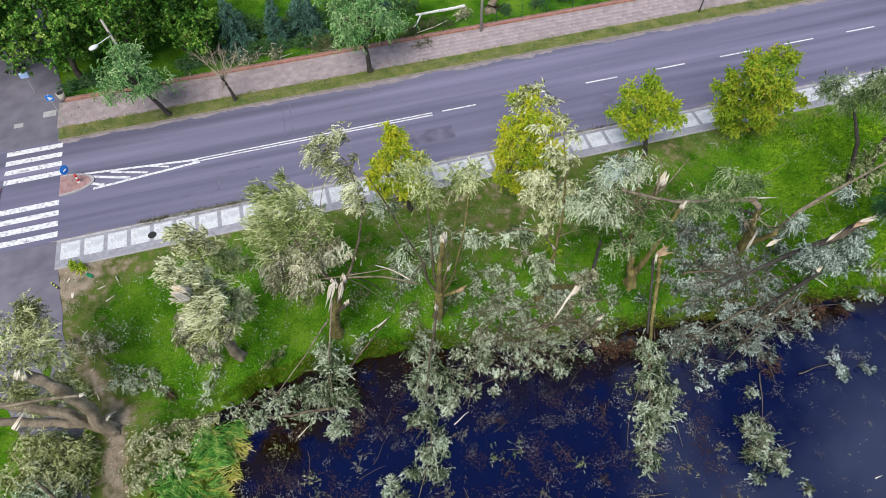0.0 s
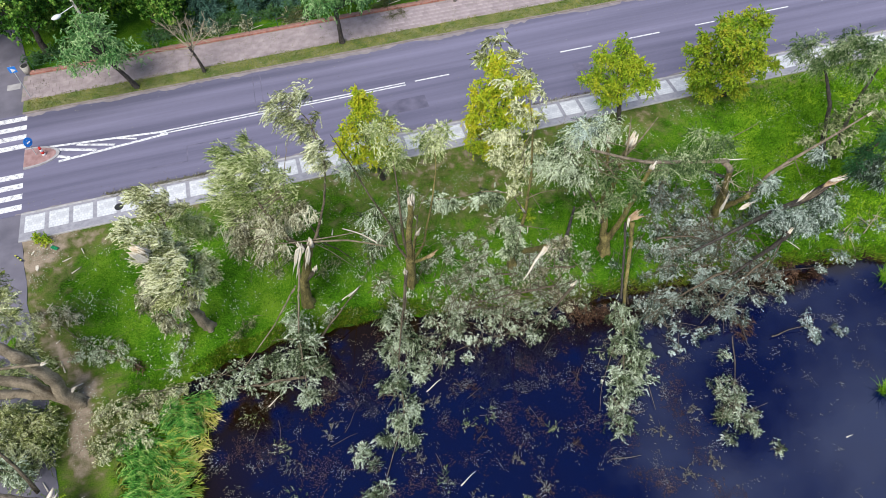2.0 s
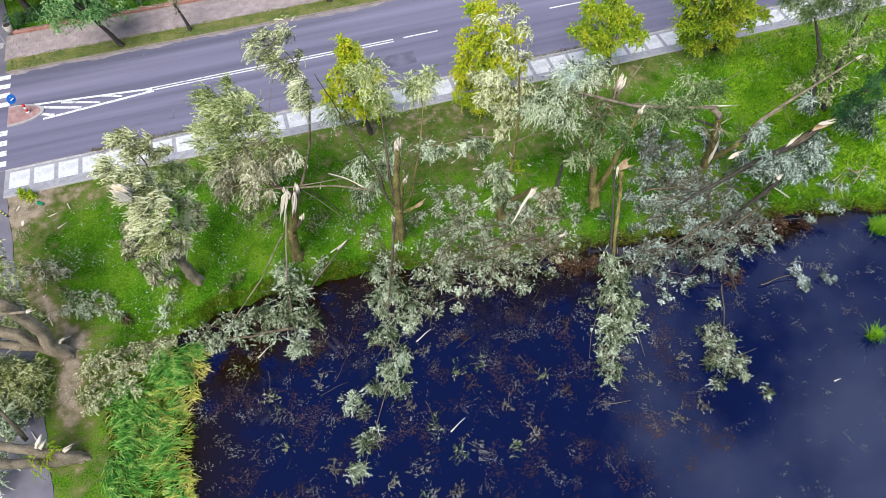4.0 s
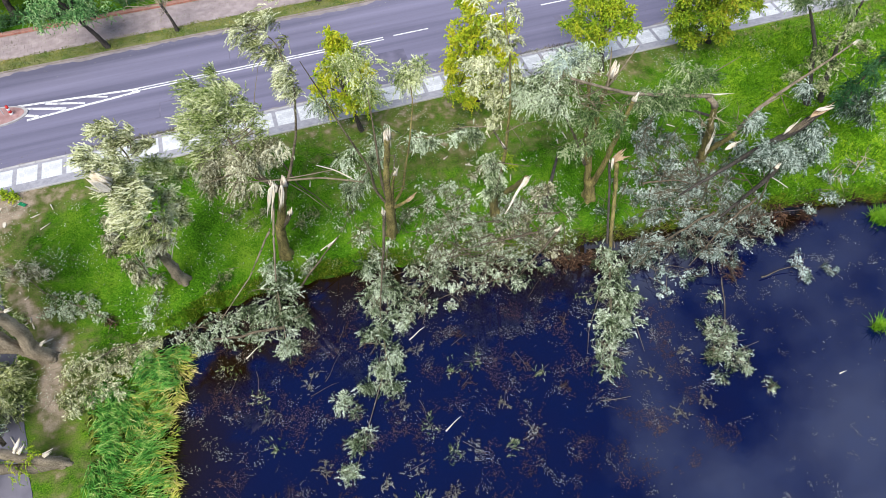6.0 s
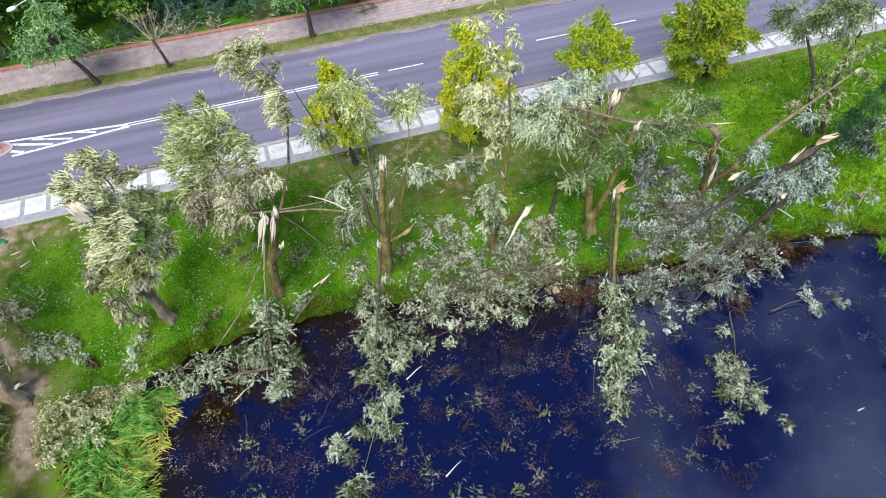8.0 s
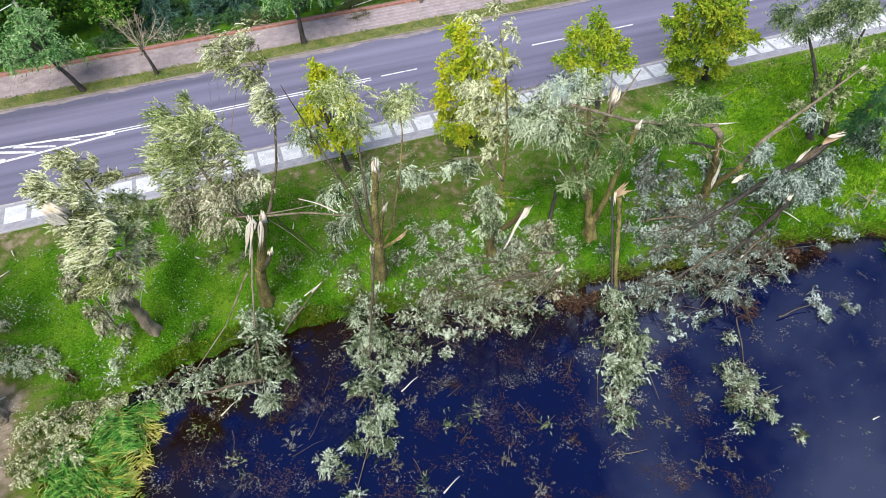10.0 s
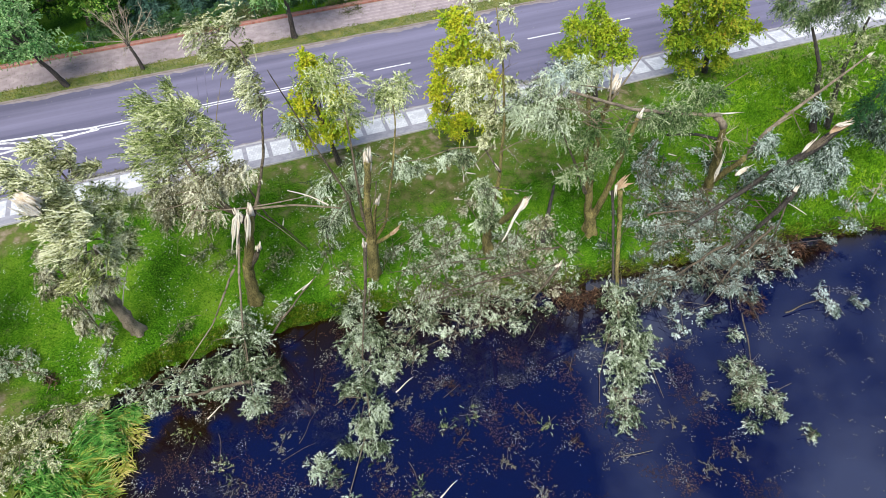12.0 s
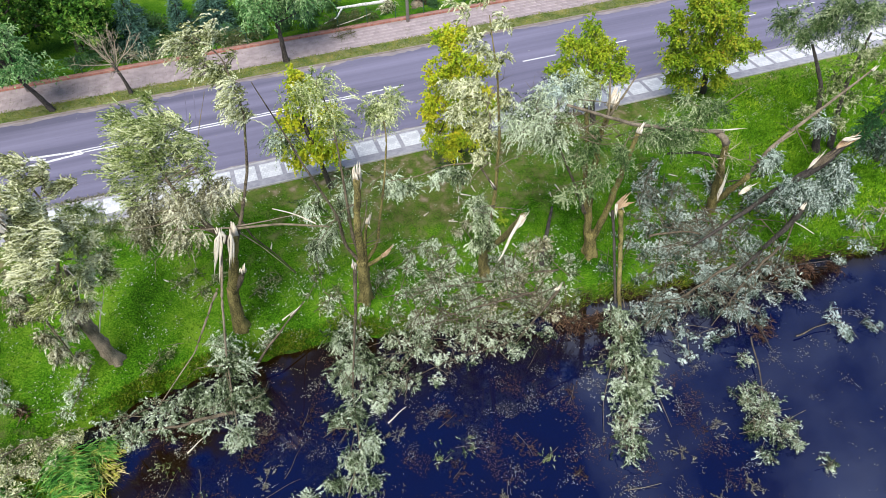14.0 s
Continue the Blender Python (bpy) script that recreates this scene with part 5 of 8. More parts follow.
# Limb torn off the many-stemmed willow, hanging over the shore into the pond.
t = thing("torn_limb", (18.90, -15.30, -2.90), "splintered willow limb hanging over the shore into water", "fallen limb", BANK_TREES)
limb(t, "trunk", [(19.58, -12.93, 2.00), (19.50, -13.77, 0.00), (18.91, -15.23, -2.00), (17.88, -17.37, -2.50)], 0.22, 0.13, M_BARK_MOSS)
limb(t, "limb", [(19.18, -12.78, 2.00), (19.15, -13.64, 0.00), (18.43, -15.74, -2.20)], 0.12, 0.1, M_BARK_DARK)
cleft(t, (19.52, -12.53, 1.70), (20.18, -12.64, 2.90), 0.42, M_SPLIT_TAN, 5, "tan splayed torn wood")
cleft(t, (19.74, -12.66, 2.00), (20.53, -12.90, 2.30), 0.2, M_SPLIT_TAN, 4)
splinter(t, (19.28, -12.90, 2.20), (-0.1, -0.3, -0.8), 0.9, 0.14, 5)
foliage(t, [((17.82, -16.45, -2.10), 0.8), ((18.13, -17.71, -2.20), 0.8), ((16.79, -18.61, -2.40), 0.9), ((17.51, -19.63, -2.40), 0.9), ((16.01, -20.79, -2.50), 0.9), ((17.16, -20.80, -2.60), 0.7), ((15.36, -22.39, -2.50), 0.9), ((14.86, -23.52, -2.65), 0.7), ((17.79, -17.91, -2.40), 0.7), ((17.88, -19.19, -2.50), 0.75), ((17.77, -20.81, -2.55), 0.7), ((16.60, -21.22, -2.60), 0.6)], M_WILLOW_FALLEN, flow=(0, -0.4, -0.1), sub=19, twigs=17, twig=0.6, spread=0.6)
limb(t, "branch", [(17.82, -17.43, -2.40), (16.32, -20.84, -2.60), (14.58, -24.26, -2.75)], 0.1, 0.02, M_TWIG)
limb(t, "branch", [(16.57, -18.76, -2.60), (14.83, -20.87, -2.75), (14.13, -22.23, -2.80)], 0.04, 0.015, M_TWIG)
limb(t, "branch", [(17.69, -21.00, -2.60), (17.32, -23.12, -2.75)], 0.035, 0.012, M_TWIG)
limb(t, "branch", [(13.69, -25.12, -2.80), (14.41, -25.28, -2.78), (15.30, -25.37, -2.80)], 0.025, 0.015, M_TWIG)
shoots(t, [((17.99, -16.68, -1.90), 0.7), ((16.74, -19.78, -2.30), 0.8), ((15.29, -22.52, -2.50), 0.7)], 4, 0.9, 68, -0.1)

# Willow stump with limb snapped to the horizontal, and long leaning stems.
b = (27.52, -11.51, -1.63)
t = willow(b, "snapped willow with a bent limb and long leaning stems")
limb(t, "trunk", [b, (27.01, -11.90, 0.16), (25.87, -12.70, 3.11), (25.62, -12.70, 4.66)], 0.4, 0.24, M_BARK_MOSS, flare=0.3, sides=12)
limb(t, "limb", [(25.62, -12.70, 4.66), (25.46, -12.62, 5.07), (25.04, -12.45, 5.34)], 0.3, 0.24, M_BARK_PALE)
limb(t, "limb", [(25.39, -12.46, 5.34), (22.48, -12.61, 6.32), (19.03, -12.99, 7.74), (16.78, -12.84, 8.83), (15.57, -12.52, 9.33)], 0.17, 0.1, M_BARK_PALE, "long limb snapped to the horizontal", wobble=0.03)
cleft(t, (24.53, -12.15, 5.41), (26.57, -12.67, 5.40), 0.16, M_SPLIT, 4, "white torn wood")
limb(t, "limb", [(27.24, -11.83, -0.44), (26.26, -12.69, 1.94)], 0.24, 0.2, M_BARK_MOSS)
cleft(t, (25.81, -13.30, 1.21), (25.79, -13.30, 3.55), 0.22, M_SPLIT, 7)
limb(t, "limb", [(27.35, -11.68, -0.94), (27.21, -12.79, 1.07), (27.35, -13.35, 2.44)], 0.3, 0.24, M_BARK_MOSS)
cleft(t, (27.08, -13.50, 1.36), (28.17, -13.50, 1.82), 0.26, M_SPLIT, 7)
limb(t, "limb", [(27.23, -12.88, 1.36), (27.75, -13.00, 1.92), (28.46, -13.00, 3.60), (29.71, -13.10, 4.93), (31.04, -13.30, 6.22), (32.97, -13.50, 8.07)], 0.19, 0.06, M_BARK_PALE, "long leaning stem", wobble=0.03)
limb(t, "limb", [(28.43, -13.00, 3.41), (29.06, -13.20, 4.38), (29.66, -13.30, 4.78)], 0.09, 0.04, M_BARK_PALE)
splinter(t, (32.97, -13.50, 8.07), (0.6, 0, 0.6), 0.5, 0.1, 6)
limb(t, "limb", [(24.34, -11.85, 6.10), (25.37, -11.73, 6.48), (27.10, -11.65, 7.24)], 0.07, 0.02, M_TWIG)
limb(t, "limb", [(24.11, -10.22, 2.66), (25.51, -10.88, 2.87), (26.32, -12.04, 3.10)], 0.1, 0.14, M_BARK_DARK)
foliage(t, [((31.75, -12.40, 6.07), 0.5), ((32.16, -12.50, 6.95), 0.55), ((32.93, -12.60, 7.49), 0.55), ((33.62, -12.70, 7.98), 0.55), ((34.13, -12.80, 8.73), 0.55), ((33.39, -12.60, 5.54), 0.45), ((33.64, -12.50, 3.81), 0.4), ((34.89, -12.80, 6.79), 0.4), ((31.10, -12.40, 5.24), 0.3)], M_WILLOW_GREY, flow=(0.4, 0.1, 0.1), sub=17, twigs=16, twig=0.55)
foliage(t, [((28.09, -13.40, 3.39), 0.3), ((28.75, -13.40, 3.59), 0.25), ((31.36, -13.40, 5.08), 0.35)], M_WILLOW_SILVER, flow=(0, 0, -0.6), sub=40, clump=0.22)
shoots(t, [((25.77, -12.37, 2.89), 0.5), ((27.70, -13.08, 2.87), 0.6), ((29.71, -13.10, 4.93), 0.5)], 4, 1.3, 69)
shoots(t, [((25.63, -12.90, 4.20), 0.4), ((25.09, -12.90, 3.68), 0.4)], 5, 0.8, 169, material=M_TWIG_PALE)

# Toppled willow: two dark trunks lying over the bank, splintered at the torn end.
t = thing("toppled_willow", (28.39, -14.64, -2.35), "toppled dark willow trunk with pale splintered end on the bank", "fallen tree", BANK_TREES)
limb(t, "trunk", [(24.02, -14.35, -1.06), (26.62, -14.72, 1.18), (27.79, -15.34, 3.14), (28.70, -15.80, 4.20), (29.60, -15.90, 5.15)], 0.08, 0.33, M_BARK_DARK, sides=12)
limb(t, "trunk", [(29.60, -15.90, 5.15), (30.05, -15.95, 5.58), (30.40, -16.00, 5.98)], 0.33, 0.16, M_BARK_DARK)
cleft(t, (27.90, -16.20, 4.97), (28.60, -16.15, 6.05), 0.14, M_SPLIT, 4, "white torn wood")
cleft(t, (28.11, -16.25, 5.01), (29.78, -16.20, 6.13), 0.34, M_BARK, 7, "dark torn bark")
cleft(t, (29.19, -16.20, 5.91), (30.49, -16.10, 6.31), 0.34, M_SPLIT_TAN, 8, "tan torn wood")
cleft(t, (29.26, -16.25, 6.40), (30.67, -16.15, 6.15), 0.2, M_SPLIT, 5)
limb(t, "trunk", [(25.81, -16.37, -2.19), (27.02, -16.41, -0.39), (27.78, -16.75, 1.65), (28.00, -16.78, 2.65)], 0.09, 0.24, M_BARK_DARK)
splinter(t, (27.98, -16.78, 2.78), (0.6, 0.3, 0.5), 0.45, 0.13, 7)
limb(t, "limb", [(27.99, -16.73, 1.65), (28.14, -16.82, -0.16), (27.92, -17.07, -2.19)], 0.08, 0.03, M_BARK)
limb(t, "limb", [(27.84, -10.44, -0.62), (29.30, -12.00, 0.71), (30.04, -13.36, 2.12)], 0.06, 0.05, M_BARK_DARK)
foliage(t, [((27.38, -16.00, 4.10), 0.5), ((28.48, -16.20, 3.67), 0.5), ((29.25, -16.30, 4.07), 0.5), ((29.91, -16.30, 4.40), 0.45), ((27.88, -16.20, 2.73), 0.45), ((29.63, -16.40, 2.33), 0.5), ((30.32, -16.30, 4.81), 0.35)], M_WILLOW_SILVER, flow=(0, 0, -0.4), sub=34, twigs=20, leaves=14, twig=0.5, clump=0.3, droop=0.4)
foliage(t, [((27.87, -15.80, 3.18), 0.8), ((28.91, -16.20, 3.39), 0.85), ((30.21, -16.23, 3.71), 0.8), ((28.53, -16.39, 2.32), 0.8), ((29.53, -16.69, 2.80), 0.75), ((30.86, -16.60, 3.26), 0.6), ((27.54, -15.69, 2.45), 0.7), ((30.79, -16.70, 2.54), 0.55), ((27.43, -14.66, 1.94), 0.45)], M_WILLOW_SILVER, flow=(0, 0, -0.4), sub=34, twigs=20, leaves=14, twig=0.5, clump=0.3, droop=0.4)
limb(t, "branch", [(28.83, -16.23, 0.95), (29.38, -16.46, 0.61), (29.87, -16.88, 0.28)], 0.05, 0.03, M_SPLIT, "pale peeled stub")
limb(t, "branch", [(27.44, -15.71, 2.90), (28.51, -15.63, 1.17), (29.00, -15.94, 0.06)], 0.07, 0.04, M_BARK)
shoots(t, [((27.20, -15.27, 0.51), 0.8), ((28.18, -16.03, 2.15), 0.8), ((27.44, -16.83, -1.28), 0.8), ((26.16, -14.64, -0.61), 0.9)], 6, 1.8, 70, 0.1, M_BARK)

# Willow beyond the toppled one, with dark upright trunks.
b = (37.21, -9.59, -1.07)
t = willow(b, "dark-stemmed willow with grey-green crown on the grass")
limb(t, "trunk", [b, (36.81, -9.04, 0.85), (36.32, -8.41, 3.54), (35.43, -7.38, 5.89)], 0.34, 0.12, M_BARK_DARK, flare=0.3)
limb(t, "limb", [(38.23, -9.60, -1.06), (37.59, -9.54, 1.20), (37.06, -9.50, 4.00), (36.84, -9.69, 7.50)], 0.3, 0.1, M_BARK_DARK)
foliage(t, [((34.28, -7.22, 6.60), 0.9), ((35.24, -7.70, 7.20), 1.0), ((33.58, -6.78, 7.60), 0.9), ((35.72, -7.76, 8.20), 1.1), ((35.92, -9.07, 8.60), 1.0), ((36.34, -8.67, 6.80), 0.7), ((36.9, -9.30, 8.40), 0.9)], M_WILLOW_SHADE, flow=(-0.1, 0, -0.1), sub=26, twigs=20)
b = (40.5, -11.5, -1.5)
t = willow(b, "half fallen willow with dark blue-green foliage")
limb(t, "trunk", [b, (39.2, -11.8, 1.0), (34.88, -13.51, 2.60)], 0.3, 0.16, M_BARK_DARK)
limb(t, "limb", [(34.88, -13.51, 2.60), (35.19, -13.64, 5.00), (36.56, -13.18, 6.00)], 0.14, 0.06, M_BARK_DARK)
foliage(t, [((33.80, -14.07, 4.40), 0.5), ((34.76, -13.82, 4.90), 0.6), ((35.62, -13.61, 5.50), 0.6), ((36.51, -13.34, 6.00), 0.7), ((37.26, -13.23, 6.40), 0.8)], M_DARK_CROWN, flow=(-0.3, 0, -0.3), sub=15)
foliage(t, [((34.89, -14.11, 3.00), 0.5), ((35.72, -14.21, 3.40), 0.65), ((36.73, -14.15, 3.80), 0.75), ((36.28, -14.78, 2.60), 0.5), ((37.72, -14.35, 4.00), 0.9)], M_WILLOW_SILVER, flow=(-0.3, 0, -0.4), sub=14)

# ---- maples along the footway ----


def maple(base, masses, material, label, radius=0.16):
    t = thing("maple_tree", base, label, "tree", "young maples beside the footway")
    b = np.array(base)
    c = np.mean([np.array(m[0]) for m in masses], axis=0)
    top = max((m[0] for m in masses), key=lambda p: p[2])
    fork = b + (c - b) * 0.45
    limb(t, "trunk", [b, fork, c], radius, radius * 0.6, M_BARK_DARK, flare=0.3)
    limb(t, "limb", [c, (c + np.array(top)) / 2, top], radius * 0.55, 0.03, M_BARK_DARK)
    for q, r in masses:
        if q is not top:
            limb(t, "limb", [fork + (c - b) * 0.12, (np.array(q) + c) / 2, q], radius * 0.42, 0.02, M_BARK_DARK, sides=6)
    foliage(t, [(q, r * 1.12) for q, r in masses], material, flow=(0, 0, 0.1), sub=36, twigs=15, leaves=12, twig=0.42, leaf=0.13, wide=0.1, droop=0.4, spread=0.6, clump=0.3)
    return t


maple((5.74, -2.89, -0.16), [((4.69, -2.79, 7.60), 0.75), ((5.25, -3.11, 6.80), 0.8), ((4.32, -2.81, 5.40), 0.8), ((5.71, -3.63, 5.40), 0.9), ((5.03, -3.53, 3.80), 1.0), ((3.41, -2.63, 3.60), 0.7), ((6.00, -3.89, 3.20), 0.8), ((3.78, -2.79, 2.20), 0.6)], M_MAPLE_YELLOW, "yellowing young maple beside the paved footway")
maple((14.25, -2.70, -0.11), [((13.34, -3.26, 8.78), 0.7), ((13.25, -3.75, 8.20), 0.9), ((12.73, -3.79, 6.60), 1.0), ((14.42, -4.20, 7.00), 1.0), ((12.24, -3.67, 4.80), 0.9), ((13.76, -4.26, 5.00), 1.1), ((14.96, -4.72, 5.00), 0.9), ((12.54, -3.74, 2.80), 0.9), ((14.17, -4.66, 2.80), 0.9), ((13.15, -4.05, 1.60), 0.7)], M_MAPLE_YELLOW, "yellow-green maple beside the paved footway")
maple((24.07, -2.54, -0.08), [((23.08, -2.18, 6.40), 0.8), ((22.12, -1.71, 5.40), 0.9), ((23.91, -2.77, 5.40), 1.0), ((21.65, -1.86, 4.00), 0.9), ((23.12, -2.78, 4.20), 1.1), ((24.82, -3.07, 4.00), 0.8), ((22.80, -2.37, 2.60), 0.8)], M_MAPLE, "bright green young maple beside the paved footway")
maple((33.26, -2.06, -0.02), [((32.36, -2.77, 7.38), 1.0), ((31.04, -2.25, 6.58), 0.9), ((28.66, -5.16, 8.40), 1.2), ((28.29, -3.86, 6.80), 1.1), ((30.76, -4.85, 7.00), 1.2), ((28.78, -3.47, 4.60), 1.1), ((30.13, -4.37, 5.00), 1.3), ((32.23, -4.79, 4.80), 1.0), ((30.32, -3.42, 2.40), 1.0), ((32.67, -3.97, 2.20), 0.9), ((33.56, -4.93, 5.00), 0.5), ((29.26, -3.02, 2.40), 0.6)], M_MAPLE_GREEN, "full green maple with first brown leaves", 0.22)

# ---- wrecked willows at the trodden trail ----
b = (-15.17, -13.43, -1.83)
t = willow(b, "wrecked willow with trunks broken away from the trail")
limb(t, "trunk", [b, (-15.73, -13.11, -0.60), (-15.52, -13.04, 1.00), (-15.97, -12.93, 3.60), (-17.34, -12.41, 5.20)], 0.6, 0.4, M_BARK_PALE, flare=0.15, sides=12)
splinter(t, (-17.06, -12.60, 5.40), (0.5, 0.3, 0.8), 1.1, 0.34, 11)
limb(t, "trunk", [b, (-16.04, -13.25, -0.80), (-16.85, -13.09, 1.20), (-20.55, -12.28, 3.80)], 0.48, 0.4, M_BARK_PALE, sides=12)
limb(t, "trunk", [b, (-16.44, -13.14, -0.40), (-18.23, -13.11, 0.80), (-21.52, -12.74, 2.40)], 0.4, 0.32, M_BARK_PALE, sides=10)
limb(t, "limb", [(-19.35, -13.53, 4.20), (-16.67, -13.58, 4.00), (-14.81, -13.78, 3.80)], 0.13, 0.1, M_BARK_PALE, "peeled pale branch")
splinter(t, (-14.70, -13.78, 3.80), (0.9, 0.1, 0.1), 0.5, 0.1, 6)
splinter(t, (-18.46, -13.90, 2.60), (0.5, 0.5, 0.3), 1.3, 0.16, 4)
splinter(t, (-15.14, -13.11, -0.60), (0.8, 0.1, 0.3), 0.5, 0.12, 5)
foliage(t, [((-17.42, -9.65, 5.60), 1.2), ((-16.37, -10.79, 5.20), 1.2), ((-17.52, -11.39, 5.60), 1.1), ((-16.02, -11.26, 4.00), 0.9), ((-16.90, -9.09, 6.20), 0.8), ((-15.93, -12.20, 3.40), 0.7), ((-19.32, -10.18, 5.60), 1.4), ((-18.35, -12.33, 4.00), 0.9)], M_WILLOW, flow=(0.3, 0.2, -0.2), sub=16)
foliage(t, [((-17.56, -14.52, -0.40), 1.0), ((-16.82, -15.27, -0.80), 1.0), ((-18.08, -15.73, -0.40), 1.0), ((-17.25, -16.68, -1.20), 0.8), ((-18.35, -14.29, 0.40), 1.0), ((-19.21, -15.62, 0.20), 1.4), ((-19.39, -14.27, 0.00), 1.1), ((-17.51, -15.24, -0.60), 1.0), ((-16.78, -14.32, -0.90), 0.7), ((-18.62, -16.22, -0.60), 1.0), ((-20.01, -15.78, 0.20), 1.2), ((-19.54, -11.44, 1.50), 0.8)], M_WILLOW, flow=(0.1, -0.1, -0.3), sub=12)
foliage(t, [((-19.21, -13.36, -1.30), 0.8), ((-17.97, -13.38, -1.30), 0.8), ((-16.68, -14.47, -1.30), 0.6), ((-18.79, -14.88, -1.30), 0.8), ((-17.54, -15.59, -1.30), 0.7), ((-19.13, -16.28, -1.30), 0.8), ((-18.04, -17.25, -1.30), 0.6), ((-16.64, -15.52, -1.30), 0.45), ((-19.80, -9.73, -1.26), 0.55), ((-18.76, -10.43, -1.41), 0.50), ((-17.75, -11.17, -1.64), 0.45), ((-19.70, -10.98, -1.57), 0.50), ((-18.42, -9.53, -1.22), 0.40), ((-17.23, -10.41, -1.42), 0.40)], M_WILLOW_GREEN, flow=(0.1, -0.1, -0.2), sub=16)
b = (-14.32, -19.93, -1.89)
t = willow(b, "torn willow trunks lying across the asphalt footway")
limb(t, "trunk", [b, (-14.95, -19.88, -1.00), (-16.35, -19.59, 0.40), (-17.91, -19.26, 1.60)], 0.42, 0.34, M_BARK_PALE, flare=0.35, sides=12)
limb(t, "trunk", [b, (-15.42, -20.14, -1.10), (-16.97, -20.10, 0.20), (-17.94, -20.16, 1.40)], 0.38, 0.32, M_BARK_PALE, sides=12)
limb(t, "limb", [(-16.56, -18.84, -0.20), (-16.86, -18.01, 1.20), (-17.27, -17.35, 2.60)], 0.18, 0.1, M_BARK)
splinter(t, (-15.77, -19.58, 0.20), (0.5, 0.3, 0.5), 1.0, 0.2, 9)
splinter(t, (-14.73, -19.77, -0.60), (0.8, 0.2, 0.2), 0.7, 0.12, 6)
foliage(t, [((-17.63, -18.03, 0.20), 0.8), ((-18.36, -17.47, 1.00), 1.2), ((-18.18, -20.03, -0.60), 1.0)], M_WILLOW_FALLEN, flow=(0, 0, -0.3), sub=11)
foliage(t, [((-15.80, -19.93, -0.20), 0.4)], M_MAPLE, sub=20, twigs=12)

# ---- branches fallen on the bank and into the pond ----
FALLEN = "fallen willow branches along the shore"


def fallen(points, r0, r1, masses, label, material=None, sub=13, torn=None, flow=(0, -0.2, -0.1), bark=None):
    t = thing("fallen_branch", points[0], label, "fallen branch", FALLEN)
    limb(t, "branch", points, r0 * 0.75, r1 * 0.7, bark or M_BARK, wobble=0.25)
    if masses:
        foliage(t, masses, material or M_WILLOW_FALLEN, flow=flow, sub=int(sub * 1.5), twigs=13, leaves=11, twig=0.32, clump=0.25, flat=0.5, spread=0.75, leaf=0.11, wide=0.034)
    r = next_rng()
    if masses:
        o, stems = origin(t), []
        for q, rad in masses:
            for _ in range(2):
                a, ln = r.random() * 6.28, rad * (1.2 + 1.6 * r.random())
                w = np.array([math.cos(a), math.sin(a), 0.0]) * ln * 0.5
                c = np.array(q) - o + r.normal(0, 0.25, 3) * np.array([1, 1, 0]) + np.array([0, 0, rad * 0.45])
                stems.append(tube_arrays([c - w, c + np.array([0, 0, 0.08]), c + w + np.array([0, 0, -0.15])], 0.019, 0.007, r, 4, 0.4, 0.1))
        tagged(part_mesh("twigwork", tubes_mesh("twigwork", stems, M_TWIG), t, "bare stems among the leaves"), kind="stuff")
    if torn:
        splinter(t, points[0], torn, 0.7, r0 * 1.2, 7)
    return t


def strewn(a, b, c, d, count, seed, turn, material=None):
    """Branches strewn over a patch of shore between four corners, each with its own stem and leaves."""
    r = np.random.default_rng(seed)
    a, b, c, d = (np.array(p) for p in (a, b, c, d))
    for i in range(count):
        u, v = (i + r.random()) / count, r.random()
        p = (a * (1 - u) + b * u) * (1 - v) + (c * (1 - u) + d * u) * v
        ang, ln = radians(turn) + r.normal(0, 0.45), 2.0 + 1.4 * r.random()
        way = np.array([math.cos(ang), math.sin(ang), 0])
        pts = []
        for s in (-0.5, 0.0, 0.5):
            q = p + way * ln * s + r.normal(0, 0.12, 3)
            q[2] = max(float(ground_z(q[0], q[1])), WATER_Z) + 0.2 + 0.25 * r.random()
            pts.append(q)
        side = np.array([-way[1], way[0], 0])
        masses = [(pts[0] + (pts[2] - pts[0]) * (k + 0.6) / 5 + side * r.normal(0, 0.45) - np.array([0, 0, 0.12]), 0.45 + 0.25 * r.random()) for k in range(5)]
        fallen([tuple(q + np.array([0, 0, 0.12])) for q in pts], 0.045, 0.012, masses, "silver-leaved willow branch strewn along the shore", material, flow=tuple(way * 0.4))


tangle = thing("branch_tangle", (24.23, -14.93, -2.47), "tangle of bare broken stems over fallen branches", "fallen branch", FALLEN)
shoots(tangle, [((23.58, -12.36, -0.90), 1.0), ((26.15, -11.97, -0.70), 1.0), ((23.42, -15.12, -1.50), 1.0), ((24.61, -17.36, -2.00), 1.0), ((20.99, -16.79, -2.10), 1.0), ((26.53, -16.65, -1.60), 0.9)], 9, 1.9, 71, 0.1, M_BARK)
tangle = thing("branch_tangle", (11.67, -11.61, -2.00), "tangle of bare broken stems over fallen branches", "fallen branch", FALLEN)
shoots(tangle, [((7.71, -11.40, -1.60), 1.0), ((9.53, -12.77, -1.80), 1.0), ((11.80, -12.93, -1.60), 1.0), ((13.71, -13.99, -1.70), 1.0), ((8.14, -13.90, -2.30), 0.9), ((11.09, -14.67, -2.20), 0.9)], 8, 1.9, 72, 0.1, M_BARK)
strewn((6.89, -9.84, -1.50), (17.11, -12.75, -1.50), (6.25, -13.83, -2.50), (15.48, -15.40, -2.30), 10, 41, 200)
strewn((23.20, -8.50, -0.80), (28.15, -10.36, -0.80), (21.21, -12.74, -1.60), (26.76, -14.82, -1.60), 7, 42, 220, M_WILLOW_SILVER)
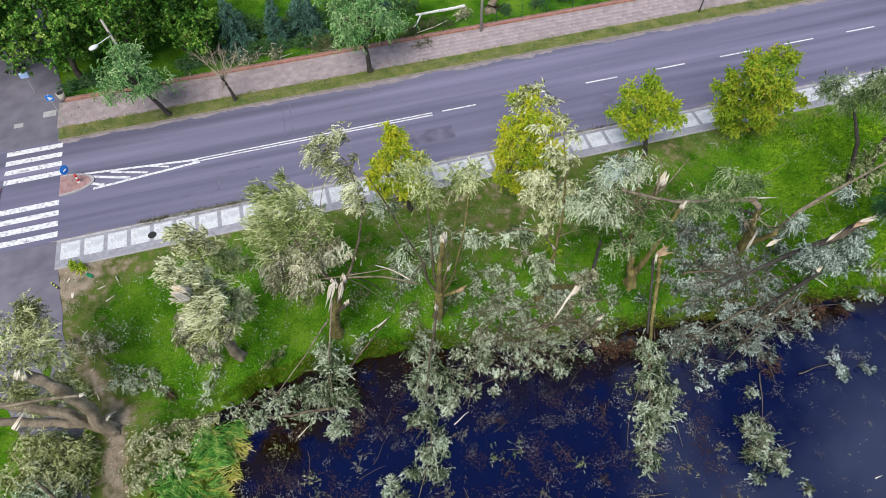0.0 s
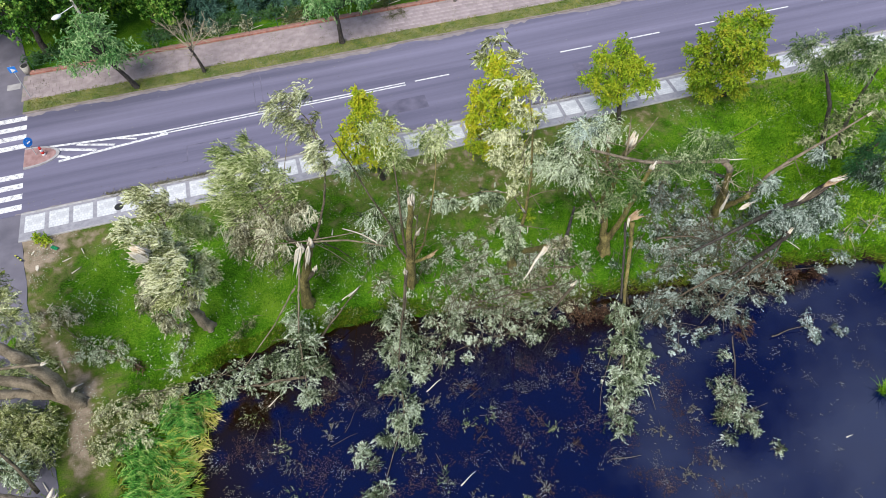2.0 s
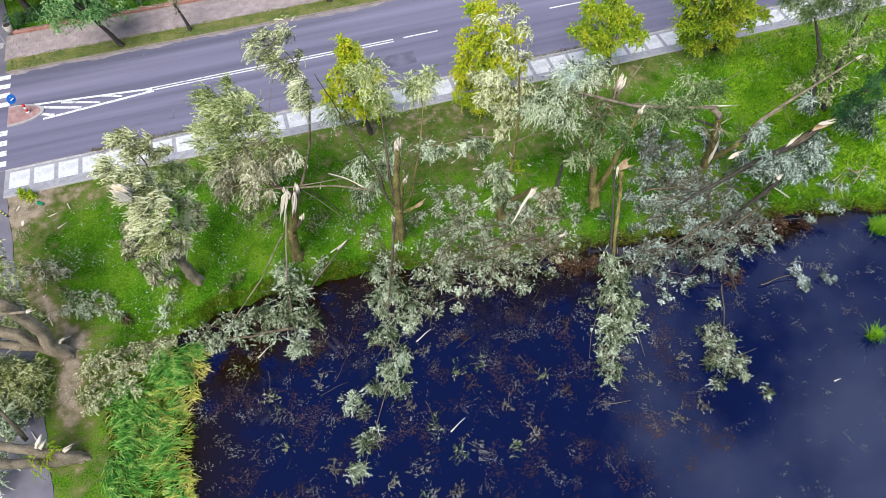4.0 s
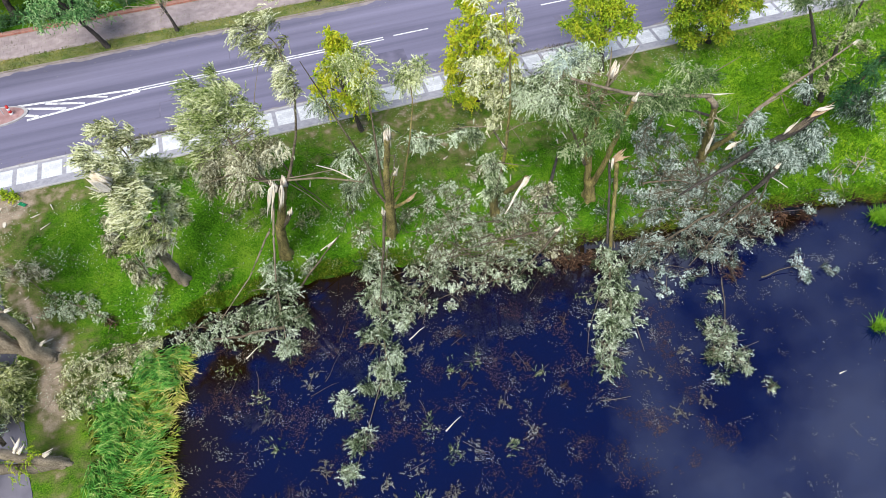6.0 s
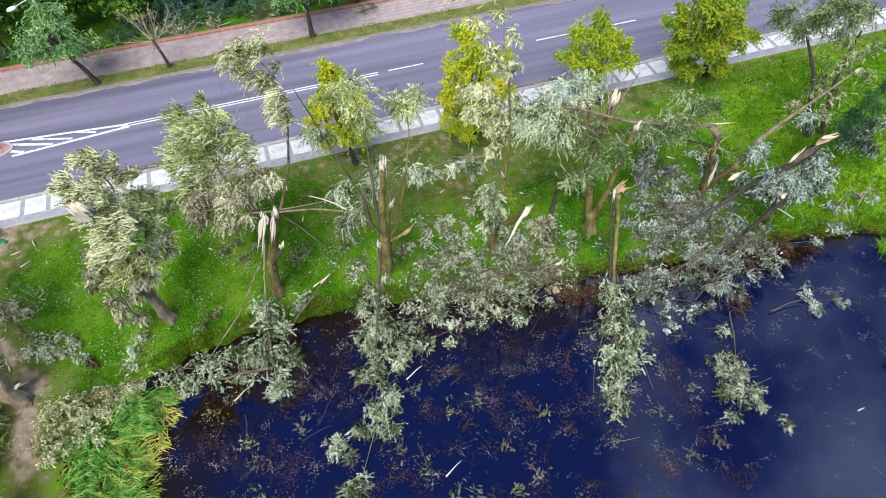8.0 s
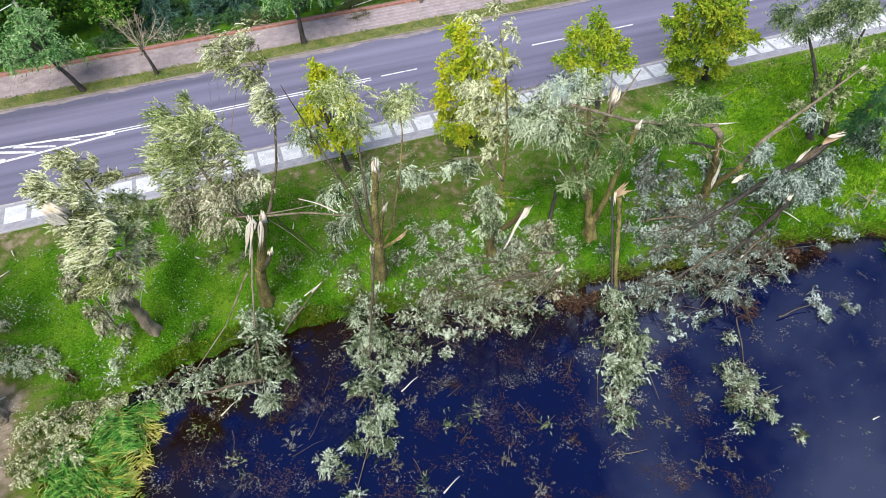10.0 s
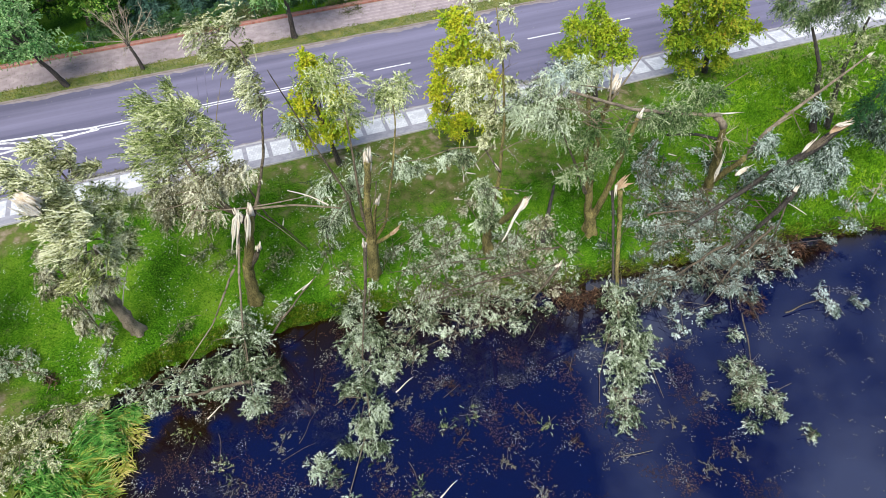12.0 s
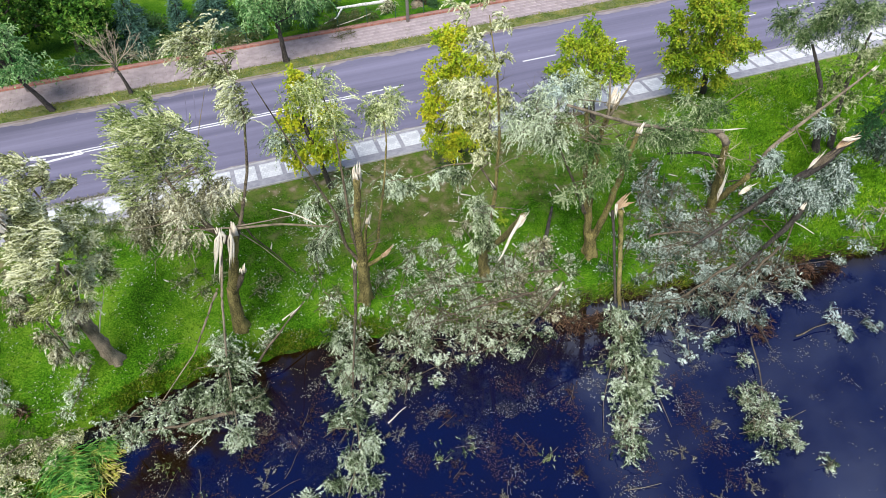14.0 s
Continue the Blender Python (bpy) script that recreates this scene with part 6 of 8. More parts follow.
strewn((20.59, -12.50, -1.60), (27.38, -15.05, -1.60), (18.59, -17.96, -2.60), (26.69, -19.34, -2.60), 11, 43, 235, M_WILLOW_SILVER)
strewn((3.82, -6.00, -1.80), (4.08, -12.70, -2.40), (2.46, -14.17, -2.70), (5.81, -13.18, -2.60), 3, 44, 260)
strewn((27.69, -15.17, -1.60), (31.74, -15.69, -1.60), (26.51, -17.62, -2.50), (28.30, -18.29, -2.50), 3, 45, 235, M_WILLOW_SILVER)
strewn((24.35, -7.65, -0.71), (29.63, -8.87, -0.89), (22.36, -10.54, -1.30), (27.06, -11.97, -1.56), 5, 46, 225, M_WILLOW_SILVER)
strewn((25.67, -10.84, -1.37), (30.97, -11.16, -1.30), (21.89, -13.96, -2.07), (27.79, -15.39, -2.32), 8, 47, 230, M_WILLOW_SILVER)
strewn((7.73, -8.26, -1.09), (12.19, -8.87, -1.10), (6.95, -10.69, -1.74), (11.62, -12.20, -1.96), 5, 48, 200)
strewn((13.88, -11.05, -1.54), (17.14, -11.26, -1.53), (12.41, -12.88, -2.04), (15.69, -13.59, -2.07), 5, 49, 70)
fallen([(-7.57, -14.44, -2.70), (-4.90, -14.97, -2.40), (-2.35, -15.45, -2.00)], 0.05, 0.14, [((-7.45, -14.89, -2.70), 0.6)], "grey limb lying half in the water")
fallen([(15.58, -14.31, -1.40), (14.05, -15.12, -2.00), (12.38, -15.92, -2.50)], 0.14, 0.05, [((11.84, -15.99, -2.40), 0.9), ((13.00, -15.59, -2.20), 0.7), ((12.18, -14.43, -2.00), 0.8)], "broken willow branch reaching into the pond", torn=(0.6, 0.3, 0.5))
fallen([(14.42, -13.91, -1.60), (11.23, -13.52, -1.90), (7.07, -13.29, -2.30)], 0.11, 0.03, [((10.65, -13.31, -1.90), 0.9), ((8.88, -13.64, -2.20), 0.9), ((7.41, -13.22, -2.30), 0.9), ((6.34, -13.54, -2.40), 0.8), ((9.35, -14.98, -2.50), 0.9), ((7.82, -14.80, -2.50), 0.8), ((10.73, -14.78, -2.40), 0.8)], "leafy silver willow branch along the shore")
fallen([(12.42, -12.27, -1.60), (9.61, -11.67, -1.60), (7.03, -11.43, -2.00)], 0.09, 0.03, [((7.74, -11.32, -1.70), 0.9), ((9.50, -11.50, -1.50), 0.8), ((10.90, -11.80, -1.50), 0.8), ((6.48, -12.12, -2.20), 0.8), ((8.69, -12.36, -1.90), 0.8)], "silvery willow branch lying on the grass")
fallen([(16.30, -12.91, -1.50), (14.76, -12.47, -1.60), (12.75, -12.31, -1.70)], 0.07, 0.02, [((13.90, -12.83, -1.60), 0.8), ((15.27, -12.89, -1.60), 0.7), ((12.25, -13.48, -1.90), 0.8), ((14.20, -14.42, -1.90), 0.7), ((14.90, -15.19, -2.30), 0.5)], "willow branch with wilting leaves on the grass", M_WILLOW_DRY)
fallen([(12.21, -8.42, -0.60), (12.50, -10.37, -1.20), (11.64, -10.80, -1.40)], 0.05, 0.02, [((11.46, -8.54, -0.70), 0.6), ((12.57, -8.41, -0.50), 0.5)], "small wilting willow branch on worn grass", M_WILLOW_DRY, 9)
fallen([(22.35, -12.59, -1.20), (24.71, -13.08, -1.10), (26.58, -14.96, -1.40)], 0.1, 0.03, [((22.72, -11.93, -1.00), 0.8), ((24.54, -12.05, -0.80), 0.9), ((26.35, -11.07, -0.60), 0.8), ((24.26, -10.04, -0.80), 0.7), ((25.44, -13.75, -1.20), 0.9), ((21.75, -13.05, -1.50), 0.7), ((25.43, -9.46, -0.70), 0.6), ((23.86, -8.75, -0.80), 0.5)], "silver-blue willow branch heaped on the grass", M_WILLOW_SILVER)
fallen([(25.56, -16.22, -1.20), (22.56, -16.59, -2.00), (19.22, -17.47, -2.50)], 0.12, 0.03, [((22.12, -14.90, -1.70), 0.9), ((23.76, -15.71, -1.50), 0.9), ((25.07, -16.56, -1.60), 0.9), ((21.57, -17.01, -2.10), 0.9), ((20.47, -16.51, -2.20), 0.8), ((23.02, -17.55, -2.10), 0.9), ((20.37, -18.38, -2.40), 0.8)], "large silver willow branch lying over the shore", M_WILLOW_SILVER)
fallen([(28.24, -16.42, -0.60), (25.86, -17.12, -1.80), (22.66, -18.75, -2.50)], 0.12, 0.03, [((25.88, -17.58, -1.80), 0.9), ((24.30, -18.37, -2.20), 0.9), ((21.91, -19.28, -2.50), 0.8), ((25.37, -19.02, -2.40), 0.7), ((27.24, -17.11, -1.40), 0.7), ((23.12, -19.65, -2.60), 0.7), ((20.49, -19.84, -2.60), 0.6), ((27.02, -15.17, -0.90), 0.6)], "willow branch with silver leaves hanging to the pond", M_WILLOW_SILVER)
fallen([(24.09, -20.17, -2.40), (23.26, -22.00, -2.60), (21.87, -24.32, -2.50)], 0.06, 0.03, [((22.47, -22.78, -2.60), 0.5), ((22.01, -24.11, -2.40), 0.9), ((22.10, -25.05, -2.50), 0.7), ((20.94, -24.46, -2.50), 0.6), ((23.03, -21.17, -2.60), 0.5), ((21.53, -22.90, -2.60), 0.55), ((21.84, -23.93, -2.55), 0.7), ((20.95, -24.71, -2.65), 0.55), ((21.80, -24.77, -2.65), 0.5), ((21.51, -23.34, -2.60), 0.50), ((22.45, -23.67, -2.60), 0.45), ((22.69, -24.75, -2.60), 0.55), ((20.83, -24.61, -2.60), 0.55), ((21.62, -25.36, -2.60), 0.55), ((22.22, -25.88, -2.60), 0.40), ((20.58, -25.95, -2.60), 0.40)], "clump of pale willow leaves floating off the shore", M_WILLOW_FALLEN, 15)
fallen([(26.64, -20.81, -2.70), (28.17, -20.73, -2.60), (29.16, -20.85, -2.50)], 0.06, 0.03, [((29.21, -20.37, -2.50), 0.6), ((29.31, -21.15, -2.60), 0.5), ((31.13, -21.55, -2.70), 0.5), ((29.18, -21.80, -2.75), 0.4)], "leafy willow branch floating on the pond", M_WILLOW_SILVER)
fallen([(32.81, -17.02, -1.20), (33.42, -17.43, -1.50), (34.23, -17.06, -1.20)], 0.04, 0.02, [((33.38, -17.13, -1.30), 0.65), ((33.82, -16.07, -0.80), 0.6), ((34.31, -15.01, -0.50), 0.5), ((33.99, -17.54, -1.60), 0.5), ((32.14, -17.60, -2.00), 0.5)], "small willow branch on the grassy shore", M_WILLOW_SILVER)
fallen([(22.90, -27.33, -2.80), (23.53, -27.14, -2.75)], 0.03, 0.015, [((23.12, -27.26, -2.80), 0.35)], "sprig of willow leaves floating on water")
fallen([(-11.70, -11.97, -2.00), (-13.35, -10.73, -1.46), (-15.40, -9.12, -1.13)], 0.07, 0.02, [((-15.31, -10.19, -1.32), 0.45), ((-14.76, -9.61, -1.19), 0.45), ((-14.13, -10.13, -1.33), 0.50), ((-13.43, -9.96, -1.27), 0.50), ((-13.35, -10.88, -1.51), 0.50), ((-12.68, -10.87, -1.52), 0.45), ((-14.52, -10.66, -1.46), 0.45), ((-13.87, -10.92, -1.53), 0.40), ((-12.49, -11.44, -1.68), 0.35), ((-12.95, -10.26, -1.35), 0.35)], "grey-leaved willow branch on mown grass", M_WILLOW_LOW, 22)
fallen([(-15.40, -9.12, -1.28), (-16.16, -8.01, -0.75), (-17.30, -6.95, -0.64)], 0.05, 0.02, [((-17.23, -7.30, -0.64), 0.40), ((-16.54, -7.30, -0.63), 0.40), ((-15.88, -7.77, -0.71), 0.45), ((-16.33, -8.11, -0.79), 0.40), ((-15.31, -8.00, -0.79), 0.40), ((-15.69, -7.53, -0.66), 0.35)], "wilting willow branch beside the trail", M_WILLOW_DRY, 20)
fallen([(-8.60, -10.57, -1.40), (-9.18, -11.95, -1.60), (-10.05, -12.97, -2.20)], 0.06, 0.02, [((-9.46, -12.06, -1.60), 0.5), ((-9.94, -12.76, -1.90), 0.45), ((-9.07, -11.27, -1.40), 0.35)], "drooping willow branch at the shore")
fallen([(-9.78, -13.84, -2.20), (-11.59, -13.92, -1.70), (-13.38, -15.05, -1.30)], 0.08, 0.03, [((-13.92, -14.86, -1.35), 0.70), ((-13.21, -14.68, -1.44), 0.60), ((-12.50, -14.32, -1.57), 0.50), ((-11.62, -14.16, -1.73), 0.50), ((-10.90, -14.51, -1.82), 0.70), ((-10.16, -14.30, -1.97), 0.60), ((-13.62, -15.96, -1.33), 0.60), ((-12.92, -15.81, -1.41), 0.50), ((-12.20, -15.47, -1.53), 0.70), ((-11.48, -15.29, -1.65), 0.60), ((-13.91, -17.18, -1.32), 0.70), ((-13.22, -17.04, -1.39), 0.60), ((-12.51, -16.74, -1.47), 0.50), ((-11.93, -16.39, -1.54), 0.60), ((-14.18, -16.47, -1.27), 0.50), ((-10.97, -14.42, -1.75), 0.50), ((-10.25, -14.10, -1.92), 0.50), ((-9.53, -13.90, -2.30), 0.50), ((-11.15, -15.68, -1.62), 0.45), ((-10.21, -15.24, -1.81), 0.45), ((-12.30, -16.11, -1.43), 0.50), ((-12.96, -16.91, -1.37), 0.50), ((-11.59, -17.03, -1.57), 0.40)], "leafy willow scrub above the reeds", M_WILLOW_PALE, 24)
fallen([(-7.85, -13.89, -2.50), (-6.75, -13.48, -2.40), (-5.36, -13.50, -2.40)], 0.04, 0.02, [((-8.53, -13.63, -2.60), 0.6), ((-7.29, -13.46, -2.50), 0.6), ((-6.05, -13.23, -2.50), 0.6)], "silver willow sprays drooping into the water")
for p in ((-3.78, -6.93, -1.09), (-2.67, -7.76, -1.31), (0.20, -8.52, -1.52), (-5.85, -11.16, -2.22), (3.33, -10.32, -2.04)):
    q = (p[0] + 0.9, p[1] + 0.5, p[2] + 0.25)
    fallen([(p[0] - 0.7, p[1] - 0.4, p[2] + 0.1), (p[0], p[1], p[2] + 0.2), q], 0.035, 0.012, [((p[0], p[1], p[2] + 0.12), 0.5), (q, 0.42)], "small spray of wilting willow leaves on grass", M_WILLOW_GREY, 8)
fallen([(11.88, -15.93, -2.50), (8.72, -15.79, -2.65), (5.18, -16.24, -2.75)], 0.06, 0.015, [((5.94, -14.79, -2.60), 0.75), ((7.34, -14.82, -2.50), 0.75), ((8.43, -15.72, -2.60), 0.7), ((9.72, -15.67, -2.55), 0.7), ((6.36, -16.34, -2.72), 0.65), ((5.09, -16.55, -2.75), 0.55), ((7.57, -16.37, -2.70), 0.55), ((11.05, -15.97, -2.55), 0.6), ((12.16, -16.42, -2.60), 0.45)], "leafy willow branch lying in the water off the shore", None, 12)
fallen([(7.42, -14.67, -2.20), (6.04, -15.55, -2.50), (4.53, -16.63, -2.70)], 0.05, 0.015, [((7.02, -14.76, -2.20), 0.7), ((5.87, -14.91, -2.40), 0.7), ((5.87, -16.14, -2.50), 0.6), ((4.84, -15.53, -2.60), 0.6), ((4.57, -16.85, -2.70), 0.6)], "leafy willow branch trailing off the shore")
fallen([(-1.16, -13.11, -2.30), (0.43, -12.13, -1.40), (2.23, -10.70, -0.90)], 0.1, 0.05, [((0.20, -11.25, -1.90), 0.45), ((-0.22, -11.72, -2.10), 0.4)], "long split limb stuck in the bank")
for a, c, w in (((1.39, -10.73, -1.70), (2.30, -10.60, -1.00), 0.05), ((0.91, -10.96, -1.60), (1.66, -10.76, -1.30), 0.03)):
    p = thing("wood_sliver", a, "long pale sliver of split wood on the bank", "wood splinter", "slivers of torn wood")
    limb(p, "wood", [a, (np.array(a) + np.array(c)) / 2, c], w * 1.4, w * 0.3, M_SPLIT, sides=5)

# Dry broken branches on the open grass.
for x, y, seed in ((37.6, -15.3, 81), (35.7, -15.4, 82), (33.2, -13.2, 83), (36.4, -12.6, 84)):
    t = thing("dry_branch", (x, y, float(ground_z(x, y))), "bare dry willow branch with torn leaves on lush grass", "fallen branch", FALLEN)
    z = float(ground_z(x, y)) + 0.12
    limb(t, "branch", [(x - 0.8, y - 0.5, z - 0.05), (x, y, z + 0.1), (x + 0.9, y + 0.5, z)], 0.04, 0.012, M_TWIG_PALE)
    shoots(t, [((x, y, z + 0.1), 0.5), ((x + 0.6, y + 0.3, z + 0.05), 0.4)], 4, 0.9, seed, 0.0, M_TWIG_PALE)
    foliage(t, [((x - 0.5, y + 0.2, z + 0.1), 0.4), ((x + 0.5, y - 0.3, z + 0.1), 0.35)], M_WILLOW_SILVER, sub=24, twigs=9, leaves=9, twig=0.35, flat=0.4, spread=0.7)

# Brown roots and dead reed at the muddy edge.
for pts, ms in (([(15.09, -15.17, -2.40), (15.64, -15.84, -2.60), (16.60, -15.99, -2.60)], [((15.19, -15.34, -2.50), 0.6), ((16.22, -16.05, -2.60), 0.6), ((17.18, -16.20, -2.60), 0.5)]), ([(28.56, -16.53, -2.50), (30.41, -16.74, -2.50), (32.54, -17.15, -2.50)], [((29.06, -16.72, -2.60), 0.5), ((30.76, -16.87, -2.60), 0.5), ((32.39, -17.14, -2.60), 0.5)]), ([(25.24, -18.80, -2.60), (25.14, -19.92, -2.70), (24.86, -20.97, -2.75)], [((25.25, -19.55, -2.70), 0.5)])):
    t = thing("root_tangle", pts[0], "dark brown roots and dead reed at the muddy edge", "dead reed", FALLEN)
    limb(t, "root", pts, 0.06, 0.02, M_BARK_DARK)
    foliage(t, [(q, r * 1.25) for q, r in ms], M_ROOT, sub=22, twigs=14, leaves=8, twig=0.5, leaf=0.3, wide=0.032, droop=0.4, flat=0.4)

# Floating and sunken twigs.
for a, c in (((4.56, -18.07, -2.88), (5.67, -17.51, -2.88)), ((-4.82, -16.28, -2.89), (-3.97, -15.68, -2.89)), ((-6.10, -18.23, -2.89), (-5.27, -17.01, -2.89)), ((-0.73, -19.15, -2.89), (0.36, -17.79, -2.89)), ((-1.70, -19.76, -2.89), (-0.01, -19.41, -2.89)), ((27.21, -27.79, -2.89), (27.70, -27.76, -2.89)), ((13.56, -25.06, -2.89), (15.05, -25.45, -2.89)), ((4.03, -21.88, -2.89), (4.17, -23.66, -2.89)), ((4.89, -24.04, -2.89), (5.91, -23.51, -2.89)), ((12.31, -17.54, -2.86), (13.39, -16.65, -2.80)), ((-4.39, -17.28, -2.89), (-4.50, -19.26, -2.89))):
    p = thing("floating_stick", a, "pale peeled stick floating on dark water", "stick", "sticks floating in the pond")
    a, c = np.array(a), np.array(c)
    thick = 0.045 if np.linalg.norm(c - a) < 1.4 else 0.018
    limb(p, "wood", [a, (a * 2 + c) / 3 + np.array([0.12, 0.04, 0]), (a + c * 2) / 3 + np.array([-0.02, 0.1, 0]), c], thick, thick * 0.4, M_SPLIT if thick > 0.04 else M_BARK, sides=5)

# ---- north side: street trees, garden ----


def round_tree(name, base, height, spread_r, material, label, lean=(0, 0), trunk=0.2, count=9, seed=3, group="", sub=12, twigs=18, leaves=9, leaf=0.22, wide=0.1, low=0.3, flow=(0, 0, 0)):
    rng = np.random.default_rng(seed)
    b = np.array(base, dtype=float)
    t = thing(name, tuple(b), label, "tree", group)
    top = b + np.array([lean[0], lean[1], height])
    fork = b + (top - b) * low
    limb(t, "trunk", [b, b + (top - b) * low * 0.5, fork, b + (top - b) * 0.75], trunk, trunk * 0.3, M_BARK_DARK, flare=0.3)
    masses = []
    for i in range(count):
        a = 2 * math.pi * (i + rng.random() * 0.6) / count * 2.4
        h = low + 0.12 + (0.8 - low) * (i + 0.5) / count
        rad = spread_r * (0.35 + 0.4 * rng.random()) * (1.1 - 0.55 * max(0, h - 0.55))
        c = b + (top - b) * h + np.array([math.cos(a) * rad, math.sin(a) * rad, 0])
        masses.append((c, spread_r * (0.33 + 0.16 * rng.random())))
        limb(t, "limb", [fork + (top - b) * max(0, (h - low) * 0.4), (fork + c) / 2 + np.array([0, 0, 0.2]), c], trunk * 0.35, 0.02, M_BARK_DARK, sides=6)
    foliage(t, masses, material, flow=flow, sub=sub, twigs=twigs, leaves=leaves, twig=0.5, leaf=leaf, wide=wide, clump=0.3 * spread_r ** 0.5 + 0.15)
    return t


STREET = "street trees on the verge"
round_tree("robinia_tree", (-10.6, 11.95, 0.05), 6.6, 2.5, M_ROBINIA, "leaning robinia with blue-green leaves on the verge", (-2.5, -0.3), 0.2, 14, 11, STREET, sub=11, leaves=13, leaf=0.135, wide=0.085, low=0.33)
round_tree("robinia_tree", (5.95, 12.7, 0.05), 8.0, 3.3, M_ROBINIA, "blue-green robinia standing on the grass verge", (-0.4, 0.2), 0.22, 14, 12, STREET, sub=9, leaves=13, leaf=0.14, wide=0.09, low=0.34)
# Bare dead tree.
b = (-5.4, 12.3, 0.05)
t = thing("bare_tree", b, "small leafless dead tree on the verge", "tree", STREET)
limb(t, "trunk", [b, (-5.5, 12.3, 1.0), (-5.9, 12.3, 2.6)], 0.13, 0.09, M_BARK_DARK, flare=0.3)
rng = np.random.default_rng(8)
bare = []
for i in range(11):
    a, e, ln = 6.28 * (i + 0.5 * rng.random()) / 11, 0.3 + rng.random() * 0.95, 2.1 + 0.9 * rng.random()
    root = np.array([-5.75, 12.3, 1.9 + 0.7 * rng.random()])
    d = np.array([math.cos(a) * math.cos(e), math.sin(a) * math.cos(e), math.sin(e)])
    m = root + d * ln * 0.5
    tip = m + unit(d + np.array([0, 0, 0.25]) + rng.normal(0, 0.2, 3)) * ln * 0.5
    bare.append(tube_arrays([root - b, m - b, tip - b], 0.045, 0.010, rng, 5, 0.4, 0.05))
    for _ in range(9):
        s0 = 0.2 + 0.8 * rng.random()
        q = root + (m - root) * min(1, 2 * s0) + (tip - m) * max(0, 2 * s0 - 1)
        w = unit(d + rng.normal(0, 0.55, 3) + np.array([0, 0, 0.2]))
        tl = 0.5 + 0.6 * rng.random()
        bare.append(tube_arrays([q - b, q - b + w * tl], 0.018, 0.006, rng, 3, 0.5, 0.0))
        for _ in range(2):
            bare.append(tube_arrays([q - b + w * tl * 0.5, q - b + w * tl * 0.5 + unit(w + rng.normal(0, 0.6, 3)) * 0.4], 0.010, 0.004, rng, 3, 0.5, 0.0))
tagged(part_mesh("twigwork", tubes_mesh("twigwork", bare, M_TWIG_PALE), t, "bare tan twigs"), kind="stuff")

WOODS = "tall garden trees behind the fence"
for i, (x, y, h, r) in enumerate(((-22.8, 21.0, 9.5, 3.6), (-17.8, 18.6, 8.6, 3.6), (-12.9, 19.0, 9.0, 3.6), (-9.0, 20.6, 8.6, 3.3), (-26.5, 24.5, 11, 4.0), (-19.5, 25.0, 11, 4.2), (-12.5, 26.0, 11, 4.0), (-31, 20, 10, 3.8), (-7.2, 18.6, 6.0, 2.0), (-15, 33, 12, 4.5), (-25, 34, 12, 4.5), (-5.5, 34, 11, 4.2))):
    round_tree("garden_tree", (x, y, -0.06), h, r, M_WOOD_LEAF, "tall dense dark green broadleaf tree behind fence", (0.4 * math.sin(i * 2.1), -0.3), 0.26, 14, 30 + i, WOODS, sub=6 if y < 24.6 else 3, twigs=18, leaves=8, leaf=0.26, wide=0.15, low=0.2)


def spruce(base, height, radius, label):
    rng = next_rng()
    t = thing("spruce_tree", base, label, "tree", "blue spruces in the garden")
    b = np.array(base)
    limb(t, "trunk", [b, b + np.array([0, 0, height * 0.97])], 0.13, 0.02, M_BARK_DARK)
    P, D = [], []
    for h in np.arange(0.25, height, 0.3):
        rr = radius * (1 - h / height) ** 0.85
        for j in range(max(5, int(15 * (1 - h / height)) + 5)):
            a = rng.random() * 6.28
            ln = rr * (0.75 + 0.4 * rng.random())
            s = np.linspace(0.25, 1, max(4, int(ln * 9)))
            d = np.array([math.cos(a), math.sin(a), -0.25])
            for q in s:
                for _ in range(4):
                    P.append(np.array([0, 0, h + 0.15 * rng.random()]) + d * ln * q + rng.normal(0, 0.06, 3))
                    D.append(d + rng.normal(0, 0.55, 3))
    P, D = np.array(P), unit(np.array(D))
    n = len(P)
    v, f = leaf_quads(P, D, unit(rng.normal(0, 0.6, (n, 3)) + np.array([0, 0, 0.8])), 0.24 * (0.6 + 0.7 * rng.random(n)), np.full(n, 0.075))
    part_mesh("needles", raw_mesh("needles", v, f, M_SPRUCE), t, "blue-green needles")
    return t


spruce((-4.6, 19.0, -0.06), 5.4, 2.1, "broad blue-green spruce on the garden lawn")
spruce((-1.0, 18.9, -0.06), 5.0, 1.2, "narrow blue spruce on the garden lawn")
spruce((1.6, 19.9, -0.06), 5.2, 2.1, "dark broad spruce on the garden lawn")
spruce((12.6, 23.6, -0.06), 5.0, 1.6, "dark spruce beside the garden path")
spruce((8.6, 20.4, -0.06), 4.2, 1.3, "young spruce near the fence")

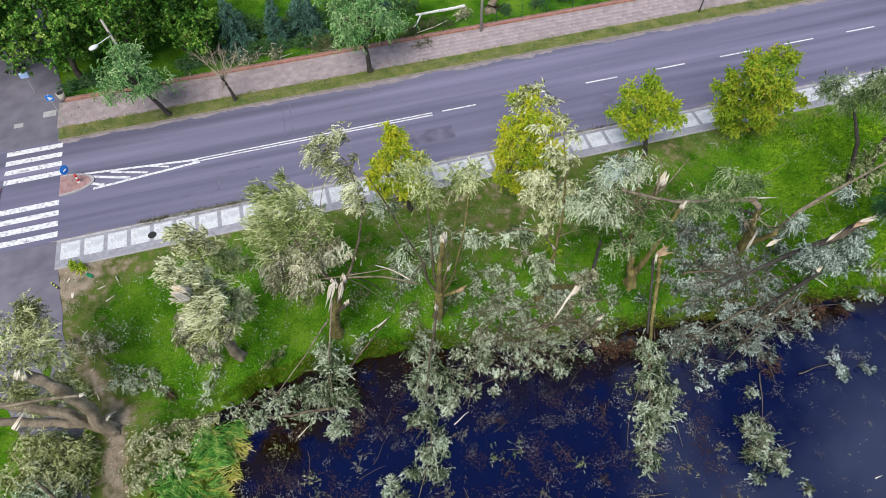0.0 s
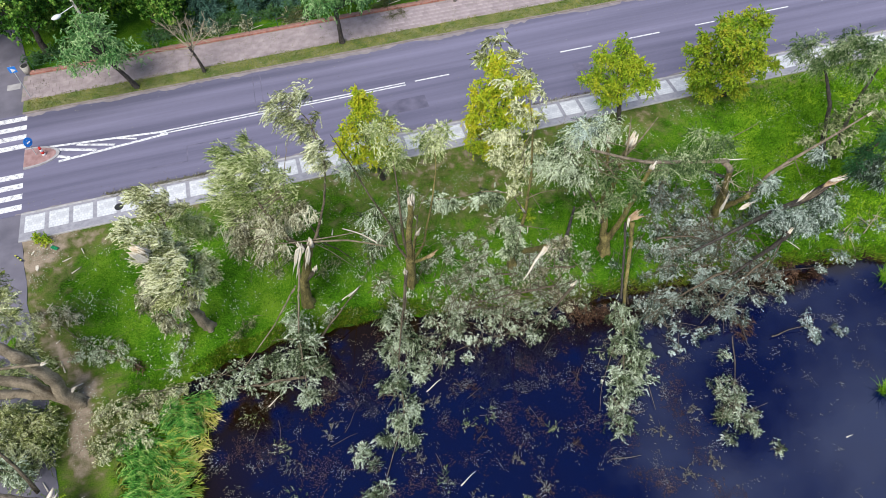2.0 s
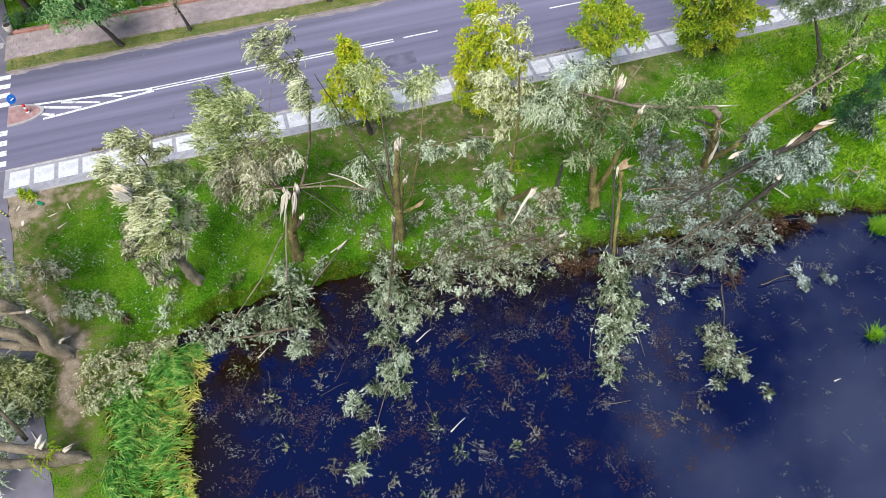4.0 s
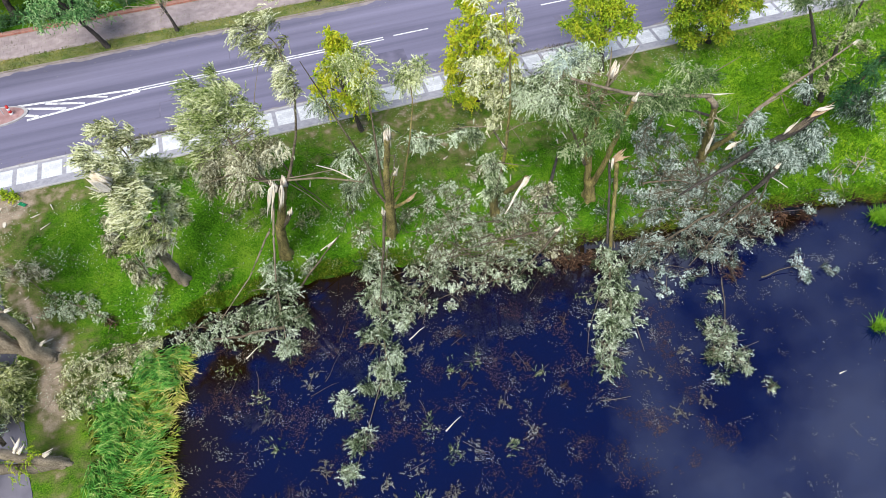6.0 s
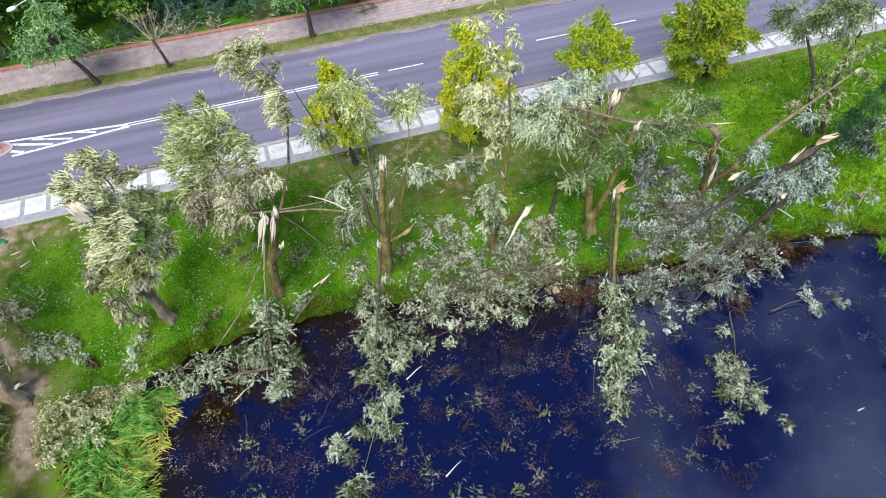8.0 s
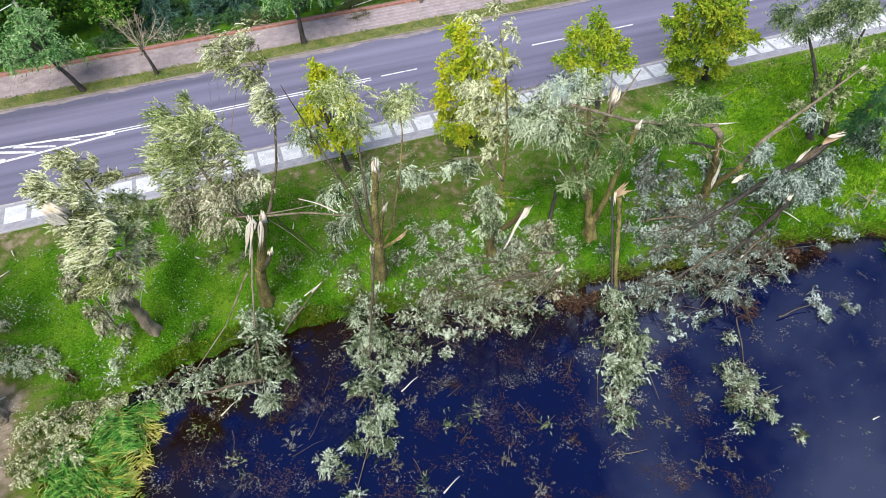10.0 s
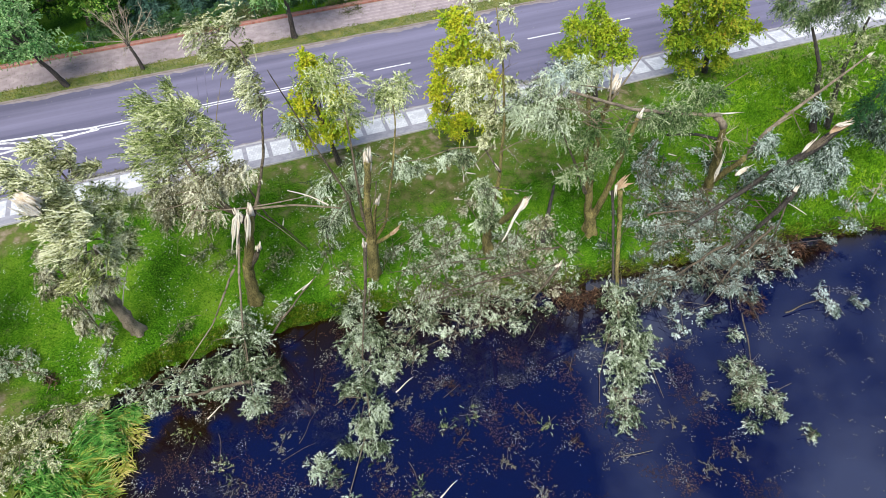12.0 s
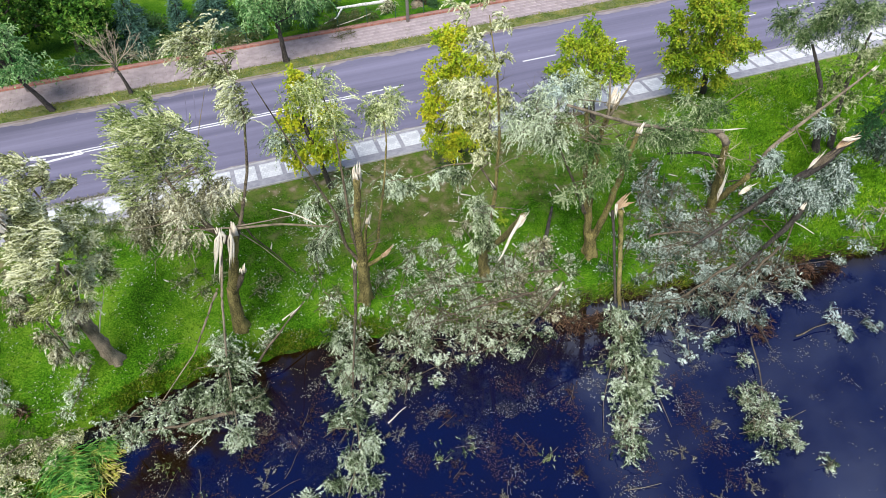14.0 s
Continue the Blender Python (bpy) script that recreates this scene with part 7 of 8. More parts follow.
GARDEN = "shrubs behind the garden fence"
for i, (x, y, r, m, lb) in enumerate((*(((-18.51, 17.84, 0.00)[0] + 1.15 * k, 17.3 + 0.3 * math.sin(k), 0.85, M_SHRUB_DARK, "dark green shrub in the shaded garden edge") for k in range(4)), (-7.6, 18.2, 1.0, M_SHRUB_DARK, "dark green shrub under garden trees"), (-6.2, 19.4, 1.1, M_SHRUB_DARK, "dark green shrub under garden trees"), *((x, 20.6 + 0.7 * math.sin(x), 1.5, M_SHRUB_DARK, "dark leafy shrub behind the spruces") for x in (-6.6, -4.4, -2.6, -0.4, 1.8, 3.9, 6.2, 10.4)), (-2.9, 18.0, 0.8, M_SHRUB_DARK, "dark green shrub between spruces"), *((x, 17.6 + 0.3 * math.sin(x * 3), 0.85, M_SHRUB_DARK, "dark evergreen shrub beside the fence") for x in (-9.6, -8.4, -3.6, -1.3, 0.6, 6.6, 8.4)), (2.3, 17.4, 0.9, M_SHRUB_DARK, "dark evergreen shrub beside the fence"), (4.6, 17.8, 0.8, M_SHRUB_DARK, "dark evergreen shrub beside the fence"), (15.6, 17.8, 0.7, M_WILLOW_DRY, "dry ornamental grass clump by the fence"), (19.5, 17.6, 0.6, M_SHRUB_DARK, "dark green garden shrub by the fence"), (22.5, 17.5, 0.7, M_SHRUB_DARK, "dark green garden shrub by the fence"), (25.5, 17.6, 0.7, M_SHRUB_DARK, "dark green garden shrub by the fence"), (28.5, 17.8, 0.8, M_ROBINIA, "blue-green juniper shrub by the fence"), (31.6, 17.7, 0.7, M_SHRUB_DARK, "dark green garden shrub by the fence"), (35, 17.8, 0.9, M_SHRUB_DARK, "dark green garden shrub by the fence"))):
    t = thing("garden_shrub", (x, y, -0.06), lb, "shrub", GARDEN)
    limb(t, "stem", [(x, y, -0.06), (x, y, r * 0.8)], 0.05, 0.02, M_BARK_DARK, sides=5)
    foliage(t, [((x, y, r * 0.75), r), ((x + r * 0.6, y + 0.2, r * 0.55), r * 0.7)], m, sub=16, twigs=20, leaves=8, twig=0.4, leaf=0.16, wide=0.05, floor=-0.05, clump=0.3)
t = thing("fallen_birch", (16.0, 18.6, 0.0), "fallen white birch trunk with drooping boughs by fence", "fallen tree")
limb(t, "trunk", [(16.18, 19.01, 0.50), (13.80, 18.64, 0.70), (11.34, 18.33, 0.90)], 0.15, 0.10, M_BIRCH, "white birch trunk")
limb(t, "limb", [(11.87, 18.35, 0.90), (10.95, 16.80, 0.80), (9.92, 16.87, 0.50)], 0.09, 0.03, M_BIRCH)
limb(t, "limb", [(13.99, 17.41, 0.40), (12.49, 16.78, 0.40), (10.86, 16.53, 0.30)], 0.05, 0.02, M_SPLIT)
foliage(t, [((11.61, 17.36, 0.60), 0.7), ((12.61, 17.21, 0.50), 0.7), ((13.70, 17.31, 0.40), 0.6), ((10.68, 17.19, 0.60), 0.7), ((10.06, 16.82, 0.50), 0.6)], M_BOUGH, flow=(0, -0.2, -0.5), sub=18, twigs=22, leaves=12, leaf=0.13, wide=0.04, floor=-0.04)
t = thing("uprooted_stump", (19.0, 18.4, 0.0), "uprooted stump with torn soil on the lawn", "tree stump")
limb(t, "stump", [(18.4, 18.3, 0.0), (18.6, 18.5, 0.5), (18.9, 18.7, 0.9)], 0.5, 0.3, M_BARK_PALE, flare=0.3)
foliage(t, [((18.7, 18.3, 0.3), 0.6), ((19.6, 18.4, 0.15), 0.6)], M_BROWNLEAF, sub=14, twigs=14, leaves=8, twig=0.4, leaf=0.16, wide=0.05, floor=-0.04)
t = thing("fallen_bough", (2.6, 17.3, 0.0), "heap of wilted conifer boughs by the fence", "fallen branch")
limb(t, "branch", [(1.0, 17.2, 0.3), (2.8, 17.5, 0.5), (4.4, 17.6, 0.4)], 0.07, 0.03, M_BARK_DARK)
foliage(t, [((2.0, 17.2, 0.4), 0.7), ((3.2, 17.4, 0.5), 0.8), ((4.4, 17.5, 0.4), 0.7)], M_BOUGH, flow=(0, -0.2, -0.3), sub=18, twigs=22, leaves=12, leaf=0.13, wide=0.04, floor=-0.04)
t = thing("fallen_bough", (-4.2, 17.2, 0.0), "heap of wilted brown boughs by the fence", "fallen branch")
limb(t, "branch", [(-5.6, 17.2, 0.3), (-4.2, 17.4, 0.5), (-2.6, 17.6, 0.3)], 0.07, 0.03, M_BARK_DARK)
foliage(t, [((-5.2, 17.3, 0.4), 0.6), ((-4.0, 17.4, 0.5), 0.7), ((-2.8, 17.4, 0.4), 0.6)], M_WILLOW_DRY, flow=(0, -0.2, -0.3), sub=14, twigs=16, leaves=10, leaf=0.13, wide=0.04, floor=-0.04)
t = thing("fallen_bough", (11.5, 15.2, 0.08), "small broken bough lying on the footway", "fallen branch")
limb(t, "branch", [(10.2, 15.0, 0.12), (11.4, 15.2, 0.16), (12.4, 15.4, 0.12)], 0.03, 0.01, M_TWIG)
foliage(t, [((10.8, 15.1, 0.15), 0.45), ((11.8, 15.2, 0.15), 0.45)], M_BOUGH, sub=16, twigs=10, leaves=8, leaf=0.12, wide=0.04, floor=0.08, flat=0.3)
t = thing("garden_debris", (1.0, 17.0, 0.0), "broken boughs and bare sticks on the lawn", "fallen branch")
for k in range(9):
    a = next_rng()
    p = np.array([-4 + 8 * a.random(), 16.8 + 2 * a.random(), 0.15])
    limb(t, "stick", [p, p + np.array([0.8 * a.normal(), 0.6 * a.normal(), 0.5 * a.random()])], 0.03, 0.012, M_SPLIT if k % 3 == 0 else M_TWIG, sides=5)
foliage(t, [((2.6, 17.2, 0.3), 0.7), ((-1.6, 17.4, 0.2), 0.5)], M_WILLOW_DRY, sub=12, floor=-0.04)
# Fence of green posts and wire.
fence = thing("garden_fence", (-18.5, 16.2, 0.2), "green wire fence on the brick plinth", "fence")
bm = bmesh.new()
rod(bm, (0, 0, 0), (0, 0, 1.45), 0.03, 0.03, 8)
post_me = bpy.data.meshes.new("fence_post")
bm.to_mesh(post_me)
bm.free()
post_me.materials.append(M_GREENMETAL)
for i in range(40):
    part_mesh("fence_post", post_me, fence).location = (2.45 * i, 0, 0)
for h in (0.08, 0.5, 0.95, 1.38):
    bm = bmesh.new()
    rod(bm, (0, 0, h), (98, 0, h), 0.008, 0.008, 5)
    part("wire", bm, M_GREENMETAL, fence)
wires = []
for i in range(980):
    x = 0.1 * i
    wires += [(x, 0, 0.05), (x + 0.005, 0, 0.05), (x + 0.005, 0, 1.4), (x, 0, 1.4)]
part_mesh("wire_mesh", raw_mesh("wire_mesh", wires, np.arange(len(wires)).reshape(-1, 4), M_GREENMETAL), fence)

# Poles, lamp, signs, bin.
t = thing("utility_pole", (16.65, 15.55, 0.05), "pale concrete utility pole on the footway", "pole")
bm = bmesh.new()
rod(bm, (0, 0, 0), (0, 0, 8.5), 0.14, 0.09, 12)
part("shaft", bm, M_CONCRETE, t, smooth=True)
t = thing("street_sapling", (36.6, 12.6, 0.05), "thin dark leaning sapling on the verge", "tree", STREET)
limb(t, "trunk", [(36.6, 12.6, 0.05), (36.75, 12.7, 1.4), (37.3, 12.8, 4.0)], 0.07, 0.03, M_BARK_DARK)
foliage(t, [((37.3, 12.9, 4.4), 0.9), ((37.0, 12.7, 5.2), 0.8)], M_ROBINIA, sub=14)

t = thing("street_lamp", (-12.45, 15.3, 0.05), "concrete street lamp with white head among trees", "street lamp")
bm = bmesh.new()
rod(bm, (0, 0, 0), (-0.78, 0, 7.1), 0.13, 0.09, 12)
part("pole", bm, M_CONCRETE, t, smooth=True)
bm = bmesh.new()
rod(bm, (-0.62, 0, 5.7), (-1.65, -0.8, 5.62), 0.035, 0.03, 8)
part("arm", bm, M_WHITE, t)
bm = bmesh.new()
bmesh.ops.create_uvsphere(bm, u_segments=16, v_segments=8, radius=1.0, matrix=Matrix.Translation((-1.9, -0.98, 5.58)) @ Matrix.Rotation(radians(38), 4, "Z") @ Matrix.Diagonal((0.4, 0.24, 0.14, 1)))
part("lamp_head", bm, M_WHITE, t, "white enamel lamp head", True)


def disc(bm, centre, radius, thick, way, sides=24):
    m = Matrix.Translation(centre) @ Vector(way).to_track_quat("Z", "Y").to_matrix().to_4x4()
    bmesh.ops.create_cone(bm, cap_ends=True, segments=sides, radius1=radius, radius2=radius, depth=thick, matrix=m)
    return bm


t = thing("crossing_sign", (-18.75, 13.25, 0.05), "blue square crossing sign on a grey post", "road sign")
bm = bmesh.new()
rod(bm, (0, 0, 0), (0, 0, 3.0), 0.035, 0.035, 8)
part("post", bm, M_METAL, t)
bm = bmesh.new()
box(bm, -0.27, 0.27, -0.06, -0.035, 2.4, 2.94, 0.01)
part("sign_plate", bm, M_BLUE, t, "blue sign plate")
bm = bmesh.new()
bmesh.ops.create_cone(bm, cap_ends=True, segments=3, radius1=0.22, radius2=0.22, depth=0.01, matrix=Matrix.Translation((0, -0.068, 2.63)) @ Matrix.Rotation(radians(90), 4, "X") @ Matrix.Rotation(radians(30), 4, "Z"))
part("sign_mark", bm, M_WHITE, t, "white triangle")
t = thing("keep_right_sign", (-17.9, 6.45, 0.1), "blue round arrow sign on a short post", "road sign")
bm = bmesh.new()
rod(bm, (0, 0, 0), (0, 0, 1.5), 0.03, 0.03, 8)
part("post", bm, M_METAL, t)
bm = bmesh.new()
disc(bm, (0.03, -0.03, 1.3), 0.34, 0.02, (0.75, -0.6, 0.2))
part("sign_plate", bm, M_BLUE, t, "blue round plate")
bm = bmesh.new()
rod(bm, (0.02, -0.2, 1.32), (0.16, 0.02, 1.3), 0.045, 0.045, 8)
part("sign_mark", bm, M_WHITE, t, "white arrow bar")
t = thing("island_bollard", (-17.35, 6.25, 0.1), "red and white bollard on the traffic island", "bollard")
for i in range(4):
    bm = bmesh.new()
    rod(bm, (0, 0, 0.2 * i), (0, 0, 0.2 * i + 0.198), 0.13 - 0.01 * i, 0.12 - 0.01 * i, 14)
    part("band", bm, M_RED if i % 2 else M_WHITE, t, "red band" if i % 2 else "white band", True)
t = thing("litter_bin", (-19.1, 16.35, 0.0), "round pale concrete litter bin at the corner", "litter bin")
bm = bmesh.new()
rod(bm, (0, 0, 0), (0, 0, 0.75), 0.26, 0.33, 18)
part("body", bm, M_CONCRETE, t, smooth=True)
bm = bmesh.new()
disc(bm, (0, 0, 0.755), 0.26, 0.02, (0, 0, 1))
part("opening", bm, M_BLACK, t, "dark opening")
t = thing("information_board", (-21.5, 18.1, 0.0), "pale blue board on a post", "sign board")
bm = bmesh.new()
rod(bm, (0, 0, 0), (0, 0, 1.6), 0.03, 0.03, 8)
part("post", bm, M_METAL, t)
bm = bmesh.new()
box(bm, -0.35, 0.35, -0.12, 0.12, 1.5, 1.95, 0.02)
part("board", bm, surface("pale_blue_board", (0.35, 0.5, 0.8), (0.45, 0.6, 0.88), 3.0, 0.4, 0.0), t)
for x, y, w in ((-22.4, 14.1, 0.35), (-20.1, 14.9, 0.5)):
    d = sheet("drain_cover", [(x - w, y - w * 0.7), (x + w, y - w * 0.7), (x + w, y + w * 0.7), (x - w, y + w * 0.7)], 0.0, 0.014, M_KERB)
    tagged(d, "pale concrete drain cover in the asphalt", "drain cover")
bm = bmesh.new()
disc(bm, (0, 0, 0.0), 0.3, 0.012, (0, 0, 1))
mh = tagged(part("manhole_cover", bm, M_BLACK), "dark round manhole cover in the footway", "manhole cover")
mh.location = (-12.2, -0.35, 0.1)

# ---- reeds ----
def blades(name, rx, ry, rz, ang, hgt, bend, wid, material, label):
    """Long bent blades from their roots, each of three faces narrowing to a tip."""
    n = len(rx)
    V, F = [], []
    for q in (0, 0.35, 0.7, 1.0):
        cx = rx + np.cos(ang) * bend * hgt * q ** 2 * 0.7
        cy = ry + np.sin(ang) * bend * hgt * q ** 2 * 0.7
        cz = rz + hgt * q * (1 - 0.45 * bend * q)
        w = wid * (1 - 0.85 * q)
        V.append(np.stack([cx - np.sin(ang) * w, cy + np.cos(ang) * w, cz], axis=1))
        V.append(np.stack([cx + np.sin(ang) * w, cy - np.cos(ang) * w, cz], axis=1))
    k = np.arange(n)
    for i in range(3):
        a = 2 * i * n
        F.append(np.stack([a + k, a + n + k, a + 3 * n + k, a + 2 * n + k], axis=1))
    return tagged(new(name, raw_mesh(name, np.concatenate(V), np.concatenate(F), material)), label, "reeds", kind="stuff")


def reed_bed(name, tufts, each, seed, side, low, high, turn, material, label):
    """Reeds in tufts, each tuft combed its own way; side 0 spreads over the bed, 1 keeps to the water's edge."""
    rng = np.random.default_rng(seed)
    ty = -23.8 + rng.random(tufts) * 9.4
    right = np.interp(ty, (-21.2, -19.2, -18.0, -16.9, -15.6), (-9.6, -9.3, -9.2, -8.4, -7.9))
    left = np.interp(ty, (-20.4, -18.0, -16.5, -15.2, -14.5), (-13.2, -13.2, -13.1, -11.3, -9.5))
    u = 0.86 * rng.random(tufts) if side == 0 else 1.02 - 0.7 * rng.random(tufts) ** 2
    tx = left + (right - left) * u + rng.normal(0, 0.12, tufts)
    lean = turn + 0.55 * np.sin(tx * 1.7 + 1.3 * np.sin(ty * 1.1)) + rng.normal(0, 0.3, tufts)
    tall = (low + (high - low) * rng.random(tufts)) * np.where(u > 0.93, 0.75, 1.0)
    n = tufts * each
    rx, ry = np.repeat(tx, each) + rng.normal(0, 0.12, n), np.repeat(ty, each) + rng.normal(0, 0.12, n)
    ang = np.repeat(lean, each) + rng.normal(0, 0.28, n)
    blades(name, rx, ry, np.maximum(ground_z(rx, ry), -2.95), ang, np.repeat(tall, each) * (0.6 + 0.5 * rng.random(n)), 0.55 + 0.75 * rng.random(n), 0.026 + 0.034 * rng.random(n), material, label)


reed_bed("reeds", 300, 15, 21, 0, 0.9, 1.5, -0.55, M_REED, "tall bending green reeds at the shore")
reed_bed("yellowed_reeds", 170, 9, 33, 1, 0.8, 1.3, -0.5, M_REED_YELLOW, "yellowed bent reeds at the water's edge")
reed_bed("dead_reeds", 170, 9, 34, 0, 0.6, 1.0, -0.4, M_BLADE_DRY, "brown dead blades among the reeds")
rng = np.random.default_rng(35)
for x, y, spread_r, n in ((36.9, -19.2, 0.75, 420), (31.3, -26.0, 0.4, 160)):
    rx, ry = x + rng.normal(0, spread_r * 0.5, n), y + rng.normal(0, spread_r * 0.4, n)
    blades("reed_clump", rx, ry, np.full(n, -2.95), rng.random(n) * 6.28, 0.5 + 0.7 * rng.random(n), 0.5 + 0.6 * rng.random(n), 0.02 + 0.02 * rng.random(n), M_LUSH, "bright green reed clump standing in the pond")

# ---- grass blades on the bank ----
rng = np.random.default_rng(22)
n = 165000
gx0, gy0 = rng.random(n) * 72 - 19, rng.random(n) * 17 - 18.5
shore = np.interp(gx0, SHORE_X, SHORE_Y)
ok = (gy0 < -1.75) & (gy0 > shore + 0.25) & (wear_at(gx0, gy0) < 0.15 + 0.4 * rng.random(n)) & (gx0 > -17.2)
gx0, gy0 = gx0[ok], gy0[ok]
n = len(gx0)
tall = (0.05 + 0.1 * rng.random(n)) * (0.75 + 0.6 * (np.sin(gx0 * 5.1 + 2.0 * np.sin(gy0 * 3.7)) * np.sin(gy0 * 4.6 + 1.5 * np.sin(gx0 * 2.9)) > 0.1)) + 0.13 * np.clip((gx0 - 26) / 10, 0, 1) * rng.random(n) + 0.12 * np.exp(-((gy0 - np.interp(gx0, SHORE_X, SHORE_Y) - 0.5) / 0.5) ** 2)
d = unit(np.stack([rng.normal(0, 0.6, n), rng.normal(0, 0.6, n), np.ones(n)], axis=1))
v, f = leaf_tris(np.stack([gx0, gy0, ground_z(gx0, gy0) - 0.01], axis=1), d, unit(rng.normal(0, 1, (n, 3))), tall, 0.03 + 0.02 * rng.random(n))
lush = np.clip((gx0 - 28) / 8, 0, 0.95) > rng.random(n)
lv, lf = leaf_tris(np.stack([gx0, gy0, ground_z(gx0, gy0) - 0.01], axis=1)[lush], unit(d[lush] + np.array([0.1, -0.15, -0.1])), unit(rng.normal(0, 1, (int(lush.sum()), 3))), tall[lush] * 1.5, 0.045 + 0.02 * rng.random(int(lush.sum())))
tagged(new("lush_grass", raw_mesh("lush_grass", lv, lf, M_LUSH)), "lush lime-green grass on the open bank", "grass", kind="stuff")
tagged(new("grass", raw_mesh("grass", v, f, M_BLADE)), "short green grass on the bank", "grass", kind="stuff")

rng = np.random.default_rng(28)
n = 42000
fx, off = -9 + 54 * rng.random(n), rng.random(n) ** 1.5 * 0.9
fy = np.interp(fx, SHORE_X, SHORE_Y) + 0.25 * np.sin(fx * 1.3) * np.cos(fx * 0.47 + 1) + off + 0.12
ok = (rng.random(n) < np.where(fx < 14, 0.9, 0.35)) & (np.sin(fx * 1.7) + rng.normal(0, 0.6, n) > -0.7)
fx, fy = fx[ok], fy[ok]
n = len(fx)
d = unit(np.stack([rng.normal(0, 0.5, n), rng.normal(-0.5, 0.5, n), np.ones(n)], axis=1))
v, f = leaf_tris(np.stack([fx, fy, ground_z(fx, fy) - 0.02], axis=1), d, unit(rng.normal(0, 1, (n, 3))), 0.15 + 0.25 * rng.random(n), 0.025 + 0.025 * rng.random(n))
tagged(new("shore_grass", raw_mesh("shore_grass", v, f, M_FRINGE)), "longer yellow-green grass fringing the shore", "grass", kind="stuff")
rng = np.random.default_rng(27)
n = 30000
vx = rng.random(n) * 80 - 19
vy = 11.42 + rng.random(n) ** 0.9 * 1.55 + 0.25 * np.sin(vx * 1.9) * np.sin(vx * 0.7 + 1) * (rng.random(n) > 0.5)
d = unit(np.stack([rng.normal(0, 0.7, n), rng.normal(0, 0.7, n), np.ones(n)], axis=1))
v, f = leaf_tris(np.stack([vx, vy, np.full(n, 0.06)], axis=1), d, unit(rng.normal(0, 1, (n, 3))), 0.05 + 0.09 * rng.random(n), 0.03 + 0.02 * rng.random(n))
tagged(new("verge_grass", raw_mesh("verge_grass", v, f, M_BLADE_DRY)), "dry olive grass on the road verge", "grass", kind="stuff")
n = 2600
vx = np.concatenate([rng.normal(c, w, n // 4) for c, w in ((-9.2, 0.9), (-6.6, 0.8), (-12, 0.6), (20, 2.5))])
vy = rng.normal(0.95, 0.13, len(vx))
n = len(vx)
d = unit(np.stack([rng.normal(0, 0.8, n), rng.normal(0, 0.8, n), np.ones(n)], axis=1))
v, f = leaf_tris(np.stack([vx, vy, np.zeros(n)], axis=1), d, unit(rng.normal(0, 1, (n, 3))), 0.12 + 0.2 * rng.random(n), 0.035 + 0.025 * rng.random(n))
tagged(new("kerb_weeds", raw_mesh("kerb_weeds", v, f, M_DRYLEAF)), "brown weeds growing along the kerb", "weeds", kind="stuff")

# ---- leaves drifting on the pond and lying on the bank ----
rng = np.random.default_rng(23)


def scatter(name, n, x0, x1, y0, y1, test, z, size, material, label, category):
    x, y = x0 + (x1 - x0) * rng.random(n), y0 + (y1 - y0) * rng.random(n)
    ok = test(x, y)
    x, y = x[ok], y[ok]
    m = len(x)
    a = rng.random(m) * 6.28
    d = np.stack([np.cos(a), np.sin(a), rng.normal(0, 0.05, m)], axis=1)
    q, g = leaf_quads(np.stack([x, y, z(x, y)], axis=1), unit(d), np.tile([[0.0, 0, 1]], (m, 1)), size * (0.5 + rng.random(m)), size * (0.2 + 0.25 * rng.random(m)))
    return tagged(new(name, raw_mesh(name, q, g, material)), label, category, kind="stuff")


def drift(x, y, f=0.55, shift=0.0):
    return np.array([noise.fractal(Vector((a * f + shift, b * f, 2.0)), 0.8, 2.0, 4) for a, b in zip(x, y)])


def off_shore(x, y):
    ys, xs = np.interp(x, SHORE_X, SHORE_Y), np.interp(y, WEST_Y, WEST_X)
    return np.minimum(ys - y, x - xs)


scatter("floating_leaves", 150000, -10, 38, -34, -12, lambda x, y: (off_shore(x, y) > 0.3) & (drift(x, y, 0.9) + 0.7 * rng.random(len(x)) > 0.75 + 0.02 * np.maximum(0, off_shore(x, y) - 5) + 0.006 * np.maximum(0, x - 14)), lambda x, y: np.full(len(x), WATER_Z + 0.012), 0.085, M_DRYLEAF, "pale leaves drifting on dark water", "leaves")
scatter("sunken_leaves", 90000, -8, 20, -30, -12.5, lambda x, y: (off_shore(x, y) > 0.2) & (drift(x, y, 0.5, 7.0) + 0.6 * rng.random(len(x)) > 0.68), lambda x, y: np.full(len(x), WATER_Z + 0.008), 0.10, M_BROWNLEAF, "brown leaves and twigs just below the surface", "leaves")
scatter("leaf_litter", 70000, -18, 45, -17.5, -1.7, lambda x, y: (off_shore(x, y) < -0.3) & (drift(x, y, 0.5, 3.0) + 0.8 * rng.random(len(x)) > 0.73 + 0.08 * (x > 18)), lambda x, y: ground_z(x, y) + 0.10, 0.11, M_PALELEAF, "pale torn leaves and chips strewn on grass", "leaves")
scatter("verge_litter", 16000, -19, 60, 11.45, 16.4, lambda x, y: drift(x, y, 0.7, 5.0) + 0.5 * rng.random(len(x)) > 0.55, lambda x, y: np.full(len(x), 0.078), 0.12, M_DRYLEAF, "dry leaves strewn on the footway", "leaves")
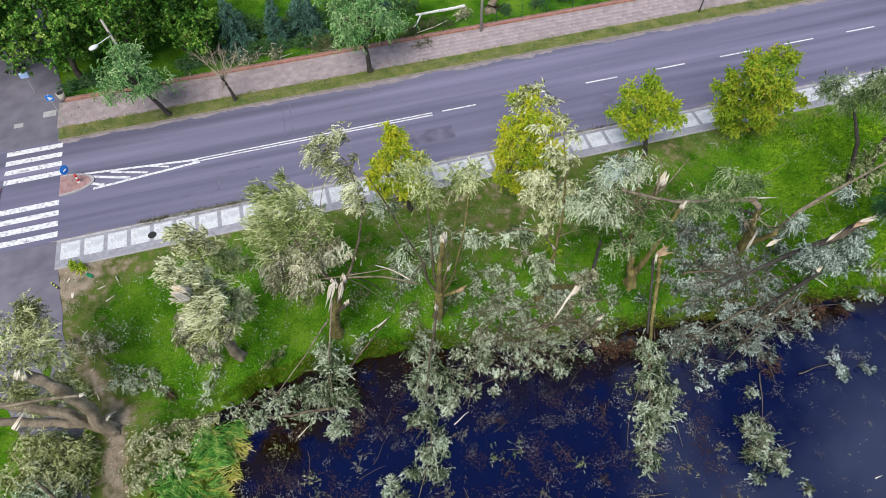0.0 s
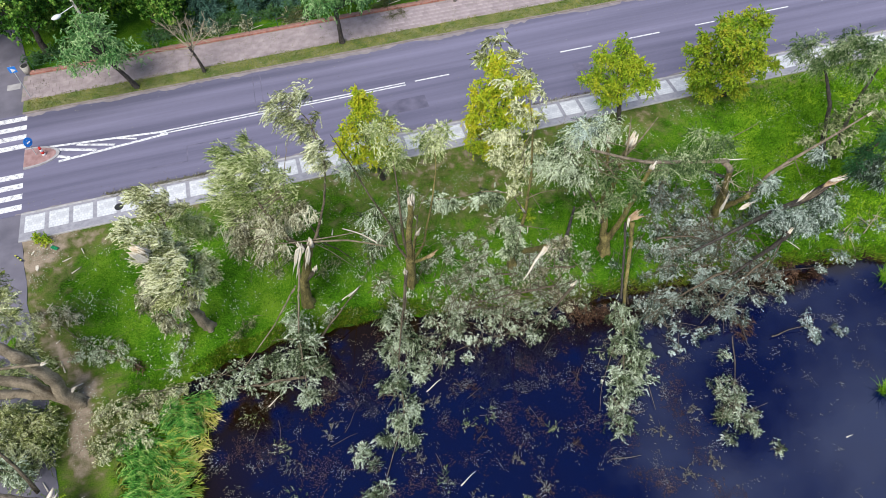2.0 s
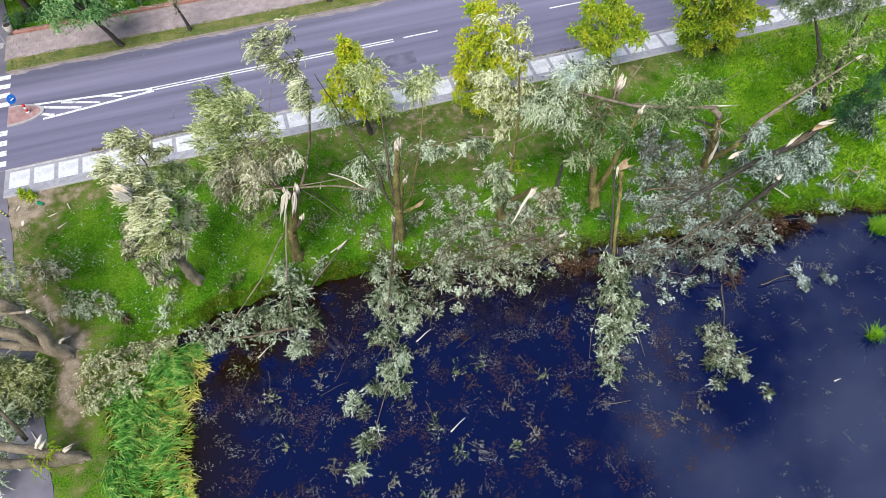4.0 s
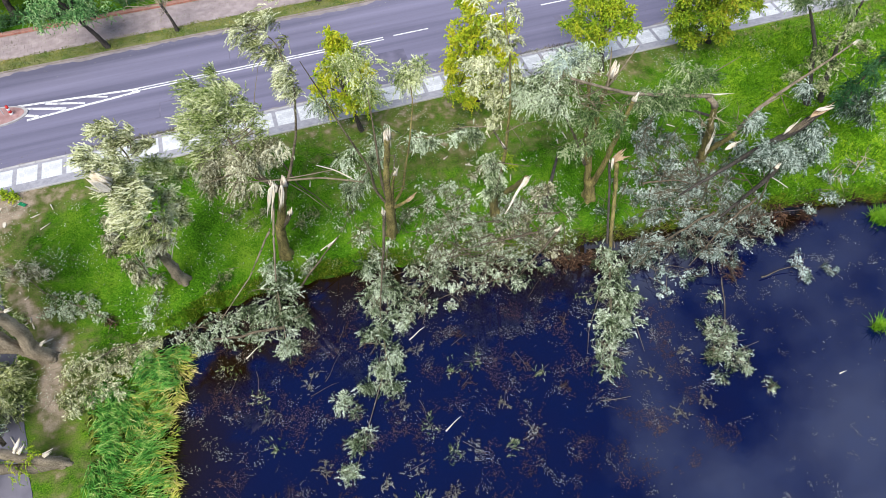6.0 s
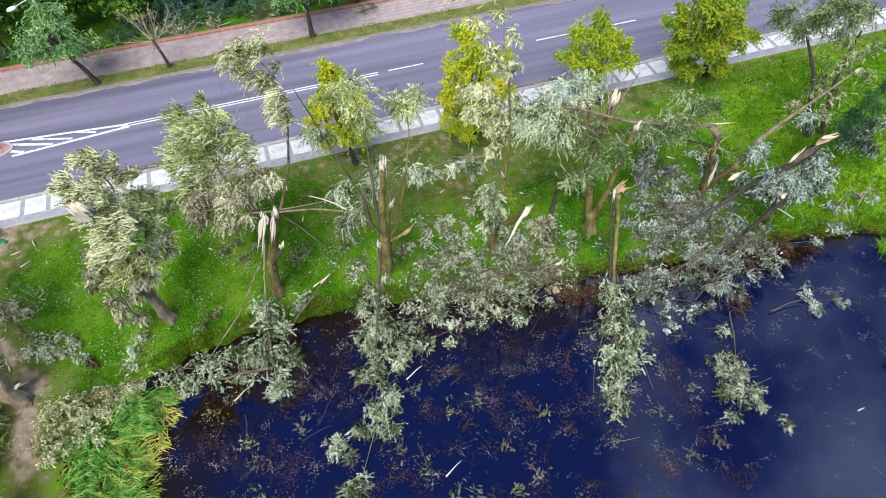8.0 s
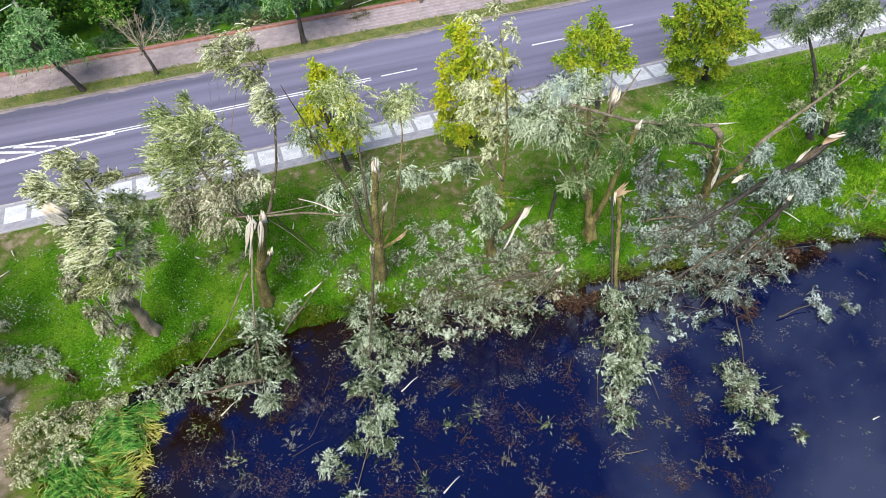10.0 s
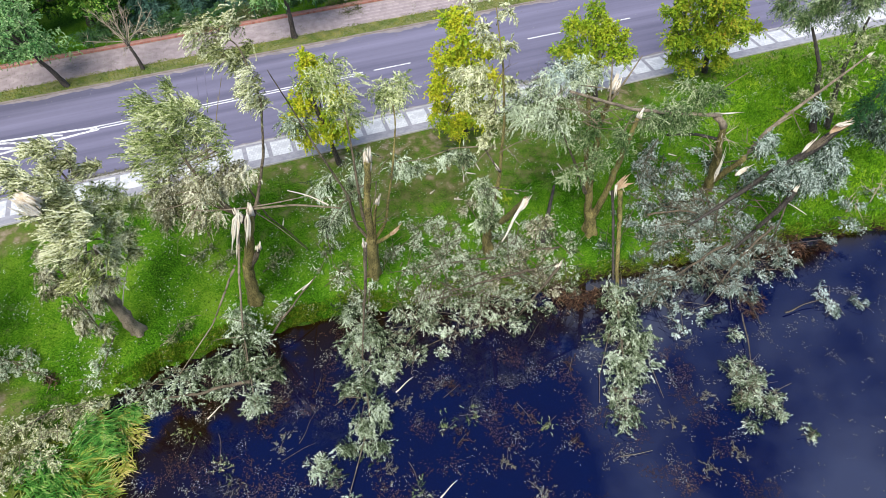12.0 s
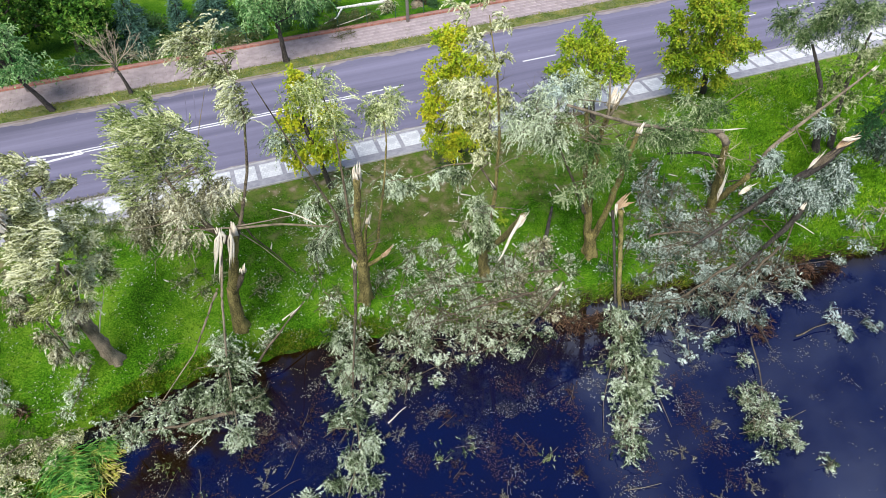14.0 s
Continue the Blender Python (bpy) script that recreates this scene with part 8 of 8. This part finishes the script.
scatter("road_litter", 5000, -24, 60, 1.0, 11.3, lambda x, y: (np.abs(y - 6.2) > 3.6 + 1.6 * rng.random(len(x))) | (rng.random(len(x)) < 0.06), lambda x, y: np.full(len(x), 0.012), 0.1, M_DRYLEAF, "bits of leaf and twig on the road", "leaves")

rng = np.random.default_rng(26)
for i in range(46):
    x, y = -6 + 26 * rng.random(), -16.5 - 11.5 * rng.random()
    t = thing("floating_sprig", (x, y, WATER_Z + 0.02), "half sunken willow sprig drifting on the pond", "twig", "sprigs drifting in the pond")
    a, ln = rng.random() * 6.28, 0.5 + 0.9 * rng.random()
    e = (x + math.cos(a) * ln, y + math.sin(a) * ln, WATER_Z + 0.03)
    limb(t, "stem", [(x, y, WATER_Z + 0.02), ((x + e[0]) / 2 + 0.1, (y + e[1]) / 2, WATER_Z + 0.04), e], 0.014, 0.006, M_TWIG, sides=4)
    foliage(t, [(((x + e[0]) / 2, (y + e[1]) / 2, WATER_Z + 0.03), 0.35 + 0.3 * rng.random())], (M_BROWNLEAF, M_DRYLEAF, M_WILLOW_GREY, M_DRYLEAF)[i % 4], sub=9, twigs=5, leaves=8, twig=0.35, leaf=0.12, wide=0.035, droop=0.0, flat=0.08, hold=False, floor=WATER_Z + 0.01)

# Pale chips of torn wood lying about.
rng = np.random.default_rng(24)
for i in range(34):
    x, y = (-17.5 + 3 * rng.random(), -2.5 - 20 * rng.random()) if i % 3 == 0 else (-6 + 38 * rng.random(), -4.5 - 6.5 * rng.random())
    z = float(ground_z(x, y)) + 0.08
    a, ln = rng.random() * 6.28, 0.25 + 0.5 * rng.random()
    p = thing("wood_chip", (x, y, z), "pale chip of torn willow wood on grass", "wood splinter", "slivers of torn wood")
    limb(p, "wood", [(x, y, z), (x + math.cos(a) * ln, y + math.sin(a) * ln, z + 0.02)], 0.05, 0.02, M_SPLIT, sides=5)
t = thing("green_plant", (-17.2, -1.9, 0.0), "small bright green weed at the footway's end", "plant")
limb(t, "stem", [(-17.2, -1.9, 0.0), (-17.2, -1.9, 0.4)], 0.02, 0.01, M_TWIG, sides=5)
foliage(t, [((-17.2, -1.9, 0.35), 0.45), ((-16.8, -2.1, 0.25), 0.3)], M_MAPLE, sub=24, twigs=14, leaves=6, twig=0.3, leaf=0.14, wide=0.08, floor=0.0, clump=0.2, hold=False)

for x, y, a, ln, r in ((-17.83, -2.81, 1.1, 0.55, 0.09), (-17.51, -4.05, 1.6, 0.75, 0.15), (-15.9, -3.76, 0.3, 0.6, 0.05), (-16.8, -8.7, 2.0, 0.6, 0.05), (-15.8, -12.3, 0.2, 0.75, 0.07)):
    z = float(ground_z(x, y)) + 0.05
    bm = bmesh.new()
    out = [(0, -r * 0.4), (ln * 0.3, -r), (ln * 0.8, -r * 0.7), (ln, 0), (ln * 0.75, r * 0.4), (ln * 0.2, r * 0.35)]
    f = bm.faces.new([bm.verts.new((math.cos(a) * u - math.sin(a) * v, math.sin(a) * u + math.cos(a) * v, 0)) for u, v in out])
    up = bmesh.ops.extrude_face_region(bm, geom=[f])
    bmesh.ops.translate(bm, verts=[g for g in up["geom"] if isinstance(g, bmesh.types.BMVert)], vec=(0, 0, 0.05))
    bmesh.ops.recalc_face_normals(bm, faces=bm.faces)
    slab = part("wood_slab", bm, M_SPLIT)
    slab.location = (x, y, z - 0.03)
    tagged(slab, "flat pale slab of split wood on trodden soil", "wood splinter", "slivers of torn wood")
# A crumpled green bag and a striped barrier plank by the lane.
bm = bmesh.new()
bmesh.ops.create_grid(bm, x_segments=9, y_segments=5, size=0.5)
for v in bm.verts:
    v.co = (v.co.x * 0.85, v.co.y * 0.45, 0.05 + 0.09 * noise.noise(v.co * 6.0) + 0.05 * (1 - abs(v.co.x)))
bag = part("plastic_bag", bm, M_PLASTIC, smooth=True)
bag.modifiers.new("thickness", "SOLIDIFY").thickness = 0.006
bag.matrix_world = pose(-16.36, -2.62, float(ground_z(-16.36, -2.62)) + 0.02, 0, 0, -40) @ Matrix.Diagonal((0.65, 0.55, 0.8, 1))
tagged(bag, "crumpled green plastic bag on bare soil", "bag")
plank = thing("barrier_plank", (-18.8, -2.51, float(ground_z(-18.5, -2.6)) + 0.06), "black and yellow striped barrier plank on the lane", "plank")
for i in range(6):
    bm = bmesh.new()
    box(bm, 0.142 * i, 0.142 * i + 0.14, -0.05, 0.05, 0.0, 0.03, 0.004)
    band = part("band", bm, M_BLACK if i % 2 else M_REED_YELLOW, plank, "black band" if i % 2 else "yellow band")
plank.rotation_euler = (0, 0, radians(-52))
t = thing("dead_sprig", (-11.98, -11.96, -2.15), "small rust-brown dead sprig on the grass", "fallen branch")
limb(t, "stem", [(-11.9, -11.5, -2.0), (-11.98, -11.96, -2.1), (-12.2, -12.5, -2.15)], 0.025, 0.01, M_TWIG, sides=5)
foliage(t, [((-11.95, -11.8, -2.05), 0.3)], M_ROOT, sub=20, twigs=10, leaves=8, twig=0.3, leaf=0.12, wide=0.05, flat=0.4)
t = thing("green_sapling", (14.49, -8.36, -1.13), "small yellow-green leafy shoot beside the broken willow", "plant")
limb(t, "stem", [(14.49, -8.36, -1.2), (14.45, -8.4, -0.3)], 0.02, 0.01, M_TWIG, sides=5)
foliage(t, [((14.45, -8.4, -0.35), 0.45), ((14.4, -8.5, -0.8), 0.4)], M_MAPLE, sub=30, twigs=12, leaves=6, twig=0.3, leaf=0.1, wide=0.07, clump=0.2, hold=False, floor=-1.1)

# ---- slabs of the north footway ----
bm = bmesh.new()
box(bm, -0.242, 0.242, -0.242, 0.242, 0.03, 0.068, 0.006)
slab_me = bpy.data.meshes.new("slab")
bm.to_mesh(slab_me)
bm.free()
slab_me.materials.append(M_SLAB)
rng = np.random.default_rng(25)
sv = np.array([v.co[:] for v in slab_me.vertices])
sf = [list(p.vertices) for p in slab_me.polygons]
rest_v, rest_f = [], []
for i in range(200):
    for j in range(6):
        x, y = -19.1 + 0.5 * i + (0.25 if j % 2 else 0), 13.1 + 0.5 * j
        dz, tw = rng.normal(0, 0.004), rng.normal(0, 0.006)
        if 10 <= x < 35 and (i * 6 + j) < 660:
            s = new("slab", slab_me)
            s.location, s.rotation_euler, s.parent = (x, y, dz), (0, 0, tw), walk_n
        else:
            k = len(rest_v) * len(sv)
            rest_v.append(sv + np.array([x, y, dz]))
            rest_f += [[q + k for q in p] for p in sf]
rest_me = bpy.data.meshes.new("slabs")
rest_me.from_pydata(np.concatenate(rest_v).tolist(), [], rest_f)
rest_me.materials.append(M_SLAB)
tagged(part_mesh("slabs", rest_me, walk_n), kind="stuff")
